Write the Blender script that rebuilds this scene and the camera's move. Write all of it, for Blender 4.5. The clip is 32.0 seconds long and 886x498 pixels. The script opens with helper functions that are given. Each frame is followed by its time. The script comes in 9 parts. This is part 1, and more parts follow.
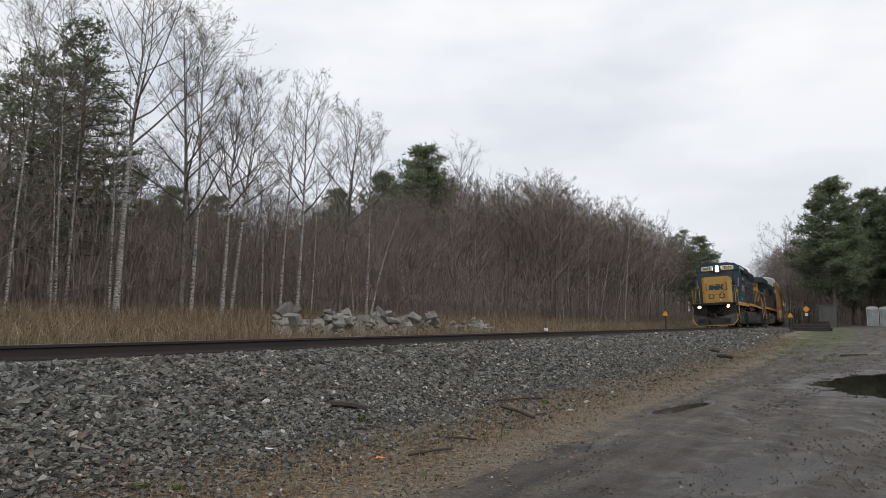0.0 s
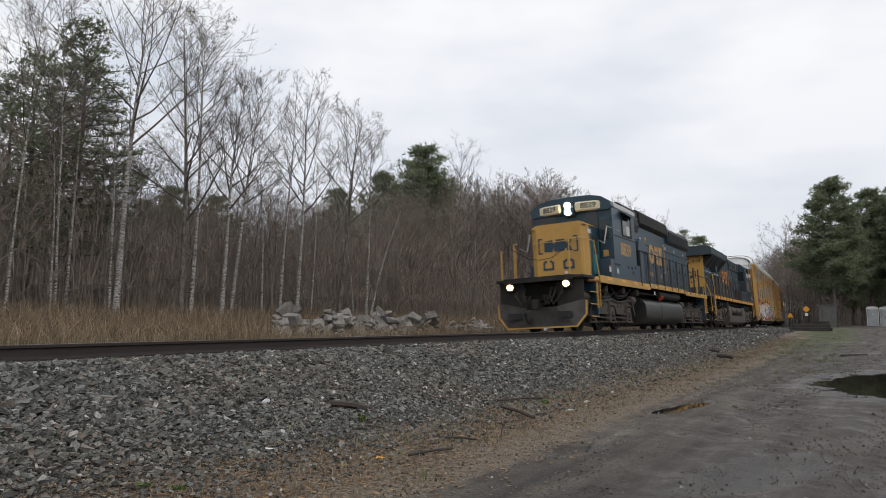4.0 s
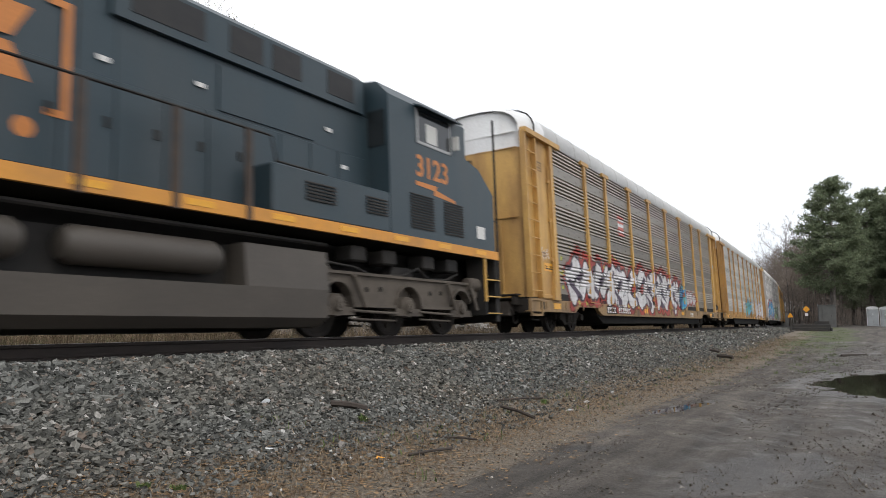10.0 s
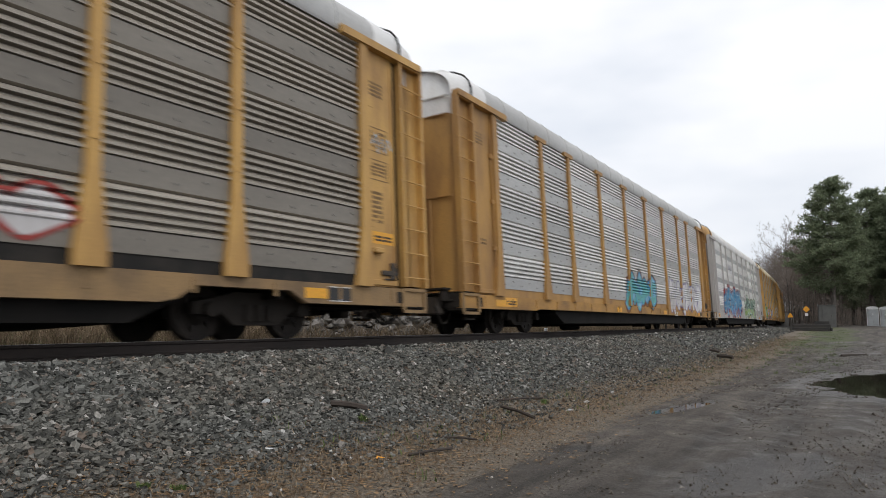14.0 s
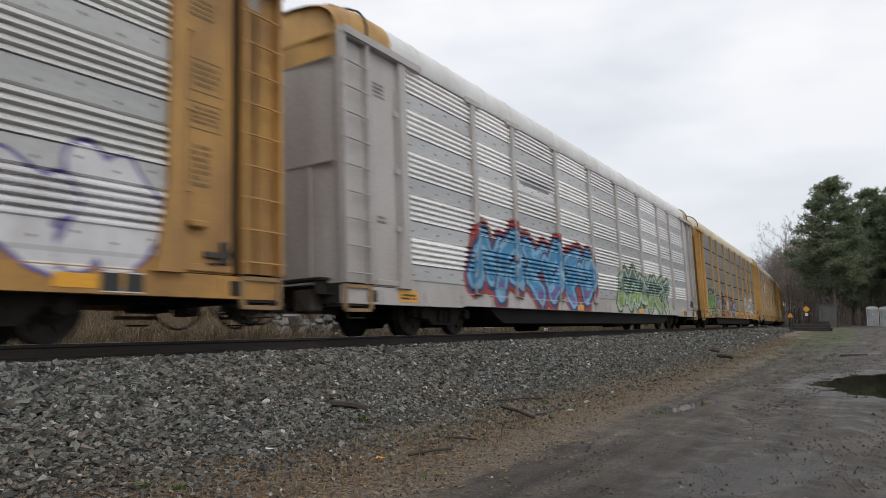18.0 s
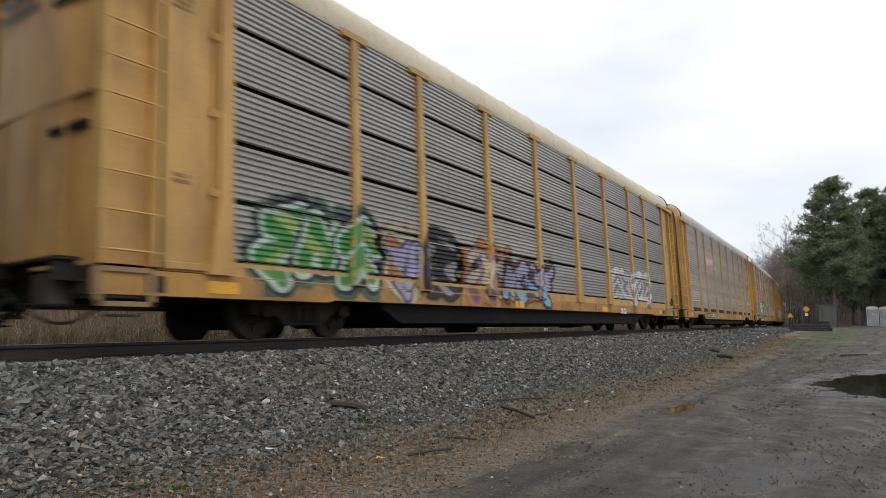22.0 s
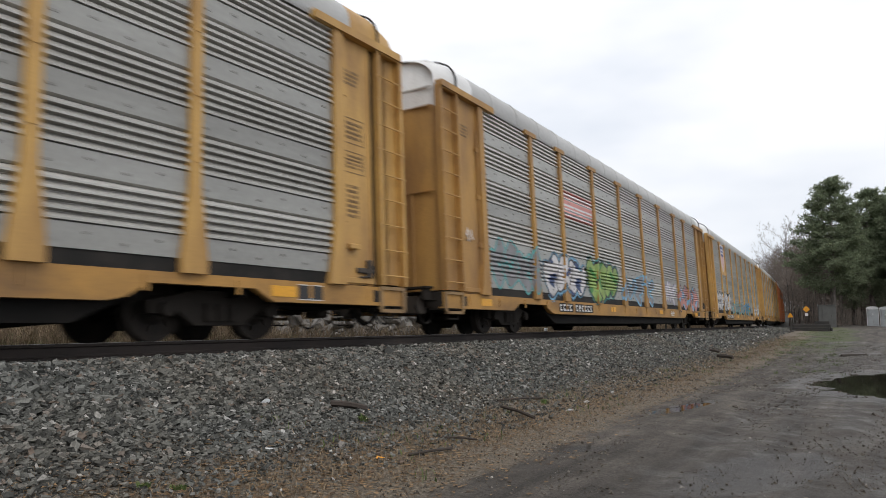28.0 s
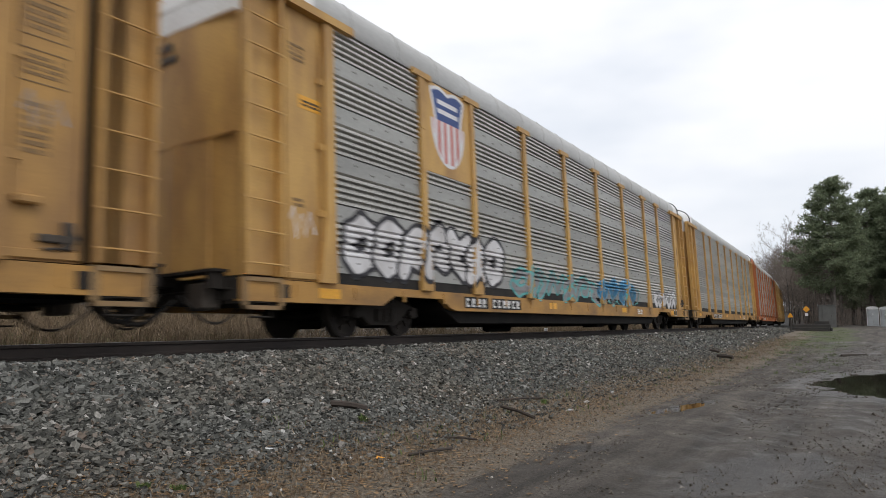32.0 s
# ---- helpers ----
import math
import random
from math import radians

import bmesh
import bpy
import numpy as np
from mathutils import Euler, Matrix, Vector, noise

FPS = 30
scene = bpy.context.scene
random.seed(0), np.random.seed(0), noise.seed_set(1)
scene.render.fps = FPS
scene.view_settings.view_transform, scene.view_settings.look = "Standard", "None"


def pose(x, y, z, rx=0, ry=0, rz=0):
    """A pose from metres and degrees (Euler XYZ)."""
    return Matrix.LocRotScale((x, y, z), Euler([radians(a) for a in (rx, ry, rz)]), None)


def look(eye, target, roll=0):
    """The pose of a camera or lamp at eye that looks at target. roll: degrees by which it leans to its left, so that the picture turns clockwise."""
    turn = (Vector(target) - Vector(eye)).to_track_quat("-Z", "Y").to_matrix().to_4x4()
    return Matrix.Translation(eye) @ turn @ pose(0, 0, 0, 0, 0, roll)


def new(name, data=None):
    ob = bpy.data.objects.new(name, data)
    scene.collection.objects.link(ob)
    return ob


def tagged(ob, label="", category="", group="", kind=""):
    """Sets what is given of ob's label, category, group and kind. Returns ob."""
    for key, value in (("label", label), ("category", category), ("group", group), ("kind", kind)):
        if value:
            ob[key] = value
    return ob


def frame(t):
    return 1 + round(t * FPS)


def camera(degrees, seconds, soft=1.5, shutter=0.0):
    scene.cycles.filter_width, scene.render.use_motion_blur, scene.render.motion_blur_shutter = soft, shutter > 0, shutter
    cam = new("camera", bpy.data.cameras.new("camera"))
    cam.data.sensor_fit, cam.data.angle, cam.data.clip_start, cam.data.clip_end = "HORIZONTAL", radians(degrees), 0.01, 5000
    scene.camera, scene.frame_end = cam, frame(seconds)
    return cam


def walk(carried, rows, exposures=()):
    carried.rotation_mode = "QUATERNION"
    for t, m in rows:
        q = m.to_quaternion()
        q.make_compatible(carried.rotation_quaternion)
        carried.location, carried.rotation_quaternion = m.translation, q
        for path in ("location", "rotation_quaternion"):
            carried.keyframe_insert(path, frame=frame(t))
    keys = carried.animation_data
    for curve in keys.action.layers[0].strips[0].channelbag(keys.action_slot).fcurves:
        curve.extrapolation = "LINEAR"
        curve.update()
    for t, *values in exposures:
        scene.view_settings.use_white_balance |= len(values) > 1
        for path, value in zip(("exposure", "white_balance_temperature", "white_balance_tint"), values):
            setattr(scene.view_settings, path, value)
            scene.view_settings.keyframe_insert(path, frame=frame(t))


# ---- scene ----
import functools
import itertools

# ---- camera, standing still beside the line ----
EYE = Vector((8.8676, 0.0, 0.2919))
YAW, PITCH, ROLL = 0.58138, 0.10852, -0.00217
LENS = 66.389

cam = camera(LENS, 32.0, soft=0.8, shutter=0.5)
AIM = EYE + Vector((-math.sin(YAW) * math.cos(PITCH), math.cos(YAW) * math.cos(PITCH), math.sin(PITCH)))
STAND = look(EYE, AIM, -math.degrees(ROLL))
walk(cam, [(0.0, STAND), (32.0, STAND)], exposures=[(0.0, -0.06), (4.5, -0.06), (6.0, 0.0), (7.0, 0.24), (8.5, 0.35), (10.5, 0.42), (12.0, 0.28), (14.0, 0.08), (17.5, -0.06), (20.5, -0.07), (22.5, 0.17), (25.5, 0.2), (28.0, 0.12), (32.0, 0.1)])

# ---- daylight under a high overcast ----
world = bpy.data.worlds.new("overcast_sky")
scene.world = world
world.use_nodes = True


def build_sky():
    nt = world.node_tree
    nt.nodes.clear()
    out = nt.nodes.new("ShaderNodeOutputWorld")
    bg = nt.nodes.new("ShaderNodeBackground")
    sky = nt.nodes.new("ShaderNodeTexSky")
    sky.sky_type, sky.sun_disc = "NISHITA", False
    sky.sun_elevation, sky.sun_rotation = radians(48), radians(120)
    sky.air_density, sky.dust_density, sky.ozone_density = 1.0, 3.0, 1.0
    geo = nt.nodes.new("ShaderNodeTexCoord")
    stretch = nt.nodes.new("ShaderNodeMapping")
    stretch.inputs["Scale"].default_value = (1.0, 1.0, 2.6)
    nt.links.new(geo.outputs["Generated"], stretch.inputs["Vector"])
    cloud = nt.nodes.new("ShaderNodeTexNoise")
    cloud.inputs["Scale"].default_value, cloud.inputs["Detail"].default_value = 2.3, 4.0
    cloud.inputs["Roughness"].default_value = 0.5
    nt.links.new(stretch.outputs["Vector"], cloud.inputs["Vector"])
    ramp = nt.nodes.new("ShaderNodeValToRGB")
    e = ramp.color_ramp.elements
    e[0].position, e[0].color = 0.34, (8.0, 8.4, 9.1, 1)
    e[1].position, e[1].color = 0.60, (10.6, 10.6, 10.8, 1)
    nt.links.new(cloud.outputs["Fac"], ramp.inputs["Fac"])
    mix = nt.nodes.new("ShaderNodeMix")
    mix.data_type = "RGBA"
    mix.inputs["Factor"].default_value = 0.88
    nt.links.new(sky.outputs["Color"], mix.inputs["A"])
    nt.links.new(ramp.outputs["Color"], mix.inputs["B"])
    axes = nt.nodes.new("ShaderNodeSeparateXYZ")
    nt.links.new(geo.outputs["Generated"], axes.inputs["Vector"])
    haze = nt.nodes.new("ShaderNodeValToRGB")
    h = haze.color_ramp.elements
    h[0].position, h[0].color = 0.02, (0.84, 0.865, 0.90, 1)
    h[1].position, h[1].color = 0.36, (1.04, 1.04, 1.04, 1)
    nt.links.new(axes.outputs["Z"], haze.inputs["Fac"])
    dim = nt.nodes.new("ShaderNodeMix")
    dim.data_type, dim.blend_type = "RGBA", "MULTIPLY"
    dim.inputs["Factor"].default_value = 1.0
    nt.links.new(mix.outputs["Result"], dim.inputs["A"])
    nt.links.new(haze.outputs["Color"], dim.inputs["B"])
    nt.links.new(dim.outputs["Result"], bg.inputs["Color"])
    bg.inputs["Strength"].default_value = 0.1
    nt.links.new(bg.outputs["Background"], out.inputs["Surface"])


build_sky()
sun_data = bpy.data.lights.new("sun", "SUN")
sun_data.energy, sun_data.angle, sun_data.color = 0.6, radians(25), (1.0, 0.96, 0.9)
sun = new("sun", sun_data)
sun.matrix_world = look((30, -20, 40), (0, 0, 0))

# ---- the line: a long left-hand bend, banked ----
KAPPA, BEND, EASE, CANT = 0.000795, -26.91, 33.74, 0.0469
_S = np.arange(-320.0, 520.0, 0.25)
_U = np.maximum(_S - BEND, 0.0)
_TH = np.where(_U < EASE, KAPPA * _U * _U / (2 * EASE), KAPPA * (_U - EASE / 2))
_CX = np.cumsum(-np.sin(_TH) * 0.25)
_CY = np.cumsum(np.cos(_TH) * 0.25)
_ZERO = int(np.argmin(abs(_S)))
_CX -= _CX[_ZERO]
_CY -= _CY[_ZERO]


def track_xy(s, w=0.0):
    """The plan position w metres to the right of the line's centre at chainage s."""
    x, y, th = np.interp(s, _S, _CX), np.interp(s, _S, _CY), np.interp(s, _S, _TH)
    return x + w * np.cos(th), y + w * np.sin(th), th


def track_pose(s):
    """A banked pose on the line: x to the right, y up the line, z up."""
    x, y, th = track_xy(s)
    return Matrix.Translation((x, y, 0)) @ Matrix.Rotation(th, 4, "Z") @ Matrix.Rotation(-CANT, 4, "Y")


SPEED, GAIN = 8.1085, 0.02522


def run(t):
    return SPEED * t + GAIN * (t - 16.0) ** 2 / 2


# ---- mesh tools ----
class Geo:
    """A growing mesh: corners and faces, in metres."""

    def __init__(self):
        self.v, self.f = [], []

    def add(self, verts, faces):
        n = len(self.v)
        self.v.extend(tuple(p) for p in verts)
        self.f.extend(tuple(i + n for i in f) for f in faces)
        return self

    def box(self, x0, x1, y0, y1, z0, z1, bevel=0.0):
        if bevel <= 0:
            v = [(x, y, z) for x in (x0, x1) for y in (y0, y1) for z in (z0, z1)]
            return self.add(v, [(0, 1, 3, 2), (4, 6, 7, 5), (0, 4, 5, 1), (2, 3, 7, 6), (0, 2, 6, 4), (1, 5, 7, 3)])
        b = min(bevel, (x1 - x0) * 0.45, (y1 - y0) * 0.45, (z1 - z0) * 0.45)
        bm = bmesh.new()
        bmesh.ops.create_cube(bm, size=1.0)
        for q in bm.verts:
            q.co = ((x0 + x1) / 2 + q.co.x * (x1 - x0), (y0 + y1) / 2 + q.co.y * (y1 - y0), (z0 + z1) / 2 + q.co.z * (z1 - z0))
        bmesh.ops.bevel(bm, geom=list(bm.edges), offset=b, segments=1, affect="EDGES", profile=0.5)
        bm.verts.index_update()
        self.add([q.co for q in bm.verts], [[q.index for q in f.verts] for f in bm.faces])
        bm.free()
        return self

    def prism(self, outline, a0, a1, axis="y"):
        """An outline drawn across an axis and drawn out along it. For x: (y, z); for y: (x, z); for z: (x, y)."""
        n = len(outline)
        put = {"x": lambda p, a: (a, p[0], p[1]), "y": lambda p, a: (p[0], a, p[1]), "z": lambda p, a: (p[0], p[1], a)}[axis]
        v = [put(p, a0) for p in outline] + [put(p, a1) for p in outline]
        f = [tuple(range(n))[::-1], tuple(range(n, 2 * n))]
        f += [(i, (i + 1) % n, n + (i + 1) % n, n + i) for i in range(n)]
        return self.add(v, f)

    def cyl(self, p0, p1, r0, r1=None, n=12, caps=True):
        r1 = r0 if r1 is None else r1
        p0, p1 = Vector(p0), Vector(p1)
        d = (p1 - p0).normalized()
        a = d.orthogonal().normalized()
        b = d.cross(a)
        v, f = [], []
        for p, r in ((p0, r0), (p1, r1)):
            for i in range(n):
                w = 2 * math.pi * i / n
                v.append(p + (a * math.cos(w) + b * math.sin(w)) * r)
        f = [(i, (i + 1) % n, n + (i + 1) % n, n + i) for i in range(n)]
        if caps:
            f += [tuple(range(n))[::-1], tuple(range(n, 2 * n))]
        return self.add(v, f)

    def tube(self, path, r, n=6):
        """A bent round bar along a path."""
        pts = [Vector(p) for p in path]
        rings, ref = [], None
        for i, p in enumerate(pts):
            d = (pts[min(i + 1, len(pts) - 1)] - pts[max(i - 1, 0)]).normalized()
            a = d.orthogonal() if ref is None else ref - d * ref.dot(d)
            a.normalize()
            ref = a
            b = d.cross(a)
            rings.append([p + (a * math.cos(2 * math.pi * k / n) + b * math.sin(2 * math.pi * k / n)) * r for k in range(n)])
        v = [q for ring in rings for q in ring]
        f = []
        for i in range(len(pts) - 1):
            for k in range(n):
                f.append((i * n + k, i * n + (k + 1) % n, (i + 1) * n + (k + 1) % n, (i + 1) * n + k))
        f += [tuple(range(n))[::-1], tuple(range(len(v) - n, len(v)))]
        return self.add(v, f)

    def lathe(self, profile, center, axis="x", n=20):
        """A profile of (along, radius) turned about an axis through center."""
        v, f, m = [], [], len(profile)
        for k in range(n):
            w = 2 * math.pi * k / n
            for a, r in profile:
                c, s = r * math.cos(w), r * math.sin(w)
                p = {"x": (a, c, s), "y": (c, a, s), "z": (c, s, a)}[axis]
                v.append((center[0] + p[0], center[1] + p[1], center[2] + p[2]))
        for k in range(n):
            for i in range(m - 1):
                j = (k + 1) % n
                f.append((k * m + i, j * m + i, j * m + i + 1, k * m + i + 1))
        return self.add(v, f)

    def moved(self, m):
        g = Geo()
        g.v, g.f = [tuple(m @ Vector(p)) for p in self.v], list(self.f)
        return g

    def join(self, other, m=None):
        return self.add([m @ Vector(p) for p in other.v] if m else other.v, other.f)

    def mesh(self, name, material, smooth=False):
        me = bpy.data.meshes.new(name)
        me.from_pydata(self.v, [], self.f)
        bm = bmesh.new()
        bm.from_mesh(me)
        bmesh.ops.recalc_face_normals(bm, faces=bm.faces)
        bm.to_mesh(me)
        bm.free()
        me.materials.append(material)
        if smooth:
            me.shade_smooth()
            me.set_sharp_from_angle(angle=radians(38))
        return me


def part(name, geo, material, parent=None, label="", smooth=False, at=None):
    """Links one mesh as a thing of its own or as a part of parent."""
    me = geo if isinstance(geo, bpy.types.Mesh) else geo.mesh(name, material, smooth)
    ob = new(name, me)
    if parent is not None:
        ob.parent = parent
    if at is not None:
        ob.matrix_basis = at
    if label:
        tagged(ob, label)
    if name in ("stencil", "car_number", "end_number", "consolidated_stencil"):
        tagged(ob, kind="stuff")
    return ob


def bulk_mesh(name, verts, tris, material, smooth=False):
    """A large mesh from arrays of corners and triangles."""
    verts, tris = np.asarray(verts, dtype=np.float32), np.asarray(tris, dtype=np.int32)
    me = bpy.data.meshes.new(name)
    me.vertices.add(len(verts))
    me.vertices.foreach_set("co", verts.ravel())
    k = tris.shape[1]
    me.loops.add(tris.size)
    me.loops.foreach_set("vertex_index", tris.ravel())
    me.polygons.add(len(tris))
    me.polygons.foreach_set("loop_start", np.arange(0, tris.size, k, dtype=np.int32))
    me.polygons.foreach_set("use_smooth", np.full(len(tris), smooth))
    me.update(calc_edges=True)
    me.validate()
    me.materials.append(material)
    return me


def smoothstep(a, b, x):
    u = np.clip((x - a) / (b - a), 0.0, 1.0)
    return u * u * (3 - 2 * u)


# ---- materials ----
def wires(name):
    m = bpy.data.materials.new(name)
    m.use_nodes = True
    nt = m.node_tree
    return m, nt, nt.nodes["Principled BSDF"]


def noise_of(nt, scale, detail=4.0, rough=0.55, stretch=None, coords="Object"):
    tc = nt.nodes.new("ShaderNodeTexCoord")
    mp = nt.nodes.new("ShaderNodeMapping")
    if stretch:
        mp.inputs["Scale"].default_value = stretch
    nt.links.new(tc.outputs[coords], mp.inputs["Vector"])
    n = nt.nodes.new("ShaderNodeTexNoise")
    n.inputs["Scale"].default_value, n.inputs["Detail"].default_value, n.inputs["Roughness"].default_value = scale, detail, rough
    nt.links.new(mp.outputs["Vector"], n.inputs["Vector"])
    return n.outputs["Fac"]


def ramp_of(nt, fac, stops):
    r = nt.nodes.new("ShaderNodeValToRGB")
    e = r.color_ramp.elements
    while len(e) < len(stops):
        e.new(0.5)
    for el, (pos, col) in zip(e, stops):
        el.position = pos
        el.color = (*col, 1) if len(col) == 3 else col
    nt.links.new(fac, r.inputs["Fac"])
    return r.outputs["Color"]


def mix_of(nt, fac, a, b, blend="MIX"):
    m = nt.nodes.new("ShaderNodeMix")
    m.data_type, m.blend_type = "RGBA", blend
    for key, val in (("Factor", fac), ("A", a), ("B", b)):
        if isinstance(val, (int, float)):
            m.inputs[key].default_value = val
        elif isinstance(val, tuple):
            m.inputs[key].default_value = (*val, 1) if len(val) == 3 else val
        else:
            nt.links.new(val, m.inputs[key])
    return m.outputs["Result"]


def bump_of(nt, bsdf, height, strength, distance=0.01):
    b = nt.nodes.new("ShaderNodeBump")
    b.inputs["Strength"].default_value, b.inputs["Distance"].default_value = strength, distance
    nt.links.new(height, b.inputs["Height"])
    nt.links.new(b.outputs["Normal"], bsdf.inputs["Normal"])


def shade(c, k):
    return tuple(max(0.0, min(1.0, v * k)) for v in c)


def plain(name, color, rough=0.6, metal=0.0, grime=None, amount=0.5, scale=1.2, grain=0.12, bump=0.15, streak=None, vary=0.0):
    """Painted or bare stuff with broad grime, fine grain and slight relief. streak stretches the grime along an axis."""
    m, nt, bs = wires(name)
    grime = grime or shade(color, 0.45)
    wide = noise_of(nt, scale, 5.0, 0.6, streak)
    fine = noise_of(nt, scale * 22, 3.0, 0.6)
    mask = ramp_of(nt, wide, [(0.40, (0, 0, 0)), (0.72, (amount, amount, amount))])
    col = mix_of(nt, mask, color, grime)
    tone = ramp_of(nt, fine, [(0.25, (1 - grain,) * 3), (0.75, (1 + grain,) * 3)])
    col = mix_of(nt, 1.0, col, tone, "MULTIPLY")
    if vary:
        oi = nt.nodes.new("ShaderNodeObjectInfo")
        k = ramp_of(nt, oi.outputs["Random"], [(0.0, (1 - vary,) * 3), (1.0, (1 + vary,) * 3)])
        col = mix_of(nt, 1.0, col, k, "MULTIPLY")
    nt.links.new(col, bs.inputs["Base Color"])
    bs.inputs["Roughness"].default_value, bs.inputs["Metallic"].default_value = rough, metal
    if bump:
        bump_of(nt, bs, fine, bump, 0.004)
    return m


def islands(name, dark, light, rough=0.8, fine_scale=30.0, bump=0.3):
    """Loose pieces, each of a tone of its own."""
    m, nt, bs = wires(name)
    g = nt.nodes.new("ShaderNodeNewGeometry")
    col = ramp_of(nt, g.outputs["Random Per Island"], [(0.0, dark), (0.75, tuple((a + b) / 2 for a, b in zip(dark, light))), (1.0, light)])
    fine = noise_of(nt, fine_scale, 3.0)
    col = mix_of(nt, 1.0, col, ramp_of(nt, fine, [(0.3, (0.75,) * 3), (0.7, (1.2,) * 3)]), "MULTIPLY")
    nt.links.new(col, bs.inputs["Base Color"])
    bs.inputs["Roughness"].default_value = rough
    if bump:
        bump_of(nt, bs, fine, bump, 0.005)
    return m


def glow(name, color, strength):
    m, nt, bs = wires(name)
    bs.inputs["Base Color"].default_value = (0.9, 0.9, 0.85, 1)
    bs.inputs["Emission Color"].default_value = (*color, 1)
    bs.inputs["Emission Strength"].default_value = strength
    return m


YELLOW = (0.55, 0.325, 0.095)
M_RACK_YELLOW = plain("rack_yellow_paint", YELLOW, 0.55, grime=(0.25, 0.125, 0.045), amount=0.75, scale=1.6, streak=(1, 1, 0.35))
M_RACK_TAN = plain("rack_tan_paint", (0.45, 0.25, 0.07), 0.6, grime=(0.21, 0.11, 0.05), amount=0.75, scale=1.5, streak=(1, 1, 0.35))
M_RACK_ORANGE = plain("rack_orange_paint", (0.42, 0.12, 0.03), 0.6, grime=(0.16, 0.07, 0.04), amount=0.5, scale=0.8, streak=(1, 1, 0.35))
M_RACK_GREY = plain("rack_pale_grey_paint", (0.47, 0.447, 0.428), 0.55, grime=(0.27, 0.232, 0.208), amount=0.6, scale=0.9, streak=(1, 1, 0.3))
M_WHITE = plain("white_paint", (0.74, 0.74, 0.73), 0.55, grime=(0.42, 0.38, 0.33), amount=0.4, scale=1.1, streak=(1, 1, 0.3))
M_ROOF = plain("galvanised_roof", (0.46, 0.46, 0.45), 0.5, 0.15, grime=(0.27, 0.26, 0.24), amount=0.5, scale=0.7, streak=(1, 0.4, 1))
M_ROOF_CREAM = plain("cream_roof", (0.66, 0.58, 0.42), 0.55, 0.0, grime=(0.36, 0.30, 0.22), amount=0.45, scale=0.7, streak=(1, 0.4, 1))


def galvanised(name, light, dark):
    return plain(name, light, 0.42, 0.35, grime=dark, amount=0.75, scale=0.55, streak=(1, 0.22, 1.6), grain=0.14, vary=0.09)


M_PANEL_GREY = galvanised("weathered_panel", (0.50, 0.488, 0.455), (0.26, 0.25, 0.225))
M_PANEL_DARK = galvanised("sooty_panel", (0.36, 0.325, 0.275), (0.17, 0.148, 0.120))
M_PANEL_PALE = galvanised("bright_panel", (0.95, 0.94, 0.92), (0.66, 0.655, 0.64))
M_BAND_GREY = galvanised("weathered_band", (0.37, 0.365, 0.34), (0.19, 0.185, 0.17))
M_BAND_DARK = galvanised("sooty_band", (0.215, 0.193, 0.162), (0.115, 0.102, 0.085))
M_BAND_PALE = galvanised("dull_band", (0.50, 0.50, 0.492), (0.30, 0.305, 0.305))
M_BLACK = plain("black_running_gear", (0.018, 0.017, 0.016), 0.7, grime=(0.05, 0.042, 0.035), amount=0.7, scale=2.2, bump=0.3)
M_TRUCK = plain("dusty_truck_steel", (0.078, 0.066, 0.056), 0.75, grime=(0.034, 0.029, 0.025), amount=0.7, scale=2.0, bump=0.35)
M_TRUCK_DUSTY = plain("tan_dusty_truck", (0.100, 0.083, 0.066), 0.85, grime=(0.040, 0.033, 0.028), amount=0.75, scale=2.0, bump=0.35)
M_WHEEL = plain("wheel_steel", (0.024, 0.021, 0.019), 0.7, 0.1, grime=(0.050, 0.040, 0.032), amount=0.6, scale=3.0)
M_TREAD = plain("polished_tread", (0.42, 0.40, 0.38), 0.3, 0.9, amount=0.3, scale=5)
M_BLUE = plain("loco_dark_blue_paint", (0.011, 0.039, 0.062), 0.38, grime=(0.026, 0.045, 0.058), amount=0.6, scale=0.8, streak=(1, 1, 0.4), grain=0.08, bump=0.06)
M_BLUE_GREY = plain("loco_grey_blue_paint", (0.017, 0.036, 0.047), 0.45, grime=(0.040, 0.048, 0.050), amount=0.6, scale=0.8, streak=(1, 1, 0.4), grain=0.08, bump=0.06)
M_LOCO_YELLOW = plain("loco_yellow_paint", (0.50, 0.285, 0.06), 0.45, grime=(0.26, 0.15, 0.05), amount=0.45, scale=1.2, grain=0.06, bump=0.06)
M_STRIPE = plain("loco_stripe_orange", (0.62, 0.27, 0.035), 0.5, grime=(0.30, 0.15, 0.05), amount=0.5, scale=1.5, grain=0.06)
M_FRAME = plain("loco_frame_grime", (0.022, 0.021, 0.020), 0.7, grime=(0.06, 0.052, 0.045), amount=0.6, scale=1.6, bump=0.25)
M_TANK_DUSTY = plain("dusty_tank_brown", (0.062, 0.053, 0.044), 0.6, grime=(0.095, 0.080, 0.065), amount=0.6, scale=1.2, streak=(1, 0.5, 1))
M_TANK = plain("fuel_tank_grey", (0.024, 0.023, 0.022), 0.38, grime=(0.052, 0.047, 0.041), amount=0.6, scale=1.2, streak=(1, 0.5, 1))
# Underframe black; it also paints the shade inside wall slots and door gaps.
M_UNDER_AND_GAPS = plain("black_underframe_and_gap_shade", (0.007, 0.0065, 0.006), 0.85, grime=(0.018, 0.015, 0.013), amount=0.6, scale=1.6, bump=0.25)
M_SILL_RUST = plain("rusty_sill_paint", (0.30, 0.19, 0.085), 0.7, grime=(0.11, 0.075, 0.048), amount=0.9, scale=1.4, streak=(1, 1, 0.6), grain=0.2)
M_STENCIL_BLACK = plain("data_panel_black", (0.03, 0.03, 0.03), 0.6, amount=0.4)
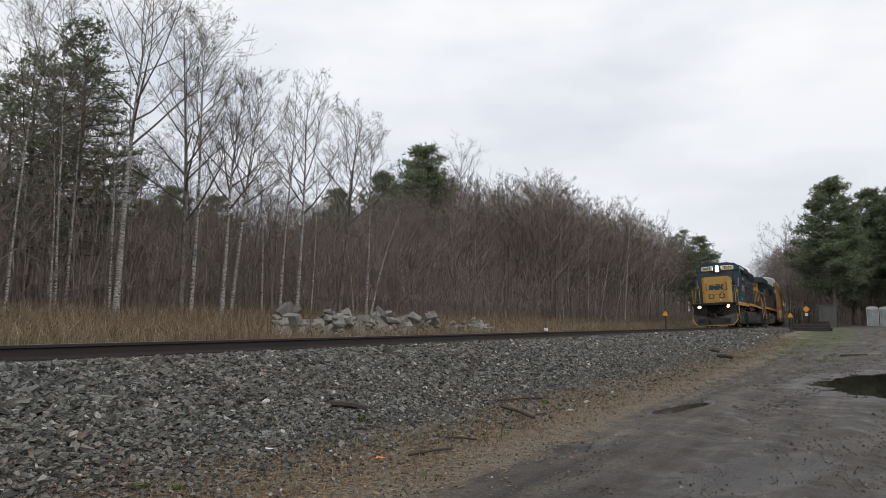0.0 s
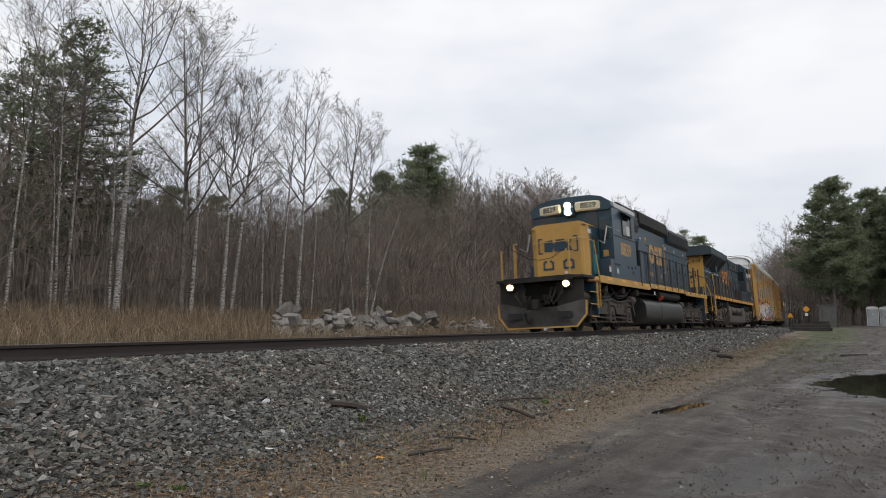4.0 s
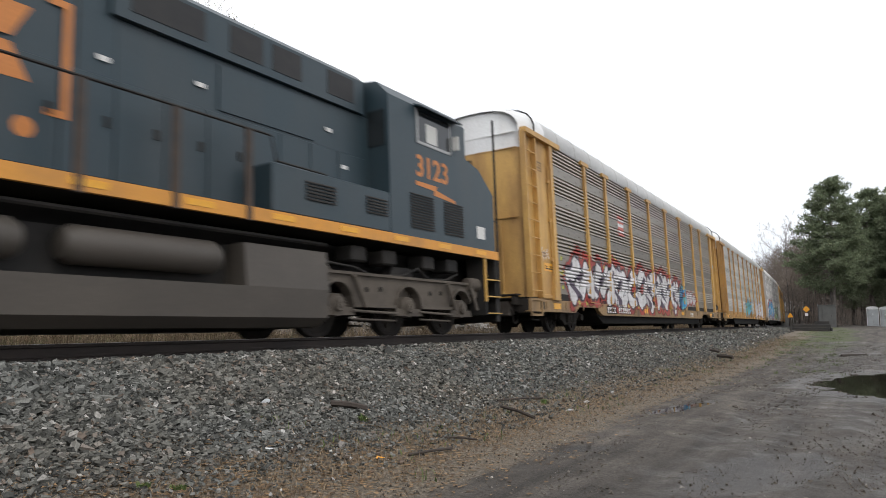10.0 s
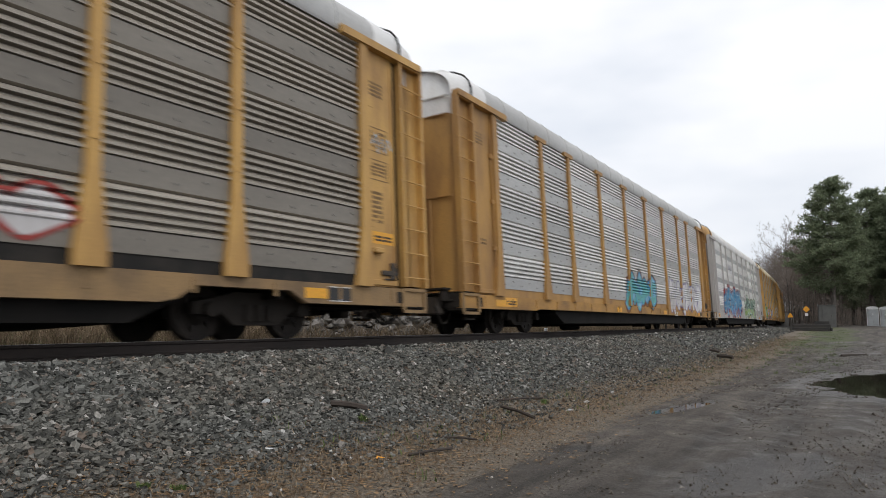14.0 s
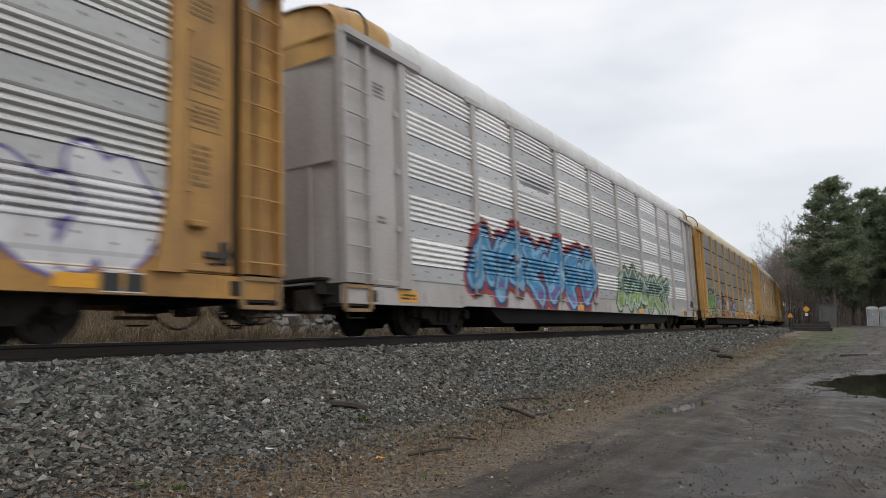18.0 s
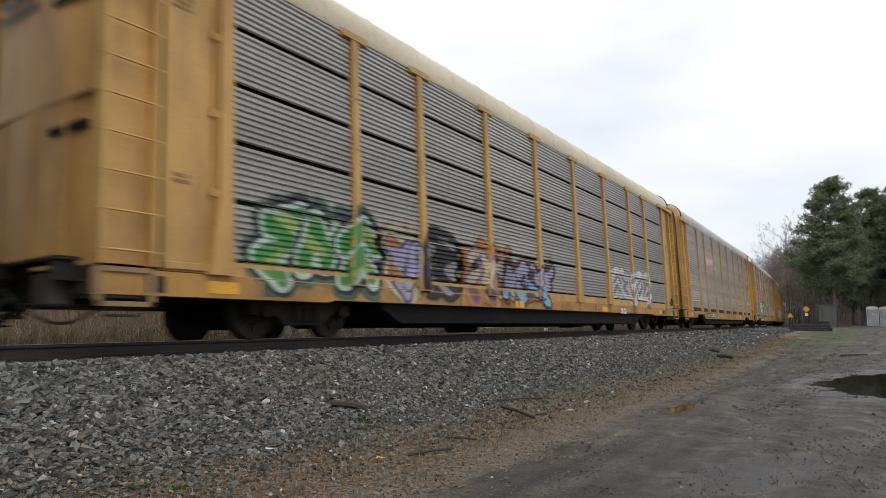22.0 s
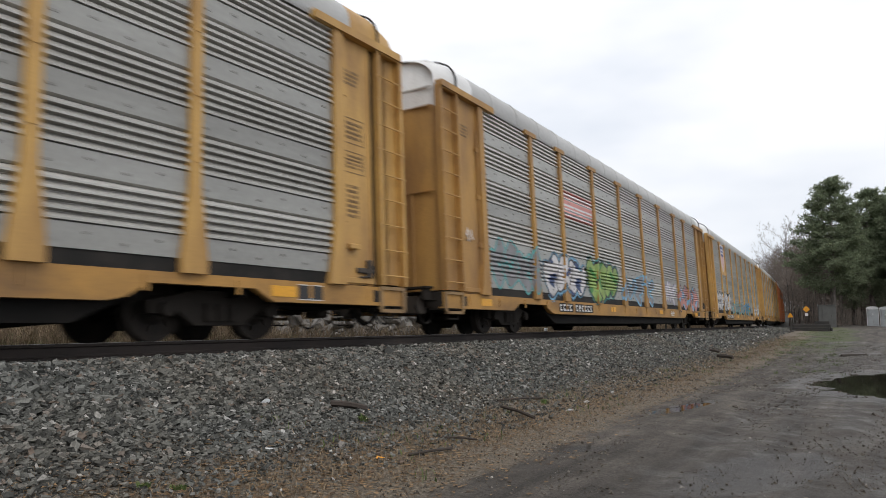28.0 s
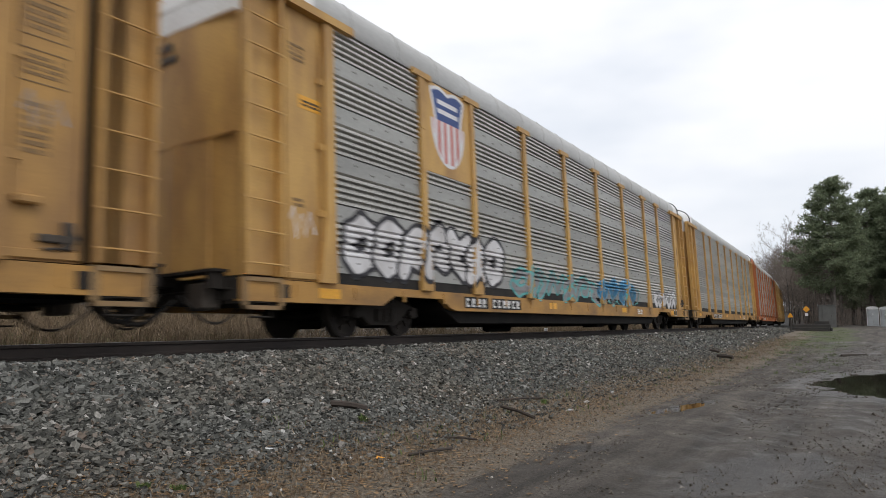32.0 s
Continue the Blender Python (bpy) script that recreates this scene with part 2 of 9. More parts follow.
M_SILL_GRIMY = plain("grimy_sill_yellow", (0.44, 0.235, 0.06), 0.65, grime=(0.15, 0.085, 0.042), amount=0.85, scale=1.5, streak=(1, 0.6, 1), grain=0.15)
M_PANEL_MID = galvanised("grimy_fine_panel", (0.42, 0.405, 0.375), (0.21, 0.198, 0.178))
M_BOLT = plain("dark_bolt", (0.19, 0.18, 0.165), 0.7, amount=0.4)
M_FADED = plain("faded_stencil", (0.22, 0.135, 0.058), 0.65, amount=0.4)
M_GRILLE = plain("dark_grille", (0.012, 0.012, 0.013), 0.65, grime=(0.03, 0.027, 0.024), amount=0.5, scale=4)
M_RAIL_SIDE = plain("rail_rust", (0.020, 0.015, 0.013), 0.8, grime=(0.040, 0.027, 0.021), amount=0.7, scale=3.0, streak=(1, 0.4, 1), bump=0.3)
M_RAIL_TOP = plain("rail_running_band", (0.38, 0.36, 0.35), 0.28, 0.9, grime=(0.22, 0.18, 0.15), amount=0.4, scale=4.0, streak=(1, 0.1, 1))
M_TIE = plain("creosoted_tie", (0.055, 0.045, 0.038), 0.9, grime=(0.12, 0.10, 0.085), amount=0.6, scale=3.0, streak=(0.3, 3, 1), bump=0.5)

M_FREIGHT = plain("greasy_freight_truck", (0.034, 0.029, 0.025), 0.85, grime=(0.016, 0.014, 0.012), amount=0.7, scale=2.0, bump=0.35)
M_PANEL_SILVER = galvanised("silver_panel", (0.70, 0.69, 0.665), (0.42, 0.415, 0.40))
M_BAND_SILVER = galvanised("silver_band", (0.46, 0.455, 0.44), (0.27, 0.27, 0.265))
M_PLOW = plain("scuffed_plow_grey", (0.075, 0.070, 0.065), 0.65, grime=(0.02, 0.018, 0.016), amount=0.85, scale=2.4, bump=0.2)
for greasy in (M_UNDER_AND_GAPS, M_BLACK, M_FREIGHT, M_TRUCK, M_FRAME, M_WHEEL):
    greasy.node_tree.nodes["Principled BSDF"].inputs["Specular IOR Level"].default_value = 0.2

# ---- the ground: ballast bank, dirt track, verge, rough grass, wooded rise ----
TRACK_TOE = 4.9
PUDDLES = [  # x, y, half length, half width, turn in degrees, level
    (9.9, 17.4, 4.9, 2.6, 80.0, -0.925),
    (6.35, 10.10, 1.00, 0.17, 79.0, -0.89),
    (6.30, 6.32, 0.36, 0.13, 60.0, -0.905),
    (7.85, 27.1, 1.50, 0.36, 70.0, -0.75),
    (7.95, 6.15, 1.10, 0.34, 76.0, -0.90),
]


def puddle_share(x, y, px, py, ln, wd, turn):
    """How far a spot lies from a puddle's middle: 1 at its rim."""
    a = radians(turn)
    dx, dy = x - px, y - py
    return np.sqrt(((dx * math.cos(a) + dy * math.sin(a)) / ln) ** 2 + ((-dx * math.sin(a) + dy * math.cos(a)) / wd) ** 2)


def ground_height(x, y):
    """The height of the ground's one sheet at (x, y)."""
    x, y = np.asarray(x, dtype=float), np.asarray(y, dtype=float)
    yy = np.clip(y, -300, 500)
    cx = np.interp(yy, _CY, _CX)
    th = np.interp(yy, _CY, _TH)
    u = (x - cx) * np.cos(th)
    low = -0.93 + 0.83 * smoothstep(8.0, 78.0, y) + 0.22 * smoothstep(76.0, 112.0, y)
    side = low + 0.05 * np.sin(x * 0.9 + y * 0.23) * smoothstep(5.0, 7.0, u)
    side = side - 0.035 * np.exp(-((u - 7.35) / 0.28) ** 2) - 0.03 * np.exp(-((u - 9.05) / 0.28) ** 2)
    bed = -0.235 + u * CANT * (1 - smoothstep(1.9, 3.4, abs(u)))
    right = bed + (side - bed) * smoothstep(1.75, TRACK_TOE + 0.25, u)
    far = -0.55 + 0.95 * smoothstep(-6.0, -16.0, u) + 8.5 * smoothstep(-28.0, -120.0, u) + 22 * smoothstep(-110.0, -420.0, u)
    left = bed + (far - bed) * smoothstep(-1.9, -3.6, u)
    hill = 6.0 * smoothstep(130.0, 340.0, y) * smoothstep(-200.0, 0.0, x)
    z = np.where(u > 0, right, left) + hill
    for px, py, ln, wd, turn, level in PUDDLES:
        d = puddle_share(x, y, px, py, ln, wd, turn)
        z = z + (level - z) * (1 - smoothstep(0.95, 1.7, d)) - 0.07 * (1 - smoothstep(0.55, 1.0, d))
    return z


def ground_material():
    m, nt, bs = wires("ground_soil")

    def zone(key):
        a = nt.nodes.new("ShaderNodeAttribute")
        a.attribute_name = key
        return a.outputs["Fac"]

    def edge(fac, noise_fac, lo, hi):
        """A mask with a ragged border."""
        add = nt.nodes.new("ShaderNodeMath")
        add.operation = "MULTIPLY_ADD"
        nt.links.new(noise_fac, add.inputs[0])
        add.inputs[1].default_value = 0.9
        nt.links.new(fac, add.inputs[2])
        return ramp_of(nt, add.outputs[0], [(lo, (0, 0, 0)), (hi, (1, 1, 1))])

    broad, mid, fine = noise_of(nt, 0.35, 5), noise_of(nt, 2.6, 6, 0.65), noise_of(nt, 38.0, 4, 0.7)
    grit = noise_of(nt, 120.0, 2, 0.6)
    dirt = ramp_of(nt, mid, [(0.28, (0.043, 0.036, 0.030)), (0.52, (0.085, 0.073, 0.061)), (0.76, (0.148, 0.129, 0.108))])
    dirt = mix_of(nt, ramp_of(nt, broad, [(0.35, (0, 0, 0)), (0.7, (0.7, 0.7, 0.7))]), dirt, (0.070, 0.061, 0.051))
    lane = noise_of(nt, 1.0, 5, 0.6, (3.4, 0.30, 1))
    dirt = mix_of(nt, 1.0, dirt, ramp_of(nt, lane, [(0.30, (0.50,) * 3), (0.50, (0.95,) * 3), (0.72, (1.7,) * 3)]), "MULTIPLY")
    dirt = mix_of(nt, 1.0, dirt, ramp_of(nt, fine, [(0.28, (0.45,) * 3), (0.72, (1.6,) * 3)]), "MULTIPLY")
    verge = ramp_of(nt, fine, [(0.28, (0.045, 0.037, 0.029)), (0.5, (0.155, 0.127, 0.093)), (0.72, (0.34, 0.285, 0.21))])
    verge = mix_of(nt, ramp_of(nt, mid, [(0.58, (0, 0, 0)), (0.78, (0.45, 0.45, 0.45))]), verge, (0.145, 0.080, 0.036))
    stone = ramp_of(nt, fine, [(0.32, (0.016, 0.016, 0.015)), (0.5, (0.060, 0.060, 0.056)), (0.72, (0.15, 0.15, 0.14))])
    moss = ramp_of(nt, fine, [(0.3, (0.035, 0.045, 0.016)), (0.7, (0.12, 0.14, 0.05))])
    litter = ramp_of(nt, mid, [(0.3, (0.022, 0.017, 0.013)), (0.7, (0.058, 0.045, 0.034))])
    col = mix_of(nt, edge(zone("verge"), mid, 0.70, 1.05), dirt, verge)
    col = mix_of(nt, edge(zone("moss"), broad, 0.85, 1.2), col, moss)
    col = mix_of(nt, edge(zone("stone"), mid, 0.80, 1.0), col, stone)
    col = mix_of(nt, zone("woods"), col, litter)
    wet = edge(zone("wet"), mid, 0.75, 1.15)
    col = mix_of(nt, wet, col, mix_of(nt, 1.0, col, (0.53, 0.52, 0.51), "MULTIPLY"))
    nt.links.new(col, bs.inputs["Base Color"])
    nt.links.new(ramp_of(nt, wet, [(0.0, (0.92,) * 3), (1.0, (0.46,) * 3)]), bs.inputs["Roughness"])
    both = mix_of(nt, 0.35, fine, grit)
    bump_of(nt, bs, both, 0.9, 0.03)
    return m


def spaced(breaks):
    """Grid lines: (from, to, step) runs."""
    out = []
    for a, b, step in breaks:
        out.append(np.arange(a, b, step))
    return np.concatenate(out + [[breaks[-1][1]]])


def build_ground():
    xs = spaced([(-900, -200, 70), (-200, -40, 8), (-40, -6, 1.0), (-6, 1.0, 0.35), (1.0, 16, 0.14), (16, 40, 1.0), (40, 200, 10), (200, 900, 70)])
    ys = spaced([(-900, -100, 80), (-100, -6, 4), (-6, 0, 0.5), (0, 22, 0.16), (22, 60, 0.5), (60, 130, 2.0), (130, 400, 10), (400, 1500, 60)])
    X, Y = np.meshgrid(xs, ys)
    Z = ground_height(X, Y)
    yy = np.clip(Y, -300, 500)
    u = (X - np.interp(yy, _CY, _CX)) * np.cos(np.interp(yy, _CY, _TH))
    rough = np.array([noise.noise((a * 1.7, b * 1.7, 0.3)) for a, b in zip(X.ravel(), Y.ravel())]).reshape(X.shape)
    Z = Z + rough * 0.016 * smoothstep(4.5, 6.0, u) * (Y < 60)
    rut = np.array([noise.noise((a * 5.0, b * 2.2, 4.3)) for a, b in zip(X.ravel(), Y.ravel())]).reshape(X.shape)
    Z = Z + rut * 0.014 * smoothstep(5.2, 6.4, u) * (Y < 40)
    lane = np.array([noise.noise((a * 3.2, b * 0.22, 9.1)) for a, b in zip(X.ravel(), Y.ravel())]).reshape(X.shape)
    Z = Z + lane * 0.022 * smoothstep(5.6, 6.6, u) * (Y < 50)
    wet = np.zeros_like(Z)
    for px, py, ln, wd, turn, level in PUDDLES:
        wet = np.maximum(wet, 1 - smoothstep(0.5, 1.6, puddle_share(X, Y, px, py, ln, wd, turn)))
    wet = np.maximum(wet, 0.40 * smoothstep(6.4, 7.4, u) * (Y < 40))
    n, k = X.shape
    idx = np.arange(n * k).reshape(n, k)
    quads = np.stack([idx[:-1, :-1], idx[:-1, 1:], idx[1:, 1:], idx[1:, :-1]], -1).reshape(-1, 4)
    me = bulk_mesh("ground", np.stack([X, Y, Z], -1).reshape(-1, 3), quads, ground_material(), smooth=True)
    zones = {
        "stone": (1 - smoothstep(3.6, 5.0, u)) * smoothstep(-4.5, -3.2, u),
        "verge": smoothstep(3.3, 4.6, u) * (1 - smoothstep(5.4, 6.6, u)) + smoothstep(-3.0, -4.0, u),
        "moss": smoothstep(4.6, 5.6, u) * 0.50 * smoothstep(20, 34, Y) * (1 - smoothstep(7, 12, u)),
        "woods": smoothstep(-8.0, -13.0, u) + smoothstep(84, 96, Y) * (u > 3),
        "wet": wet,
    }
    for key, val in zones.items():
        me.attributes.new(key, "FLOAT", "POINT").data.foreach_set("value", np.clip(val, 0, 1).astype(np.float32).ravel())
    tagged(new("ground", me), "muddy gravel and dirt ground beside a railway line", "ground", kind="structure")


build_ground()


def water_material():
    m, nt, bs = wires("still_water")
    bs.inputs["Base Color"].default_value = (0.020, 0.017, 0.013, 1)
    bs.inputs["Roughness"].default_value = 0.03
    bs.inputs["IOR"].default_value = 1.33
    bump_of(nt, bs, noise_of(nt, 3.0, 2), 0.02, 0.01)
    return m


def build_puddles():
    mat = water_material()
    for k, (px, py, ln, wd, turn, level) in enumerate(PUDDLES[:2] + PUDDLES[3:4]):
        a = radians(turn)
        rim = level - (0.016 if k == 0 else 0.013)
        g, n = Geo(), 40
        pts = []
        for i in range(n):
            w = 2 * math.pi * i / n
            r = 0.98 + 0.08 * noise.noise((math.cos(w) * 1.4, math.sin(w) * 1.4, k * 3.1))
            u, v = ln * r * math.cos(w), wd * r * math.sin(w)
            pts.append((px + u * math.cos(a) - v * math.sin(a), py + u * math.sin(a) + v * math.cos(a)))
        g.prism(pts, rim - 0.012, rim, "z")
        tagged(part("puddle", g, mat), "shallow muddy puddle on the dirt track", "puddle", group="puddles")


build_puddles()
# ---- the line ----
RAIL_OUTLINE = [(-0.07, -0.185), (0.07, -0.185), (0.07, -0.168), (0.018, -0.15), (0.010, -0.13), (0.010, -0.05), (0.036, -0.036), (0.037, -0.008), (0.030, -0.001), (-0.030, -0.001), (-0.037, -0.008), (-0.036, -0.036), (-0.010, -0.05), (-0.010, -0.13), (-0.018, -0.15), (-0.07, -0.168)]


def along_line(outline, w, s0, s1, step):
    ss = np.arange(s0, s1 + step, step)
    g, n = Geo(), len(outline)
    for s in ss:
        m = track_pose(s)
        g.v.extend(tuple(m @ Vector((w + a, 0, b))) for a, b in outline)
    for i in range(len(ss) - 1):
        for k in range(n):
            g.f.append((i * n + k, i * n + (k + 1) % n, (i + 1) * n + (k + 1) % n, (i + 1) * n + k))
    return g


def build_track():
    for w in (0.7525, -0.7525):
        rail = part("rail", along_line(RAIL_OUTLINE, w, -60, 240, 2.0), M_RAIL_SIDE)
        tagged(rail, "rusty brown steel rail with a bright running band", "rail", group="rails", kind="structure")
        band = along_line([(-0.026, -0.004), (0.026, -0.004), (0.026, 0.0015), (-0.026, 0.0015)], w, -60, 240, 2.0)
        part("running_band", band, M_RAIL_TOP, rail, "shiny worn rail top")


build_track()

# ---- running gear shared by all vehicles ----
CARS, AXLES = [], []


@functools.lru_cache(None)
def wheelset_mesh(radius):
    """Two wheels with flanges on one axle; its centre is the origin."""
    g = Geo()
    for s in (-1, 1):
        g.lathe([(s * 0.66, 0.10), (s * 0.665, radius * 0.55), (s * 0.66, radius * 0.86), (s * 0.655, radius + 0.026), (s * 0.69, radius + 0.024), (s * 0.705, radius + 0.002), (s * 0.795, radius), (s * 0.80, radius * 0.86), (s * 0.775, radius * 0.80), (s * 0.755, radius * 0.5), (s * 0.80, 0.16), (s * 0.84, 0.13), (s * 0.84, 0.0)], (0, 0, 0), "x", 28)
        for k in range(6):
            a = math.pi * k / 3
            g.box(s * 0.775 - 0.02, s * 0.775 + 0.02, radius * 0.62 * math.cos(a) - 0.035, radius * 0.62 * math.cos(a) + 0.035, radius * 0.62 * math.sin(a) - 0.035, radius * 0.62 * math.sin(a) + 0.035)
    g.cyl((-0.95, 0, 0), (0.95, 0, 0), 0.085, n=10)
    return g.mesh("wheelset", M_WHEEL, True)


def add_axle(parent, y, radius, off=0.0):
    ob = part("wheelset", wheelset_mesh(radius), M_WHEEL, parent)
    AXLES.append((ob, y, radius))
    ob.matrix_basis = pose(0, y, radius)
    return ob


@functools.lru_cache(None)
def freight_frame_mesh():
    """A cast three-piece truck side: bow-shaped frame with a spring opening."""
    g = Geo()
    for s in (-1, 1):
        x0, x1 = sorted((s * 0.90, s * 1.04))
        top = [(-1.12, 0.52), (-1.12, 0.36), (-0.98, 0.36), (-0.92, 0.42), (-0.72, 0.42), (-0.42, 0.20), (0.42, 0.20), (0.72, 0.42), (0.92, 0.42), (0.98, 0.36), (1.12, 0.36), (1.12, 0.52), (0.72, 0.60), (0.40, 0.68), (-0.40, 0.68), (-0.72, 0.60)]
        g.prism(top, x0, x1, "x")
        for y in (-0.865, 0.865):
            g.cyl((s * 1.0, y, 0.42), (s * 1.13, y, 0.42), 0.105, n=12)
        for y in (-0.2, 0.0, 0.2):
            g.cyl((s * 1.06, y, 0.26), (s * 1.06, y, 0.5), 0.07, n=10)
    g.box(-0.95, 0.95, -0.2, 0.2, 0.34, 0.66, 0.03)
    return g.mesh("truck", M_FREIGHT)


def freight_truck(car, y):
    t = part("truck", freight_frame_mesh(), M_FREIGHT, car, "cast steel freight truck with side frames", at=pose(0, y, 0))
    for d in (-0.865, 0.865):
        add_axle(t, d, 0.42)
    return t


@functools.lru_cache(None)
def coupler_mesh():
    g = Geo()
    g.box(-0.09, 0.09, -0.55, 0.02, 0.78, 0.94, 0.02)
    g.prism([(-0.17, 0.0), (-0.19, 0.26), (-0.06, 0.33), (-0.02, 0.22), (0.10, 0.18), (0.16, 0.30), (0.20, 0.12), (0.12, 0.0)], 0.70, 1.0, "z")
    return g.mesh("coupler", M_BLACK)


@functools.lru_cache(None)
def hose_mesh(reach):
    pts = []
    for i in range(11):
        a = i / 10
        pts.append((0.32 + 0.05 * a, -0.5 + reach * a, 0.62 - 0.40 * math.sin(math.pi * a) * (1 - 0.25 * a)))
    return Geo().tube(pts, 0.032, 6).mesh("air_hose", M_BLACK, True)


@functools.lru_cache(None)
def cable_mesh():
    """A slack cable that hangs in a loop below the end platform."""
    pts = [(1.12 - 0.05 * i, -0.95 + 0.15 * i, 0.56 - 0.34 * math.sin(math.pi * i / 10)) for i in range(11)]
    return Geo().tube(pts, 0.020, 5).mesh("brake_cable", M_BLACK, True)


def draft_gear(car, half, cables=False):
    """Couplers, air hoses and slack cables at both ends."""
    for s in (-1, 1):
        m = pose(0, s * (half - 0.30), 0, 0, 0, 0 if s > 0 else 180)
        part("coupler", coupler_mesh(), M_BLACK, car, at=m)
        part("air_hose", hose_mesh(0.9 if cables else 0.45), M_BLACK, car, at=m)
        if cables:
            part("brake_cable", cable_mesh(), M_BLACK, car, at=m)
            part("brake_cable", cable_mesh(), M_BLACK, car, at=m @ pose(-2.0, 0, 0))


# ---- flat lettering and marks ----
def letters(name, text, height, material, parent, at, bold=0.0, spread=1.0):
    """Raised flat characters; at places the lower left corner, x along the words and y up."""
    cu = bpy.data.curves.new(name, "FONT")
    cu.body, cu.size, cu.extrude, cu.offset, cu.space_character = text, height / 0.72, 0.002, bold, spread
    tmp = bpy.data.objects.new(name, cu)
    scene.collection.objects.link(tmp)
    me = bpy.data.meshes.new_from_object(tmp.evaluated_get(bpy.context.evaluated_depsgraph_get()))
    bpy.data.objects.remove(tmp)
    me.materials.clear()
    me.materials.append(material)
    ob = new(name, me)
    ob.parent, ob.matrix_basis = parent, at
    return ob


def on_side(w, y, z, side=1):
    """The pose of a mark on a vehicle's side wall, reading along it."""
    if side > 0:
        return Matrix.Translation((w, y, z)) @ Matrix(((0, 0, 1, 0), (1, 0, 0, 0), (0, 1, 0, 0), (0, 0, 0, 1)))
    return Matrix.Translation((-w, y, z)) @ Matrix(((0, 0, -1, 0), (-1, 0, 0, 0), (0, 1, 0, 0), (0, 0, 0, 1)))


def bars(rng, width, height, rows, cell=0.6):
    """Unreadable lettering: rows of short bars, lower left at the origin, in the plane of x and y."""
    g = Geo()
    step = height / rows
    for r in range(rows):
        x = 0.0
        while x < width:
            w = min(step * cell * rng.uniform(0.5, 1.1), width - x)
            if rng.random() > 0.12:
                g.box(x, x + w * 0.8, r * step, r * step + step * 0.62, 0, 0.003)
            x += w
    return g


def sheet(outline, depth=0.003):
    return Geo().prism(outline, 0.0, depth, "z")


# ---- autoracks ----
PITCH_CAR, BODY_HALF = 28.65, 13.67
POSTS = [-9.05, -7.0, -4.2, -1.4, 1.4, 4.2, 7.0, 9.05]
PANEL_END = 11.78
PANEL_LOW, PANEL_TOP = 1.03, 5.28
W_PANEL = 1.47


def panel_profile(style):
    """(depth, height) points of a wall sheet from its foot to its top."""
    pts, z = [], PANEL_LOW
    if style == "ribbed":  # groups of ribs with plain bands between
        groups = 5
        unit = (PANEL_TOP - PANEL_LOW) / groups
        for k in range(groups):
            band = unit * 0.34
            pts += [(0.012, z), (0.012, z + band)]
            zz = z + band + 0.006
            rib = (unit - band - 0.02) / 5
            for i in range(5):
                pts += [(-0.046, zz), (0.034, zz + rib * 0.10), (0.034, zz + rib * 0.32), (0.004, zz + rib * 0.70), (-0.046, zz + rib * 0.90)]
                zz += rib
            z += unit
    else:  # fine ribs in five tiers with dark slots between
        tiers = 5
        unit = (PANEL_TOP - PANEL_LOW) / tiers
        for k in range(tiers):
            zz = z + 0.045
            pts += [(-0.07, z), (-0.07, zz - 0.005)]
            rib = (unit - 0.05) / 9
            for i in range(9):
                pts += [(-0.012, zz), (0.022, zz + rib * 0.20), (0.022, zz + rib * 0.66), (-0.012, zz + rib * 0.86)]
                zz += rib
            z += unit
    pts.append((0.0, PANEL_TOP))
    return pts


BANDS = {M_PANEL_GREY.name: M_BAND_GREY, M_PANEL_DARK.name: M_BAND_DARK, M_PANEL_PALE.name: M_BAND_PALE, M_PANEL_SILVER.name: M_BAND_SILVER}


@functools.lru_cache(None)
def panel_mesh(style, y0, y1, material_name):
    pts = panel_profile(style)
    g, n = Geo(), len(pts)
    for y in (y0, y1):
        g.v.extend((W_PANEL + d, y, z) for d, z in pts)
    g.f = [(i, i + n, i + n + 1, i + 1) for i in range(n - 1)]
    m = len(g.v)
    g.v.extend([(W_PANEL - 0.09, y0, PANEL_LOW), (W_PANEL - 0.09, y0, PANEL_TOP), (W_PANEL - 0.09, y1, PANEL_LOW), (W_PANEL - 0.09, y1, PANEL_TOP)])
    g.f.append((m, m + 1, m + 3, m + 2))
    for z in np.arange(PANEL_LOW + 0.15, PANEL_TOP, (PANEL_TOP - PANEL_LOW) / 5):
        if style == "ribbed":
            for k, y in enumerate(np.arange(y0 + 0.2, y1 - 0.1, 0.46)):
                q = z - 0.055 + 0.09 * (k % 2)
                g.box(W_PANEL + 0.012, W_PANEL + 0.026, y - 0.022, y + 0.022, q - 0.014, q + 0.014)
    me = g.mesh("wall_panel", bpy.data.materials[material_name])
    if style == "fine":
        me.materials.append(M_UNDER_AND_GAPS)
        # Recessed slot faces are coloured near-black: shade painted in, not the panel's metal.
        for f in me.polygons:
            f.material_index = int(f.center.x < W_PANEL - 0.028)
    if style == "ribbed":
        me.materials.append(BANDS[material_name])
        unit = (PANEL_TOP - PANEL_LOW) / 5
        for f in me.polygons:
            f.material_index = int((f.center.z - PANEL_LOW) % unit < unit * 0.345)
        me.materials.append(M_BOLT)
        for f in me.polygons:
            if f.area < 0.003 and f.center.x > W_PANEL + 0.0125:
                f.material_index = 2
    return me


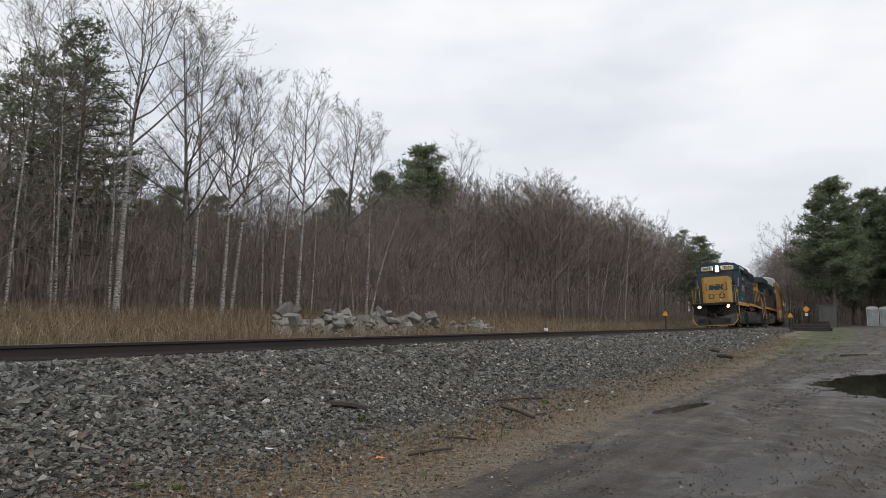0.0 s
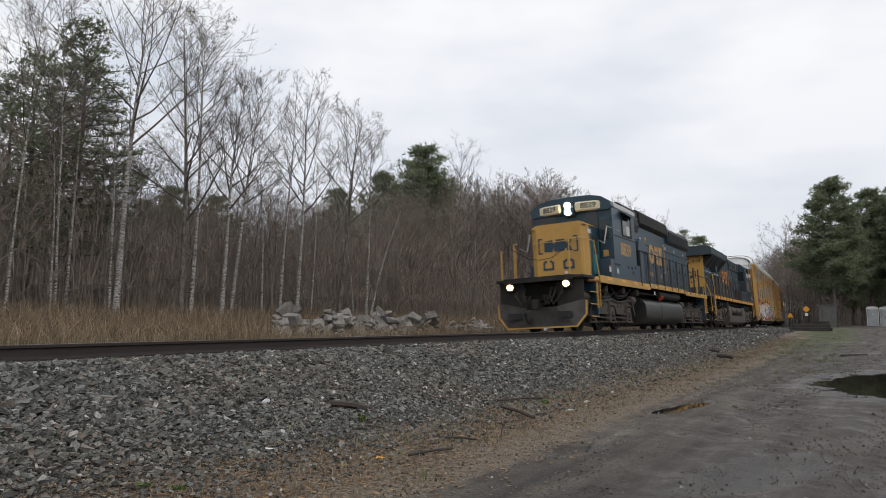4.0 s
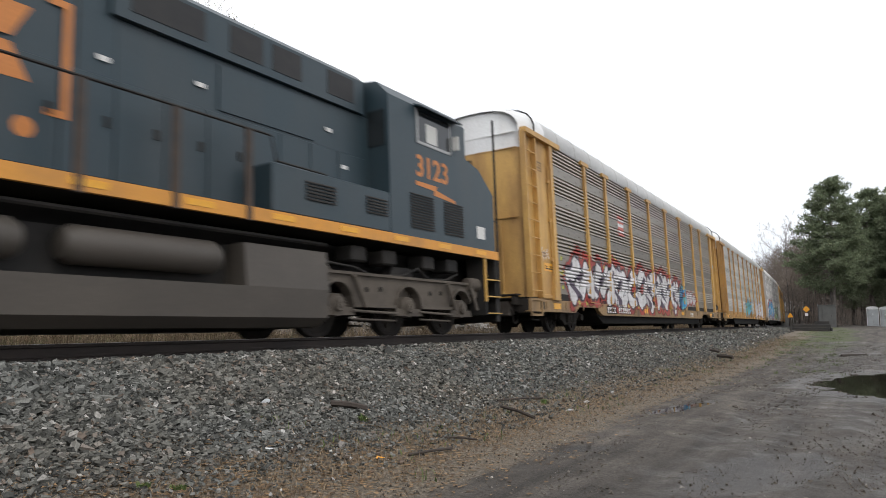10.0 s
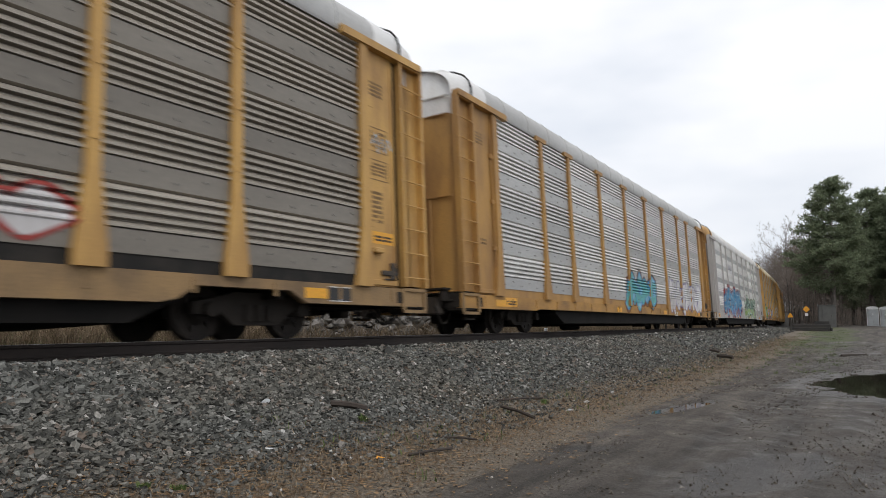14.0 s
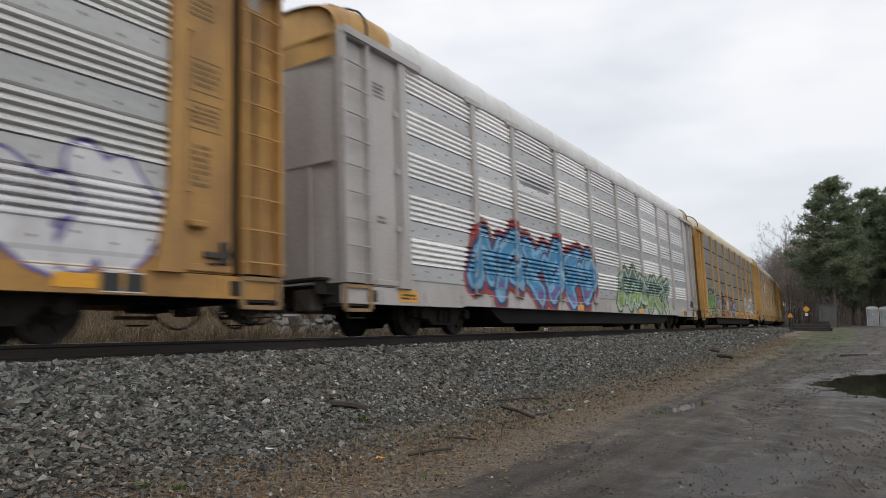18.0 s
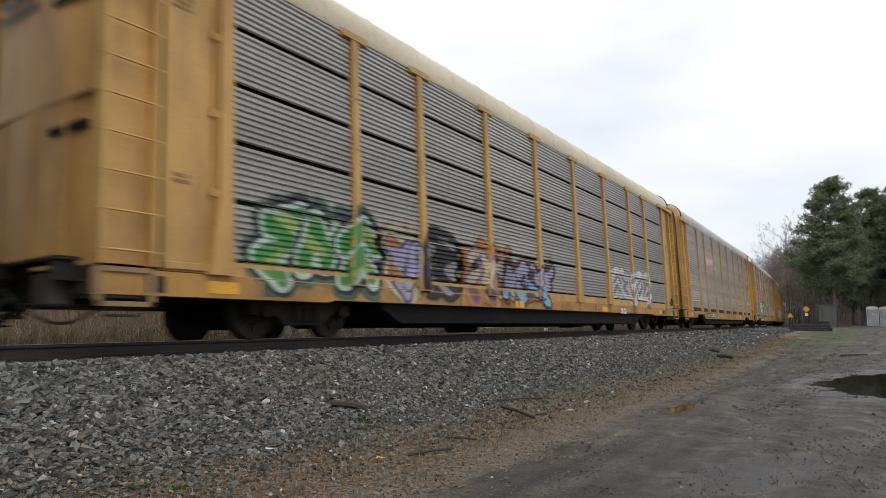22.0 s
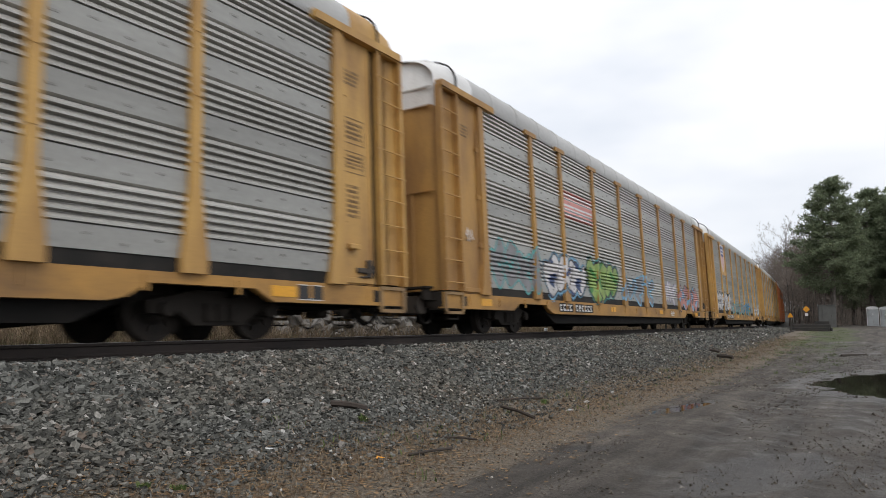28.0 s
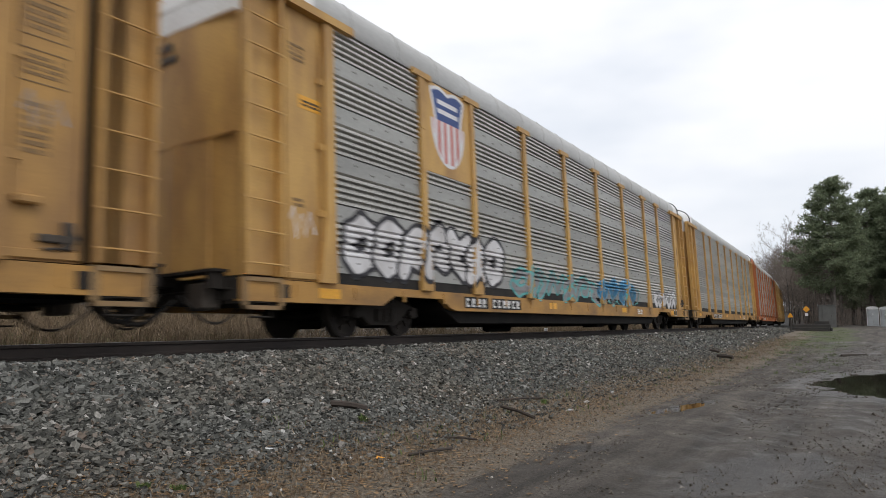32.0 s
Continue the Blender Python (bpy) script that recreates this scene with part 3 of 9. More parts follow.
@functools.lru_cache(None)
def post_mesh(material_name):
    """A wall post: a pressed channel with a spreading foot and a bracket at the head."""
    g = Geo()
    x0, x1 = W_PANEL - 0.03, W_PANEL + 0.085
    g.prism([(-0.085, 1.95), (0.085, 1.95), (0.085, 5.2), (-0.085, 5.2)], x0, x1, "x")
    g.prism([(-0.20, 0.84), (0.20, 0.84), (0.20, 1.02), (0.085, 1.95), (-0.085, 1.95), (-0.20, 1.02)], x0, x1 + 0.004, "x")
    g.prism([(-0.34, 5.18), (0.34, 5.18), (0.34, 5.30), (-0.34, 5.30)], x0, x1 + 0.012, "x")
    for z in np.arange(2.3, 5.0, 0.9):
        g.box(x1 - 0.002, x1 + 0.012, -0.05, 0.05, z, z + 0.03)
    return g.mesh("post", bpy.data.materials[material_name])


@functools.lru_cache(None)
def edge_post_mesh(material_name):
    g = Geo()
    x0, x1 = W_PANEL - 0.03, W_PANEL + 0.09
    g.prism([(-0.11, 1.9), (0.11, 1.9), (0.11, 5.28), (-0.11, 5.28)], x0, x1, "x")
    g.prism([(-0.30, 0.84), (0.13, 0.84), (0.11, 1.9), (-0.11, 1.9), (-0.24, 1.05)], x0, x1 + 0.004, "x")
    return g.mesh("edge_post", bpy.data.materials[material_name])


@functools.lru_cache(None)
def ladder_mesh(material_name):
    """Two channel stiles with rungs across and a backing strip behind."""
    g = Geo()
    g.box(W_PANEL - 0.06, W_PANEL - 0.03, -0.33, 0.33, 0.9, 5.2)
    return g.mesh("ladder", bpy.data.materials[material_name])


@functools.lru_cache(None)
def stile_mesh(material_name):
    return Geo().box(W_PANEL - 0.05, W_PANEL + 0.10, -0.035, 0.035, 0.88, 5.25).mesh("stile", bpy.data.materials[material_name])


@functools.lru_cache(None)
def side_door_mesh(material_name, s):
    """The plain sheet between the last wall post and the ladder, with its lock rod, keepers and a folded step."""
    g = Geo()
    W = W_PANEL

    def put(x0, x1, y0, y1, z0, z1, bevel=0.0):
        g.box(x0, x1, *sorted((s * y0, s * y1)), z0, z1, bevel)

    put(W - 0.06, W - 0.01, -0.60, 0.37, 0.86, 5.22)
    g.cyl((W + 0.03, s * -0.40, 1.5), (W + 0.03, s * -0.40, 4.6), 0.022, n=6)
    for z in (1.9, 3.0, 4.1):
        put(W - 0.02, W + 0.05, -0.47, -0.33, z, z + 0.10)
    if s > 0:
        put(W - 0.012, W + 0.10, -0.36, -0.10, 1.44, 1.54, 0.02)
    put(W - 0.012, W + 0.004, 0.30, 0.36, 0.9, 5.1)
    put(W - 0.012, W + 0.03, -0.55, 0.36, 0.88, 0.98, 0.01)
    return g.mesh("side_sheet", bpy.data.materials[material_name])


@functools.lru_cache(None)
def latch_mesh(s):
    """Worn lever gear on the side sheet."""
    g = Geo()
    W = W_PANEL
    g.box(W - 0.012, W + 0.04, *sorted((s * -0.10, s * 0.32)), 1.06, 1.15, 0.015)
    g.box(W - 0.012, W + 0.06, *sorted((s * 0.16, s * 0.28)), 0.98, 1.30, 0.02)
    g.tube([(W + 0.05, s * 0.22, 1.26), (W + 0.07, s * 0.30, 1.12), (W + 0.05, s * 0.12, 1.0), (W + 0.03, s * -0.05, 0.98)], 0.018, 5)
    return g.mesh("latch", M_TRUCK)


@functools.lru_cache(None)
def gap_mesh():
    # A black strip fills the gap as its painted shade.
    return Geo().box(W_PANEL - 0.085, W_PANEL - 0.04, -0.075, 0.075, 0.88, 5.20).mesh("door_gap", M_UNDER_AND_GAPS)


@functools.lru_cache(None)
def rung_mesh(material_name):
    return Geo().cyl((W_PANEL + 0.085, -0.40, 0), (W_PANEL + 0.085, 0.40, 0), 0.016, n=6).mesh("rung", bpy.data.materials[material_name])


@functools.lru_cache(None)
def rod_mesh(z0, z1, material_name):
    return Geo().cyl((0, 13.625, z0 + 0.05), (0, 13.625, z1 - 0.05), 0.02, n=6).mesh("lock_rod", bpy.data.materials[material_name])


ROOF_CURVE = [(1.53, 5.30), (1.53, 5.54), (1.47, 5.72), (1.34, 5.88), (1.10, 6.01), (0.80, 6.09), (0.40, 6.13), (0.0, 6.14)]


@functools.lru_cache(None)
def roof_mesh(material_name):
    """A ribbed sheet roof with curved shoulders, and a seam every bay."""
    half = [(x, z) for x, z in ROOF_CURVE]
    line = half + [(-x, z) for x, z in half[-2::-1]]
    g = Geo()
    n = len(line)
    under = [(x * 0.985, z - 0.05) for x, z in line]
    for y in (-12.2, 12.2):
        g.v.extend((x, y, z) for x, z in line + under[::-1])
    m = 2 * n
    g.f = [(i, i + 1, m + i + 1, m + i) for i in range(n - 1)] + [(n + i, n + i + 1, m + n + i + 1, m + n + i) for i in range(n - 1)]
    g.f += [(n - 1, n, m + n, m + n - 1), (2 * n - 1, 0, m, m + 2 * n - 1)]
    for y in np.arange(-11.2, 11.3, 1.4):
        for (xa, za), (xb, zb) in zip(line[:-1], line[1:]):
            k = 0.012
            g.add([(xa, y - 0.03, za + 0.001), (xb, y - 0.03, zb + 0.001), (xb, y + 0.03, zb + 0.001), (xa, y + 0.03, za + 0.001), (xa * 1.008, y - 0.02, za + k), (xb * 1.008, y - 0.02, zb + k), (xb * 1.008, y + 0.02, zb + k), (xa * 1.008, y + 0.02, za + k)], [(0, 1, 5, 4), (2, 3, 7, 6), (4, 5, 6, 7), (0, 4, 7, 3), (1, 2, 6, 5)])
    return g.mesh("roof", bpy.data.materials[material_name], True)


@functools.lru_cache(None)
def end_hood_mesh(material_name):
    """The roof's end piece: the same curve, drawn in towards the end of the car, with a dark weather lip."""
    g = Geo()
    rings = []
    for y, kx, dz in ((12.2, 1.0, 0.0), (13.0, 0.995, -0.01), (13.5, 0.94, -0.10), (13.62, 0.90, -0.16)):
        half = [(x * kx, z + dz * min(1.0, (z - 5.2) * 1.6)) for x, z in ROOF_CURVE]
        rings.append([(x, y, z) for x, z in half + [(-x, z) for x, z in half[-2::-1]]])
    n = len(rings[0])
    for r in rings:
        g.v.extend(r)
    for j in range(len(rings) - 1):
        g.f += [(j * n + i, j * n + i + 1, (j + 1) * n + i + 1, (j + 1) * n + i) for i in range(n - 1)]
    return g.mesh("end_hood", bpy.data.materials[material_name], True)


@functools.lru_cache(None)
def end_lip_mesh():
    half = [(x + 0.02, z + 0.02) for x, z in ROOF_CURVE]
    path = [(x, 12.95, z) for x, z in half] + [(-x, 12.95, z) for x, z in half[-2::-1]]
    return Geo().tube(path, 0.022, 5).mesh("weather_strip", M_BLACK, True)


@functools.lru_cache(None)
def end_leaf_mesh(z0, z1, material_name):
    """One tier of the end doors: bowed leaves with rounded outer corners."""
    line = [(1.44, 12.98), (1.44, 13.30), (1.36, 13.46), (1.15, 13.55), (0.60, 13.60), (0.0, 13.62)]
    line = line + [(-x, y) for x, y in line[-2::-1]]
    g, n = Geo(), len(line)
    for z in (z0, z1):
        g.v.extend((x, y, z) for x, y in line)
    g.f = [(i, i + 1, n + i + 1, n + i) for i in range(n - 1)]
    if z1 > 5.3:
        g.v = [(x * (1 if z < 5.3 else 0.80), y - (0 if z < 5.3 else 0.07), z) for x, y, z in g.v]
    else:
        g.box(-1.30, 1.30, 13.56, 13.625, z1 - 0.022, z1 - 0.010)
    return g.mesh("end_door", bpy.data.materials[material_name], True)


@functools.lru_cache(None)
def sill_mesh(material_name, kind):
    """The flatcar's deep side sill, notched above the trucks."""
    L = BODY_HALF
    lo, hi = 0.47, 0.845
    half = [(0.0, lo), (7.9, lo), (8.15, 0.52), (8.45, 0.70), (10.1, 0.70), (10.45, 0.52), (L, 0.52)] if kind == "arched" else [(0.0, 0.58), (9.6, 0.58), (9.8, 0.54), (L, 0.54)]
    low = [(-y, z) for y, z in half[::-1]] + half[1:]
    g = Geo()
    for s in (-1, 1):
        x0, x1 = sorted((s * 1.36, s * 1.485))
        n = len(low)
        v = [(x, y, z) for x in (x0, x1) for y, z in low] + [(x, y, hi) for x in (x0, x1) for y, z in low]
        f = []
        for i in range(n - 1):
            f += [(i, i + 1, 2 * n + i + 1, 2 * n + i), (n + i, n + i + 1, 3 * n + i + 1, 3 * n + i), (2 * n + i, 2 * n + i + 1, 3 * n + i + 1, 3 * n + i), (i, i + 1, n + i + 1, n + i)]
        f += [(0, n, 3 * n, 2 * n), (n - 1, 2 * n - 1, 4 * n - 1, 3 * n - 1)]
        g.add(v, f)
        for y in np.arange(-12.6, 12.7, 1.4):
            g.box(*sorted((s * 1.483, s * 1.50)), y - 0.03, y + 0.03, 0.60, 0.80)
    return g.mesh("side_sill", bpy.data.materials[material_name])


@functools.lru_cache(None)
def underframe_mesh():
    g = Geo()
    g.box(-0.36, 0.36, -13.5, 13.5, 0.55, 0.90)
    g.prism([(-8.2, 0.50), (-7.6, 0.22), (7.6, 0.22), (8.2, 0.50), (8.2, 0.66), (-8.2, 0.66)], -1.34, 1.34, "x")
    g.box(-1.36, 1.36, -13.6, 13.6, 0.80, 0.88)
    for y in np.arange(-12.0, 12.1, 2.0):
        g.box(-1.36, 1.36, y - 0.05, y + 0.05, 0.58, 0.80)
    g.cyl((-0.7, -2.6, 0.20), (-0.7, -1.2, 0.20), 0.14, n=10)
    g.box(0.45, 0.95, 2.2, 2.9, 0.12, 0.3)
    return g.mesh("underframe", M_UNDER_AND_GAPS)


@functools.lru_cache(None)
def deck_edge_mesh(material_name):
    """The run at the foot of the wall sheets; black paints in a recess's shade."""
    g = Geo()
    for s in (-1, 1):
        g.box(*sorted((s * 1.40, s * 1.466)), -PANEL_END, PANEL_END, 0.845, 1.04)
    return g.mesh("deck_edge", bpy.data.materials[material_name])


@functools.lru_cache(None)
def end_deck_mesh(material_name):
    """The open platform at a car's end: end sill, steps and grab irons."""
    g = Geo()
    g.box(-1.45, 1.45, 13.50, 13.68, 0.55, 0.86)
    for s in (-1, 1):
        g.box(*sorted((s * 1.1, s * 1.47)), 13.05, 13.66, 0.50, 0.58)
        g.tube([(s * 1.46, 13.1, 0.56), (s * 1.46, 13.1, 0.30), (s * 1.46, 13.5, 0.30), (s * 1.46, 13.5, 0.56)], 0.018, 5)
        g.box(*sorted((s * 1.40, s * 1.495)), 12.75, 13.0, 0.58, 0.78)
    g.cyl((-1.3, 13.7, 0.70), (1.3, 13.7, 0.70), 0.018, n=6)
    g.box(-1.2, 1.2, 13.2, 13.5, 0.60, 0.84)
    g.tube([(1.42, 13.74, 0.62), (0.9, 13.78, 0.55), (0.35, 13.80, 0.78), (0.15, 13.78, 0.88)], 0.016, 5)
    return g.mesh("end_platform", bpy.data.materials[material_name])


@functools.lru_cache(None)
def end_guard_mesh(material_name):
    """A side bracket with a square hole beside the end platform."""
    g = Geo()
    for a, b, z0, z1 in ((12.9, 13.66, 0.80, 0.86), (12.9, 12.98, 0.40, 0.80), (13.58, 13.66, 0.40, 0.80), (12.9, 13.66, 0.40, 0.46)):
        g.box(1.488, 1.52, a, b, z0, z1)
    return g.mesh("uncoupling_guard", bpy.data.materials[material_name])


@functools.lru_cache(None)
def head_rail_mesh(material_name):
    """The beam at the head of the wall near a car's end, above the side sheet and ladder."""
    g = Geo()
    g.box(W_PANEL - 0.04, W_PANEL + 0.13, 11.25, 13.62, 5.20, 5.34)
    return g.mesh("head_rail", bpy.data.materials[material_name])


FLIP = Matrix.Rotation(math.pi, 4, "Z")
MIRROR_Y = Matrix.Diagonal((1, -1, 1, 1))


def autorack(style, steel, top, wall, roof, label, sill="arched", crown=4.86, sealed=False):
    """A closed two-level car carrier on a long flatcar. Returns the top-level empty."""
    car = new("autorack")
    tagged(car, label, "railcar", group="autoracks in the train")
    sm, tm, wm, rm = steel.name, top.name, wall.name, roof.name
    part("underframe", underframe_mesh(), M_BLACK, car, "black steel underframe")
    part("side_sill", sill_mesh(M_SILL_RUST.name if wall is M_PANEL_DARK else M_SILL_GRIMY.name if steel in (M_RACK_YELLOW, M_RACK_TAN) else sm, sill), steel, car, "scuffed painted side sill")
    # Unsealed cars: black stands for the shadowed recess below the wall sheets.
    part("deck_edge", deck_edge_mesh(sm if sealed else M_BLACK.name), M_BLACK, car)
    part("roof", roof_mesh(rm), roof, car, "weathered sheet metal roof with seams")
    edges = [-PANEL_END, *POSTS, PANEL_END]
    for turn in (Matrix.Identity(4), FLIP):
        for a, b in zip(edges[:-1], edges[1:]):
            half = round((b - a) / 2, 3)
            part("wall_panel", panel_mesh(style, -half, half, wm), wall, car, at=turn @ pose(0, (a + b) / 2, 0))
        for y in POSTS:
            part("post", post_mesh(sm), steel, car, at=turn @ pose(0, y, 0))
        for y, k in ((-PANEL_END - 0.08, 1), (PANEL_END + 0.08, -1)):
            part("edge_post", edge_post_mesh(sm), steel, car, at=turn @ pose(0, y, 0))
        for s in (-1, 1):
            sheet_ob = part("side_sheet", side_door_mesh(sm, s), steel, car, at=turn @ pose(0, s * 12.42, 0))
            part("door_gap", gap_mesh(), M_UNDER_AND_GAPS, sheet_ob, at=pose(0, s * 0.445, 0))
            if s > 0:
                part("latch", latch_mesh(s), M_TRUCK, sheet_ob, "worn dark latch lever")
                panel = part("data_panel", Geo().box(1.487, 1.492, -0.26, 0.26, 0.56, 0.80), M_STENCIL_BLACK, car, "black data panel with pale border", at=turn @ pose(0, 11.2, 0))
                part("border", Geo().box(1.491, 1.495, -0.26, 0.26, 0.785, 0.80).box(1.491, 1.495, -0.26, 0.26, 0.56, 0.575).box(1.491, 1.495, -0.012, 0.012, 0.575, 0.785), M_WHITE, panel)
            lad = part("ladder", ladder_mesh(sm), steel, car, "steel ladder with round rungs", at=turn @ pose(0, s * 13.28, 0))
            for y in (-0.33, 0.33):
                part("stile", stile_mesh(sm), steel, lad, at=pose(0, y, 0))
            for z in np.arange(1.05, 5.2, 0.46):
                part("rung", rung_mesh(sm), steel, lad, at=pose(0, 0, z))
        part("head_rail", head_rail_mesh(sm), steel, car, at=turn)
        m2 = turn @ pose(0, -24.87, 0)
        part("head_rail", head_rail_mesh(sm), steel, car, at=m2)
    for turn in (Matrix.Identity(4), FLIP):
        door = part("end_door", end_leaf_mesh(0.90, 3.0, sm), steel, car, "bowed steel end door", at=turn)
        part("end_door", end_leaf_mesh(3.0, crown, sm), steel, car, "bowed steel end door", at=turn)
        for x in (-0.75, 0.0, 0.75):
            part("lock_rod", rod_mesh(0.90, 3.0, sm), steel, door, at=pose(x, 0, 0))
        part("end_door", end_leaf_mesh(crown, 5.28, tm), top, car, at=turn)
        part("end_door", end_leaf_mesh(5.28, 5.95, tm), top, car, "painted upper end panel", at=turn)
        part("end_hood", end_hood_mesh(tm if roof is not M_ROOF_CREAM else rm), top, car, at=turn)
        part("weather_strip", end_lip_mesh(), M_BLACK, car, at=turn)
        part("end_platform", end_deck_mesh(M_FREIGHT.name), M_FREIGHT, car, "sooty end platform", at=turn)
        part("end_walkway", Geo().box(-1.25, 1.25, 13.68, 13.98, 0.93, 0.97).box(-1.2, -1.12, 13.7, 13.96, 0.70, 0.93).box(1.12, 1.2, 13.7, 13.96, 0.70, 0.93), M_FREIGHT, car, "rusty end walkway", at=turn)
        part("brake_gear", Geo().box(0.62, 1.02, 13.62, 13.90, 0.42, 0.80, 0.03).cyl((0.82, 13.92, 0.62), (0.82, 14.02, 0.62), 0.13, n=12).tube([(1.05, 13.8, 0.7), (1.30, 13.85, 0.55), (1.40, 13.7, 0.42), (1.44, 13.4, 0.46)], 0.022, 5), M_TRUCK, car, "greasy brake gear under the end sill", at=turn)
        part("brake_gear", Geo().box(-1.02, -0.62, 13.62, 13.90, 0.42, 0.80, 0.03), M_TRUCK, car, at=turn)
        part("uncoupling_guard", end_guard_mesh(M_SILL_RUST.name), steel, car, at=turn)
        part("uncoupling_guard", end_guard_mesh(M_SILL_RUST.name), steel, car, at=turn @ Matrix.Translation((-3.008, 0, 0)))
        freight_truck(car, 9.85 if turn == FLIP else -9.85)
    draft_gear(car, PITCH_CAR / 2, True)
    return car


def add_marks(car, rng, dark, pale, faded, marked=True):
    """Stencilled data on the side sheets, end doors and sill, too small to read."""
    for side in (1, -1):
        for s in (-1, 1):
            y = s * 12.42 - 0.35
            part("stencil", bars(rng, 0.40, 0.30, 4), faded, car, at=on_side(W_PANEL - 0.008, y, 4.35, side))
            if s < 0:
                part("stencil", bars(rng, 0.26, 0.16, 2), faded, car, at=on_side(W_PANEL - 0.008, y + 0.12, 2.0, side))
                continue
            part("stencil", bars(rng, 0.30, 0.60, 7), faded, car, at=on_side(W_PANEL - 0.008, y + 0.05, 2.0, side))
            for zb, hb in ((2.78, 0.38), (3.30, 0.46)):
                rim = Geo().box(0, 0.52, 0, 0.014, 0, 0.004).box(0, 0.52, hb - 0.014, hb, 0, 0.004).box(0, 0.014, 0, hb, 0, 0.0045).box(0.506, 0.52, 0, hb, 0, 0.0045)
                part("data_frame", rim, faded, car, "thin painted frame round faded data", at=on_side(W_PANEL - 0.008, y, zb, side))
                part("stencil", bars(rng, 0.42, hb - 0.12, 4), faded, car, at=on_side(W_PANEL - 0.008, y + 0.05, zb + 0.08, side))
        if marked:
            number = Geo()
            for k in range(11):
                if k != 4:
                    w = rng.uniform(0.12, 0.16)
                    number.box(k * 0.245, k * 0.245 + w, 0.0, 0.045, 0, 0.003).box(k * 0.245, k * 0.245 + 0.045, 0.045, 0.18, 0, 0.003).box(k * 0.245, k * 0.245 + w, rng.choice((0.075, 0.135)), 0.18, 0, 0.0035)
            part("car_number", number, pale, car, at=on_side(1.492, -7.5, 0.565, side))
            plate = Geo().box(-0.07, 1.0, -0.03, 0.215, -0.004, -0.001).box(1.17, 2.70, -0.03, 0.215, -0.004, -0.001)
            part("number_patch", plate, M_BLACK, car, "black patches behind the pale car number", at=on_side(1.492, -7.5, 0.565, side))
        for y in (-12.1, -3.0, 3.4, 10.4):
            part("reflector", Geo().box(0, 0.5, 0, 0.16, 0, 0.004, 0.0), M_REFLECTOR, car, at=on_side(1.488, y, 0.60, side))
        part("consolidated_stencil", bars(rng, 0.62, 0.2, 3), M_WHITE, car, at=on_side(1.492, 5.3, 0.56, side))
    for turn in (Matrix.Identity(4), FLIP):
        m = turn @ Matrix.Translation((0.35, 13.625, 4.35)) @ Matrix(((-1, 0, 0, 0), (0, 0, 1, 0), (0, 1, 0, 0), (0, 0, 0, 1)))
        part("end_number", bars(rng, 0.95, 0.42, 2, 0.8), dark, car, at=Matrix.Translation(turn @ Vector((0, 0, 0))) @ m @ pose(-0.6, 0, 0.008))


M_STENCIL = plain("stencil_black", (0.02, 0.02, 0.02), 0.6, amount=0.3)
M_REFLECTOR = plain("reflector_yellow", (0.75, 0.36, 0.02), 0.35, amount=0.3, grime=(0.4, 0.2, 0.03))

RACKS = []


def build_racks():
    yellow = "silver-sided yellow autorack rail car with a white roof"
    specs = [
        ("ribbed", M_RACK_YELLOW, M_WHITE, M_PANEL_DARK, M_ROOF, "grimy yellow autorack rail car with sooty ribbed sides and white graffiti"),
        ("ribbed", M_RACK_TAN, M_WHITE, M_PANEL_SILVER, M_ROOF, "tan autorack rail car with silver sides and teal tag"),
        ("ribbed", M_RACK_GREY, M_RACK_YELLOW, M_PANEL_PALE, M_WHITE, "pale grey autorack rail car with bold blue and green graffiti"),
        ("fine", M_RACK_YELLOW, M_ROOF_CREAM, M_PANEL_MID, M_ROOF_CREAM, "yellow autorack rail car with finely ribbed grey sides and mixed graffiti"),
        ("ribbed", M_RACK_YELLOW, M_RACK_YELLOW, M_PANEL_GREY, M_ROOF, "yellow autorack rail car with grey sides and red panel"),
        ("ribbed", M_RACK_TAN, M_WHITE, M_PANEL_GREY, M_ROOF, "tan autorack rail car with grey sides, faded flag and green tag"),
        ("ribbed", M_RACK_YELLOW, M_WHITE, M_PANEL_GREY, M_ROOF, "yellow autorack rail car with a blue and red shield"),
        ("ribbed", M_RACK_YELLOW, M_WHITE, M_PANEL_GREY, M_ROOF, "yellow autorack rail car with plain weathered grey sides"),
        ("ribbed", M_RACK_ORANGE, M_RACK_ORANGE, M_PANEL_GREY, M_ROOF, "orange-red autorack rail car with weathered grey sides"),
        ("ribbed", M_RACK_YELLOW, M_WHITE, M_PANEL_GREY, M_ROOF, "yellow autorack rail car with plain weathered grey sides"),
        ("ribbed", M_RACK_TAN, M_WHITE, M_PANEL_DARK, M_ROOF, "tan autorack rail car with dark weathered sides"),
    ]
    rng = random.Random(5)
    for i, (style, steel, top, wall, roof, label) in enumerate(specs):
        car = autorack(style, steel, top, wall, roof, label, "plain" if i in (1, 2, 3) else "arched", sealed=i in (1, 2, 3))
        if style == "fine":
            for turn in (Matrix.Identity(4), FLIP):
                for z in (2.55, 4.25, 5.06):
                    part("end_slot", Geo().box(-1.12, -0.35, 13.53, 13.627, z, z + 0.10), M_UNDER_AND_GAPS, car, "dark vent slot in the end door", at=turn)
        if i < 9:
            add_marks(car, rng, M_STENCIL, M_WHITE, M_BOLT if steel is M_RACK_GREY else M_FADED, i not in (1, 2, 3))
        RACKS.append(car)
        CARS.append((car, 96.35 + PITCH_CAR * (i + 0.5)))


build_racks()

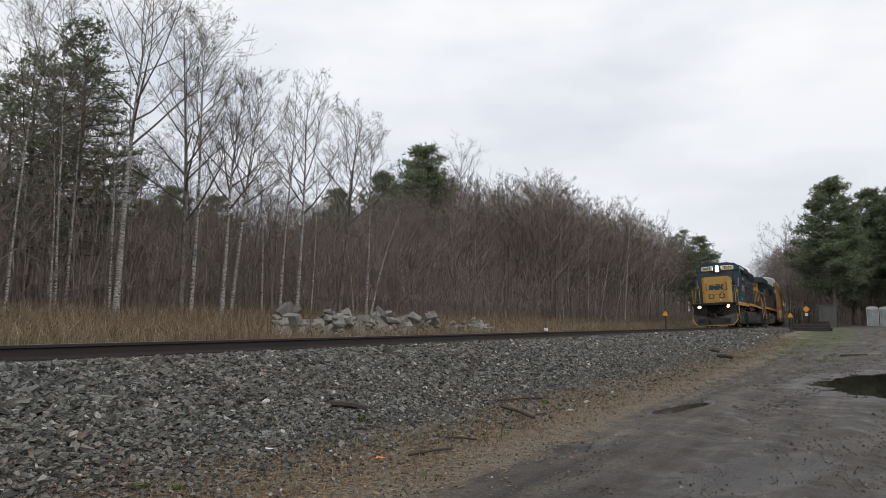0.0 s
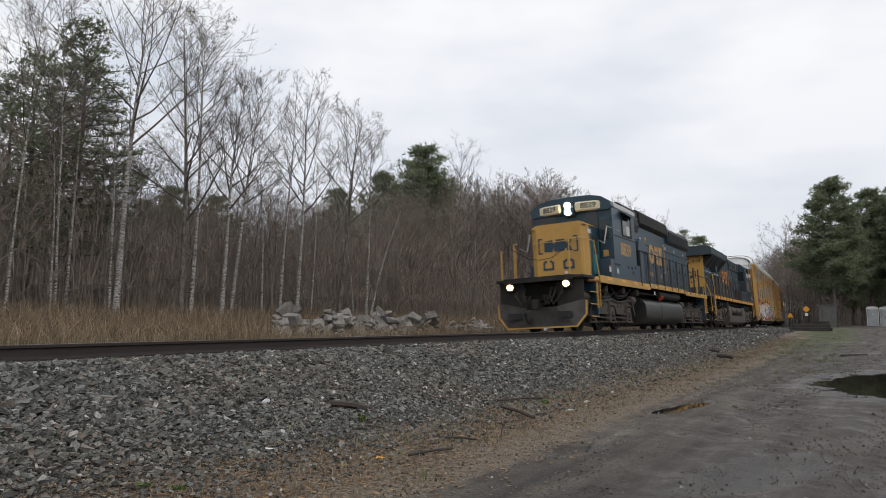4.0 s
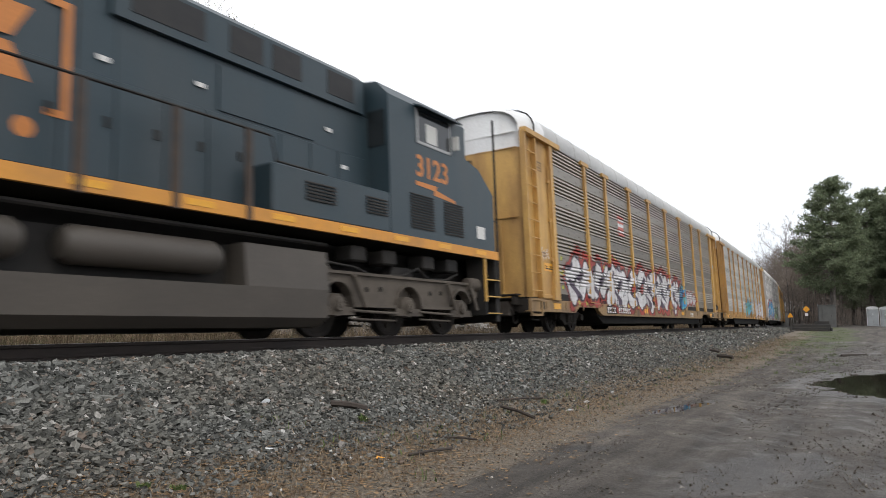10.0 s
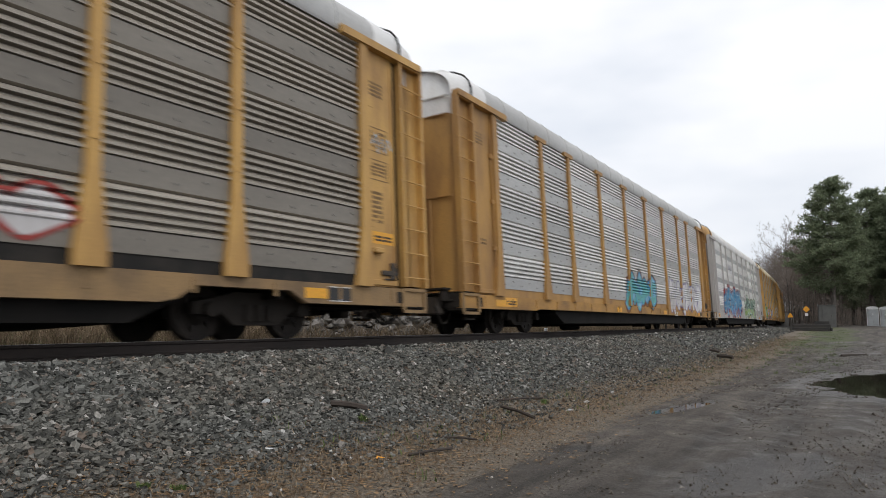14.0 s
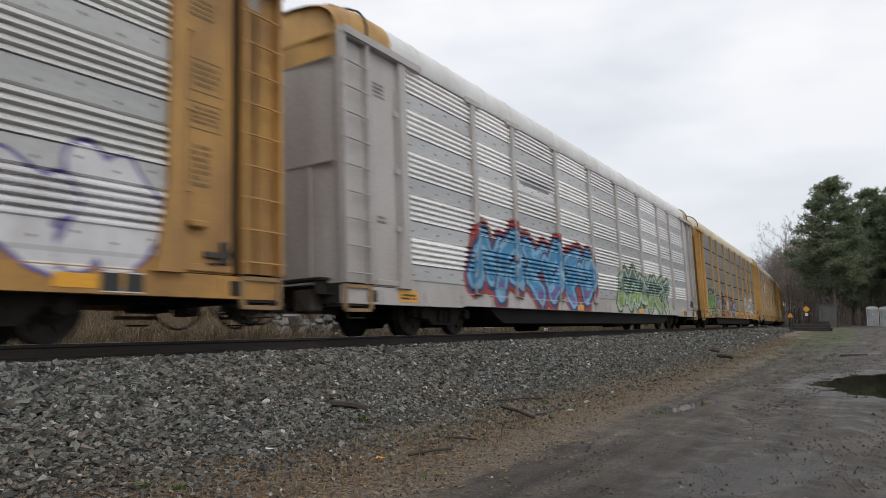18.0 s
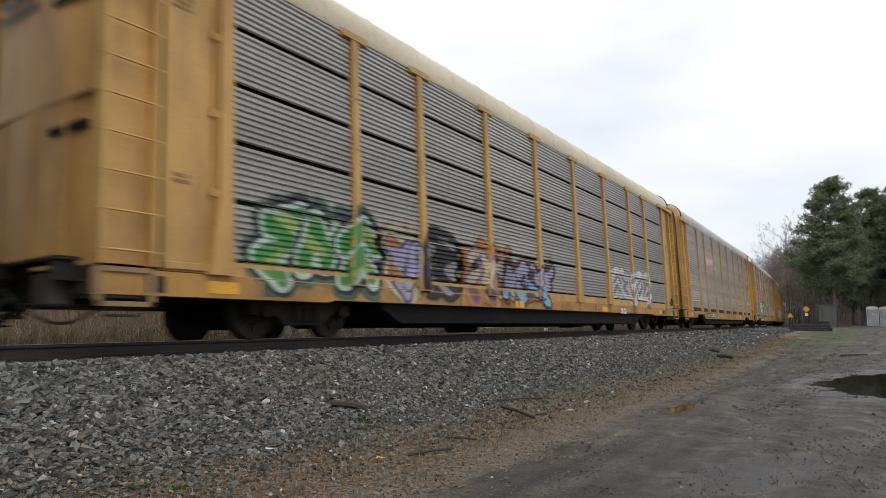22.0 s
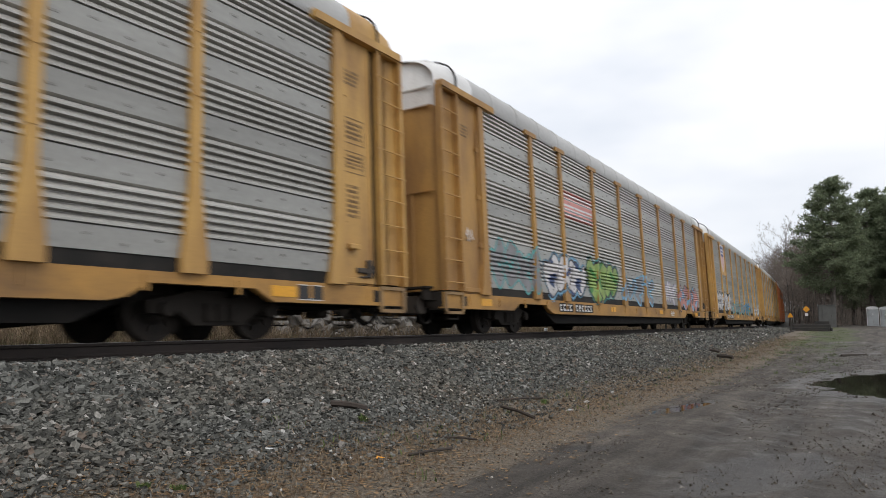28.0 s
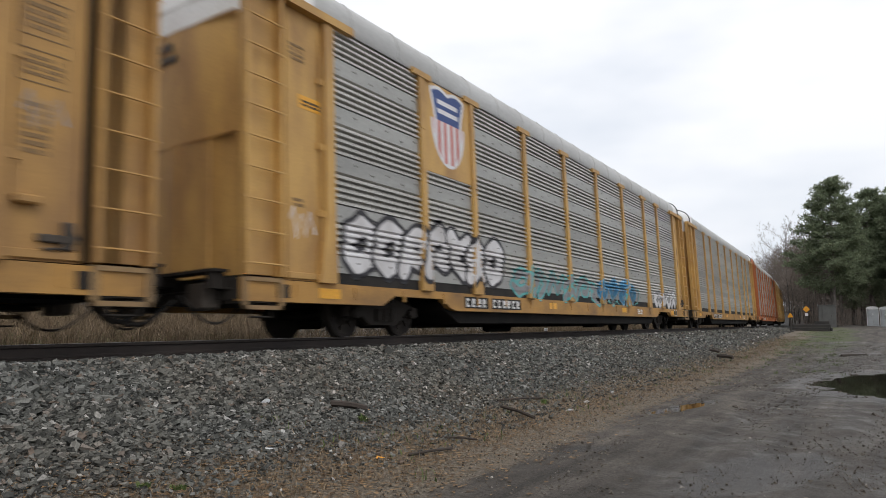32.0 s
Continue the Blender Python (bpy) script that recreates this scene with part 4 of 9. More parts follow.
# ---- locomotives ----
M_GLASS = plain("cab_glass", (0.02, 0.024, 0.026), 0.08, grain=0.02, amount=0.2, bump=0)
M_CURTAIN = plain("pale_window_blind", (0.55, 0.55, 0.52), 0.7, amount=0.3)
M_HEADLIGHT = glow("headlight_lit", (1.0, 0.86, 0.62), 40.0)
M_DITCH = glow("ditch_light_lit", (1.0, 0.50, 0.17), 14.0)
M_NUMBER_BOARD = plain("number_board_cream", (0.62, 0.58, 0.42), 0.5, amount=0.25, grime=(0.4, 0.36, 0.22))
M_LENS_DARK = plain("unlit_lens", (0.35, 0.36, 0.38), 0.15, 0.6, amount=0.3)
M_ORANGE_MARK = plain("orange_lettering", (0.55, 0.20, 0.045), 0.55, amount=0.35, grime=(0.28, 0.11, 0.04))
M_GOLD_MARK = plain("gold_lettering", (0.48, 0.27, 0.075), 0.55, amount=0.35, grime=(0.25, 0.14, 0.05))
M_TEAL = plain("teal_door", (0.02, 0.16, 0.17), 0.5, amount=0.4)
M_RED = plain("red_paint", (0.35, 0.045, 0.03), 0.55, amount=0.4)
M_LABEL = plain("white_label", (0.68, 0.67, 0.64), 0.6, amount=0.3)
M_STANCHION = plain("rusty_brown_stanchion", (0.045, 0.034, 0.028), 0.75, grime=(0.10, 0.062, 0.038), amount=0.7, scale=2.5)
M_SILVER = plain("silver_grab_iron", (0.35, 0.35, 0.34), 0.45, 0.3, amount=0.4)


def louvres(y0, y1, z0, z1, w, step=0.06):
    """A dark recess with slats; each slat leans out."""
    g = Geo()
    for z in np.arange(z0, z1 - step * 0.6, step):
        g.prism([(w, z), (w + 0.022, z - 0.006), (w + 0.022, z + 0.010), (w, z + step * 0.55)], y0, y1, "y")
    return g


def truck_side(ys, s, gusset):
    """A cast side frame: arched over every axle, deep between them, with flanges along both edges. gusset: narrow triangular webs instead of a deep beam."""
    g = Geo()
    step = 0.06
    line = np.arange(ys[0] - 0.72, ys[2] + 0.7201, step)

    def low(y):
        d = min(abs(y - a) for a in ys)
        if gusset:
            arch = 0.52 + math.sqrt(max(0.40 ** 2 - d * d, 0.0)) if d < 0.40 else 0.50
            out = min(y - ys[0], ys[2] - y)
            return arch if out > -0.40 else 0.80
        if y < ys[0] - 0.36 or y > ys[2] + 0.36:
            return 0.80
        return 0.84 if d < 0.30 else 0.84 - min((d - 0.30) / 0.16, 1.0) * 0.30

    def high(y):
        d = min(abs(y - a) for a in ys)
        hump = (0.0 if gusset else 0.035) * math.cos(min(d / 0.62, 1.0) * math.pi)
        return (1.11 if gusset else 1.05) + hump - 0.10 * (y < ys[0] - 0.5 or y > ys[2] + 0.5)

    def run_of(x0, x1, bottom, top):
        x0, x1 = sorted((s * x0, s * x1))
        n = len(line)
        v = [(x, y, f(y)) for x in (x0, x1) for f in (bottom, top) for y in line]
        for k in range(n - 1):
            a, b, c, d = k, n + k, 2 * n + k, 3 * n + k
            g.f += [tuple(q + len(g.v) for q in f) for f in ((a, a + 1, b + 1, b), (c, d, d + 1, c + 1), (a, c, c + 1, a + 1), (b, b + 1, d + 1, d))]
        g.f += [tuple(q + len(g.v) for q in f) for f in ((0, n, 3 * n, 2 * n), (n - 1, 3 * n - 1, 4 * n - 1, 2 * n - 1))]
        g.v.extend(v)

    run_of(1.10, 1.24, low, high)
    run_of(1.235, 1.30, low, lambda y: low(y) + 0.055)
    run_of(1.235, 1.29, lambda y: high(y) - 0.05, high)
    return g


def six_wheel_truck(loco, yc, axles, gusset, cyls, cast=M_TRUCK):
    """A three-axle truck: cast side frames, journal boxes, brake gear; the axles are its own parts."""
    t = new("truck")
    t.parent, t.matrix_basis = loco, pose(0, yc, 0)
    tagged(t, "dusty cast steel three-axle locomotive truck")
    ys = [a - yc for a in axles]
    part("bolster", Geo().box(-1.1, 1.1, -0.35, 0.35, 0.62, 0.98, 0.04), cast, t)
    for s in (-1, 1):
        part("truck_frame", truck_side(ys, s, gusset), cast, t)
        for y, z, r in ((ys[0] + 0.82, 0.82, 0.05), (ys[0] + 1.22, 0.84, 0.05), (ys[1] + 0.80, 0.82, 0.05), (ys[1] + 1.20, 0.84, 0.05)):
            part("frame_hole", Geo().cyl((s * 1.235, y, z), (s * 1.246, y, z), r, n=10), M_UNDER_AND_GAPS, t)
        for y in ys:
            x0, x1 = sorted((s * 1.12, s * 1.295))
            b = Geo()
            if gusset:
                b.cyl((s * 1.12, y, 0.53), (s * 1.28, y, 0.53), 0.21, 0.19, n=18)
                b.prism([(y - 0.46, 0.36), (y + 0.46, 0.36), (y + 0.40, 0.50), (y - 0.40, 0.50)], x0, x1 - 0.03 * s if s > 0 else x1, "x")
            else:
                b.prism([(y - 0.33, 0.30), (y - 0.16, 0.30), (y - 0.16, 0.36), (y + 0.16, 0.36), (y + 0.16, 0.30), (y + 0.33, 0.30), (y + 0.20, 0.80), (y - 0.20, 0.80)], x0, x1, "x")
                b.box(x0, x1 + 0.03 * (s > 0), y - 0.35, y + 0.35, 0.24, 0.30, 0.01)
            box = part("journal_box", b, cast, t, smooth=gusset)
            cap = Geo().cyl((s * 1.29, y, 0.54), (s * 1.335, y, 0.54), 0.13, 0.115, n=16).cyl((s * 1.335, y, 0.54), (s * 1.355, y, 0.54), 0.06, n=10)
            for k in range(3):
                w = 2 * math.pi * k / 3 + 0.5
                cap.cyl((s * 1.335, y + 0.09 * math.cos(w), 0.54 + 0.10 * math.sin(w)), (s * 1.35, y + 0.09 * math.cos(w), 0.54 + 0.10 * math.sin(w)), 0.018, n=6)
            part("bearing_cap", cap, cast, box, "dusty round bearing cap", smooth=True)
            for d in (-0.43, 0.43):
                coil = Geo().lathe([(z, 0.070 + 0.018 * (k % 2)) for k, z in enumerate(np.linspace(0.40, 0.68, 11))], (s * 1.07, y + d, 0), "z", 10)
                part("spring", coil, cast, t, smooth=True)
                shoe = Geo().box(*sorted((s * 0.72, s * 0.82)), y + d * 1.30 - 0.05, y + d * 1.30 + 0.05, 0.34, 0.70, 0.02).box(*sorted((s * 0.9, s * 1.0)), y + d * 1.34 - 0.04, y + d * 1.34 + 0.04, 0.40, 1.0)
                part("brake_shoe", shoe, M_UNDER_AND_GAPS, t)
        for y in cyls:
            c = Geo()
            c.lathe([(-0.30, 0.0), (-0.29, 0.12), (-0.25, 0.155), (0.20, 0.155), (0.24, 0.11), (0.36, 0.10), (0.37, 0.0)], (s * 1.24, y, 1.08), "y", 16)
            c.box(*sorted((s * 1.1, s * 1.3)), y - 0.10, y + 0.10, 0.84, 0.96, 0.01)
            part("brake_cylinder", c, cast, t, smooth=True)
            part("brake_lever", Geo().prism([(y - 0.30, 1.0), (y - 0.20, 1.0), (y + 0.02, 0.52), (y - 0.08, 0.50)], *sorted((s * 1.32, s * 1.36)), "x"), cast, t)
        for a, b in ((ys[0] + 0.36, ys[1] - 0.36), (ys[1] + 0.36, ys[2] - 0.36)):
            part("brake_rod", Geo().cyl((s * 1.27, a, 0.44), (s * 1.27, b, 0.40), 0.026, n=8).cyl((s * 1.20, a + 0.1, 0.30), (s * 1.20, b, 0.27), 0.022, n=6), cast, t, smooth=True)
        rise = [(s * 1.20, ys[0] - 0.55, 1.02), (s * 1.26, ys[0] - 0.25, 1.24), (s * 1.26, ys[0] + 0.45, 1.20), (s * 1.26, ys[0] + 0.95, 1.08), (s * 1.26, ys[1] - 0.15, 1.13), (s * 1.26, ys[1] + 0.35, 1.30), (s * 1.26, ys[1] + 0.75, 1.10), (s * 1.26, ys[2] - 0.5, 1.14), (s * 1.26, ys[2] - 0.1, 1.28)]
        part("sand_pipe", Geo().tube(rise, 0.022, 6), M_FRAME, t, smooth=True)
        part("side_bearing", Geo().prism([(-0.45, 1.02), (0.45, 1.02), (0.30, 1.30), (-0.30, 1.30)], *sorted((s * 0.92, s * 1.16)), "x"), M_FRAME, t)
        if gusset:
            for y in (ys[0] + 0.5, ys[2] - 0.5):
                part("damper", Geo().cyl((s * 1.34, y - 0.12, 1.04), (s * 1.34, y + 0.16, 0.50), 0.05, 0.035, n=10), M_TRUCK_DUSTY, t, smooth=True)
    for y in ys:
        add_axle(t, y, 0.508)
    return t


def stanchions(loco, ys, w, z0, z1, mat, rail_path):
    for side in (1, -1):
        for y in ys:
            part("stanchion", Geo().box(-0.03, 0.03, -0.045, 0.045, z0 - 0.06, z1), M_STANCHION, loco, at=pose(side * w, y, 0))
        part("handrail", Geo().tube([(side * x, y, z) for x, y, z in rail_path], 0.019, 6), mat, loco, smooth=True)


def step_well(loco, y, face, w=1.5, coat=None):
    """Corner steps beside the pilot: a boxed well, three treads and yellow edging."""
    for s in (-1, 1):
        g = Geo()
        a, b = sorted((y, y + face * 0.75))
        g.box(*sorted((s * (w - 0.50), s * (w - 0.46))), a, b, 0.40, 1.72)
        back = y + face * 0.75
        g.box(*sorted((s * (w - 0.48), s * w)), back - 0.03, back + 0.03, 0.40, 1.72)
        part("step_well", g, coat or M_BLUE, loco)
        for k, z in enumerate((0.42, 0.80, 1.18)):
            tread = part("step", Geo().box(*sorted((s * (w - 0.46), s * w)), a + 0.04, b - 0.06, z, z + 0.035), M_FRAME, loco)
            part("tread_edge", Geo().box(*sorted((s * (w - 0.005), s * (w + 0.012))), a + 0.04, b - 0.06, z + 0.006, z + 0.034), M_LOCO_YELLOW, tread)
        part("step_edging", Geo().box(*sorted((s * (w - 0.03), s * (w + 0.015))), back - 0.035, back + 0.033, 0.70, 1.72), M_LOCO_YELLOW, loco)


def company_mark(loco, w, y0, y1, z0, z1, mat, side=1):
    """The railway's painted mark: brackets, three solid shapes and dots."""
    L, H = y1 - y0, z1 - z0
    m = on_side(w, y0 if side > 0 else y1, z0, side)
    b = 0.09
    left = Geo().box(0, b, 0.18 * H, H, 0, 0.004).box(0, 0.28, H - b, H, 0, 0.0045).box(0, 0.28, 0.18 * H, 0.18 * H + b, 0, 0.0045)
    right = left.moved(Matrix.Translation((L, 0, 0)) @ Matrix.Diagonal((-1, 1, 1, 1)))
    part("painted_bracket", left, mat, loco, at=m)
    part("painted_bracket", right, mat, loco, at=m)

    def ring(cx, cz, rx, rz, th, a0, a1):
        n, g = 16, Geo()
        v, f = [], []
        for i in range(n + 1):
            a = radians(a0 + (a1 - a0) * i / n)
            for k in (1.0, 1.0 - th):
                v.append((cx + rx * k * math.cos(a), cz + rz * k * math.sin(a), 0.004))
        f = [(2 * i, 2 * i + 1, 2 * i + 3, 2 * i + 2) for i in range(n)]
        return g.add(v, f)

    c = H * 0.62
    part("painted_shape", ring(L * 0.30, c, L * 0.13, H * 0.26, 0.50, 0, 360), mat, loco, at=m)
    for k in (-1, 0, 1):
        slab = sheet([(L * 0.47, c + H * (0.17 * k - 0.07)), (L * 0.635, c + H * (0.17 * k - 0.07)), (L * 0.635, c + H * (0.17 * k + 0.06)), (L * 0.47, c + H * (0.17 * k + 0.06))])
        part("painted_shape", slab, mat, loco, at=m)
    for z0, z1 in ((-0.25, -0.02), (0.02, 0.25)):
        wedge = sheet([(L * 0.67, c + H * (z0 if z0 < 0 else z1)), (L * 0.87, c + H * (z0 if z0 < 0 else z1)), (L * 0.81, c + H * (z1 if z0 < 0 else z0)), (L * 0.73, c + H * (z1 if z0 < 0 else z0))])
        part("painted_shape", wedge, mat, loco, at=m)
    for x in (0.14, 0.27, 0.74, 0.86):
        part("painted_dot", Geo().cyl((L * x, H * 0.07, 0), (L * x, H * 0.07, 0.004), H * 0.07, n=14), mat, loco, at=m)


def hood_doors(loco, ys, w, z0, z1, mat):
    """Access doors along a hood, each with its handle."""
    for side in (1, -1):
        for a, b in zip(ys[:-1], ys[1:]):
            x0, x1 = sorted((side * w, side * (w + 0.022)))
            d = part("hood_door", Geo().box(x0, x1, a + 0.02, b - 0.02, z0, z1, 0.008), mat, loco)
            part("handle", Geo().box(*sorted((side * (w + 0.02), side * (w + 0.045))), b - 0.14, b - 0.08, (z0 + z1) / 2, (z0 + z1) / 2 + 0.14), M_FRAME, d)


def pilot_plow(loco, y, face):
    """A snow plow pilot with pale edging and mesh pockets."""
    outline = [(-1.18, 0.12), (1.18, 0.12), (1.50, 0.50), (1.52, 0.92), (1.35, 0.95), (0.55, 0.78), (-0.55, 0.78), (-1.35, 0.95), (-1.52, 0.92), (-1.50, 0.50)]
    g = Geo()
    n = len(outline)
    v = [(x, y + face * (0.02 + 0.25 * abs(x) / 1.5), z) for x, z in outline]
    v2 = [(x, q + face * 0.06, z) for x, q, z in v]
    half = [(0, 9, 8, 7, 6), (0, 6, 5, 1), (1, 5, 4, 3, 2)]
    g.add(v, half)
    g.add(v2, half)
    g.add(v + v2, [(i, (i + 1) % n, n + (i + 1) % n, n + i) for i in range(n)])
    plow = part("snow_plow", g, M_PLOW, loco, "scuffed grey snow plow with yellow edging")
    path = [v[i] for i in (8, 9, 0, 1, 2, 3)]
    edge = Geo()
    for a, b in zip(path[:-1], path[1:]):
        a, b = Vector(a), Vector(b)
        o = Vector((0, -face * 0.015, 0))
        up = Vector((0, 0, 0.05)) if abs(a.z - b.z) < 0.1 else Vector((-0.05 if a.x + b.x > 0 else 0.05, 0, 0.02))
        edge.add([a + o, b + o, b + o + up, a + o + up, a - o, b - o, b - o + up, a - o + up], [(0, 1, 2, 3), (7, 6, 5, 4), (0, 4, 5, 1), (2, 6, 7, 3), (1, 5, 6, 2), (3, 7, 4, 0)])
    part("plow_edging", edge, M_LOCO_YELLOW, plow)
    for x in (-0.85, 0.85):
        part("plow_pocket", Geo().box(x - 0.22, x + 0.22, y + face * 0.10 - 0.05, y + face * 0.10 + 0.02, 0.42, 0.62), M_GRILLE, plow)


def older_loco():
    """A six-axle road switcher with a low nose, leading, headlights lit."""
    loco = new("locomotive")
    tagged(loco, "dark blue diesel locomotive with yellow nose and lit headlights", "locomotive")
    # frame, walkway and stripe
    part("underframe", Geo().box(-0.75, 0.75, -9.6, 9.6, 1.0, 1.55), M_UNDER_AND_GAPS, loco)
    part("walkway", Geo().box(-1.49, 1.49, -8.3, 9.75, 1.64, 1.70), M_FRAME, loco)
    part("front_platform", Geo().box(-1.49, 1.49, -9.82, -8.3, 1.62, 1.72, 0.02), M_FRAME, loco)
    for s in (-1, 1):
        x0, x1 = sorted((s * 1.44, s * 1.505))
        part("side_stripe", Geo().prism([(-8.25, 1.54), (-2.2, 1.54), (-1.95, 1.63), (4.4, 1.63), (4.65, 1.56), (9.72, 1.56), (9.72, 1.75), (4.65, 1.75), (4.4, 1.82), (-1.95, 1.82), (-2.2, 1.78), (-8.25, 1.78)], x0, x1, "x"), M_LOCO_YELLOW, loco, "yellow side stripe")
        for y in np.arange(-7.5, 9.4, 1.55):
            part("reflector", Geo().box(*sorted((s * 1.506, s * 1.512)), y, y + 0.5, 1.66, 1.75), M_REFLECTOR, loco)
        part("pipe_run", Geo().tube([(s * 1.2, -4.0, 1.42), (s * 1.2, 4.4, 1.42)], 0.04, 6), M_FRAME, loco)
        for y in (-7.4, -5.6, -3.9, 5.6, 7.4):
            part("frame_bracket", Geo().prism([(s * 0.75, 1.10), (s * 0.85, 1.10), (s * 1.44, 1.50), (s * 1.44, 1.62), (s * 0.75, 1.62)], y, y + 0.07, "y"), M_UNDER_AND_GAPS, loco)
        part("sand_hose", Geo().tube([(s * 1.15, -7.9, 1.55), (s * 1.22, -7.5, 1.15), (s * 1.25, -6.9, 0.95), (s * 1.25, -6.6, 0.62)], 0.03, 6), M_FRAME, loco, smooth=True)
        part("sand_hose", Geo().tube([(s * 1.15, -6.2, 1.50), (s * 1.25, -5.7, 1.18), (s * 1.28, -4.9, 1.22), (s * 1.25, -4.1, 1.50)], 0.035, 6), M_FRAME, loco, smooth=True)
    # nose
    nose = Geo().prism([(-1.0, -6.55), (-1.0, -7.72), (-0.98, -7.76), (0.98, -7.76), (1.0, -7.72), (1.0, -6.55)], 1.72, 3.56, "z")
    nose_ob = part("nose", nose, M_BLUE, loco, "dark blue short hood")
    face = Geo().prism([(-1.005, -7.60), (-1.005, -7.78), (-0.80, -7.95), (0.80, -7.95), (1.005, -7.78), (1.005, -7.60)], 1.74, 3.565, "z")
    part("nose_face", face, M_LOCO_YELLOW, nose_ob, "yellow nose front with bevelled corners")
    part("nose_top", Geo().prism([(-1.005, 3.565), (1.005, 3.565), (0.80, 3.70), (-0.80, 3.70)], -7.92, -6.60, "y"), M_LOCO_YELLOW, nose_ob)
    mk = Matrix.Translation((-0.62, -7.955, 2.72)) @ Matrix(((1, 0, 0, 0), (0, 0, -1, 0), (0, 1, 0, 0), (0, 0, 0, 1)))
    blue = M_BLUE
    part("painted_mark", sheet([(0, 0.02), (0, 0.38), (0.30, 0.42), (0.36, 0.25), (0.44, 0.42), (0.74, 0.42), (0.80, 0.26), (0.88, 0.42), (1.02, 0.42), (0.92, 0.2), (1.02, 0.0), (0.84, 0.0), (0.78, 0.12), (0.70, 0.0), (0.40, 0.0), (0.34, 0.13), (0.28, 0.0)]), blue, nose_ob, at=mk @ pose(0.12, 0, 0.002))
    part("painted_bracket", Geo().box(0, 0.05, -0.05, 0.5, 0, 0.004).box(0, 0.16, 0.45, 0.5, 0, 0.005).box(0, 0.16, -0.05, 0.0, 0, 0.005), blue, nose_ob, at=mk @ pose(-0.10, 0, 0.002))
    part("painted_bracket", Geo().box(0, 0.05, -0.05, 0.5, 0, 0.004).box(-0.11, 0.05, 0.45, 0.5, 0, 0.005).box(-0.11, 0.05, -0.05, 0.0, 0, 0.005), blue, nose_ob, at=mk @ pose(1.29, 0, 0.002))
    for x in (0.05, 0.78):
        sq = Geo().box(0, 0.34, 0, 0.06, 0, 0.004).box(0, 0.06, 0, 0.26, 0, 0.0045).box(0.28, 0.34, 0, 0.26, 0, 0.0045).box(0.06, 0.12, 0.22, 0.30, 0, 0.004).box(0.22, 0.28, 0.22, 0.30, 0, 0.004)
        part("painted_mark", sq, blue, nose_ob, at=mk @ pose(x, -0.62, 0.002) @ Matrix.Scale(1.15, 4))
    part("nose_light", Geo().cyl((0.25, -7.955, 1.98), (0.25, -7.99, 1.98), 0.05, n=10), M_LABEL, nose_ob)
    part("nose_grab", Geo().tube([(-0.9, -7.96, 3.05), (-0.9, -8.05, 3.05), (0.9, -8.05, 3.05), (0.9, -7.96, 3.05)], 0.014, 5), M_LOCO_YELLOW, nose_ob)
    part("toilet_door", Geo().box(0.995, 1.03, -7.35, -6.75, 1.9, 3.1, 0.01), M_TEAL, nose_ob, "teal side door")
    part("nose_window", Geo().box(1.0, 1.035, -7.3, -6.85, 2.6, 3.2), M_GRILLE, nose_ob)
    part("nose_label", Geo().box(1.022, 1.03, -7.8, -7.5, 3.28, 3.42), M_LABEL, nose_ob)
    # cab
    roof = [(1.52, 4.32), (1.50, 4.47), (1.20, 4.68), (0.78, 4.79), (0.0, 4.81), (-0.78, 4.79), (-1.20, 4.68), (-1.50, 4.47), (-1.52, 4.32)]
    cab_ob = part("cab", Geo().prism([(-1.5, 1.78), (1.5, 1.78), *[(x * 0.985, z - 0.03) for x, z in roof]], -6.55, -3.78, "y"), M_BLUE, loco, "dark blue cab")
    part("cab_roof", Geo().prism(roof + [(-1.45, 4.27), (1.45, 4.27)], -6.62, -3.66, "y"), M_ROOF, cab_ob, "pale cab roof")
    part("cab_brow", Geo().prism([(x * 1.004, z + 0.004) for x, z in roof] + [(-1.45, 4.2), (1.45, 4.2)], -6.66, -6.30, "y"), M_BLUE, cab_ob)
    for s in (-1, 1):
        x0, x1 = sorted((s * 1.485, s * 1.512))
        part("side_window", Geo().box(x0, x1, -5.40, -4.35, 3.42, 4.16), M_GLASS, cab_ob)
        part("window_frame", Geo().box(x0, x1 + 0.012 * (s > 0), -5.45, -5.38, 3.38, 4.2).box(x0, x1 + 0.012 * (s > 0), -4.37, -4.30, 3.38, 4.2).box(x0, x1, -5.45, -4.30, 3.36, 3.42).box(x0, x1, -5.45, -4.30, 4.16, 4.2), M_FRAME, cab_ob)
        part("window_blind", Geo().box(*sorted((s * 1.50, s * 1.516)), -4.95, -4.55, 3.44, 3.80), M_CURTAIN, cab_ob)
        part("sunshade", Geo().prism([(s * 1.50, 4.28), (s * 1.74, 4.12), (s * 1.74, 4.09), (s * 1.50, 4.24)], -5.55, -4.05, "y"), M_BLUE_GREY, cab_ob)
        part("battery_box", Geo().box(*sorted((s * 1.0, s * 1.495)), -7.0, -3.2, 1.78, 2.42, 0.02), M_BLUE, loco, "battery box with slots")
        part("box_slot", Geo().box(*sorted((s * 1.49, s * 1.50)), -6.6, -5.9, 2.22, 2.30), M_GRILLE, loco)
        for y in (-7.2, -6.35):
            part("data_label", Geo().box(*sorted((s * 1.497, s * 1.503)), y, y + 0.17, 1.95, 2.12), M_LABEL, loco)
        letters("cab_number", "8839", 0.46, M_GOLD_MARK, cab_ob, on_side(1.504, -5.75 if s > 0 else -4.2, 2.66, s), 0.012)
        part("cab_trim_line", Geo().box(*sorted((s * 1.50, s * 1.51)), -6.5, -3.8, 3.28, 3.31), M_FRAME, cab_ob)
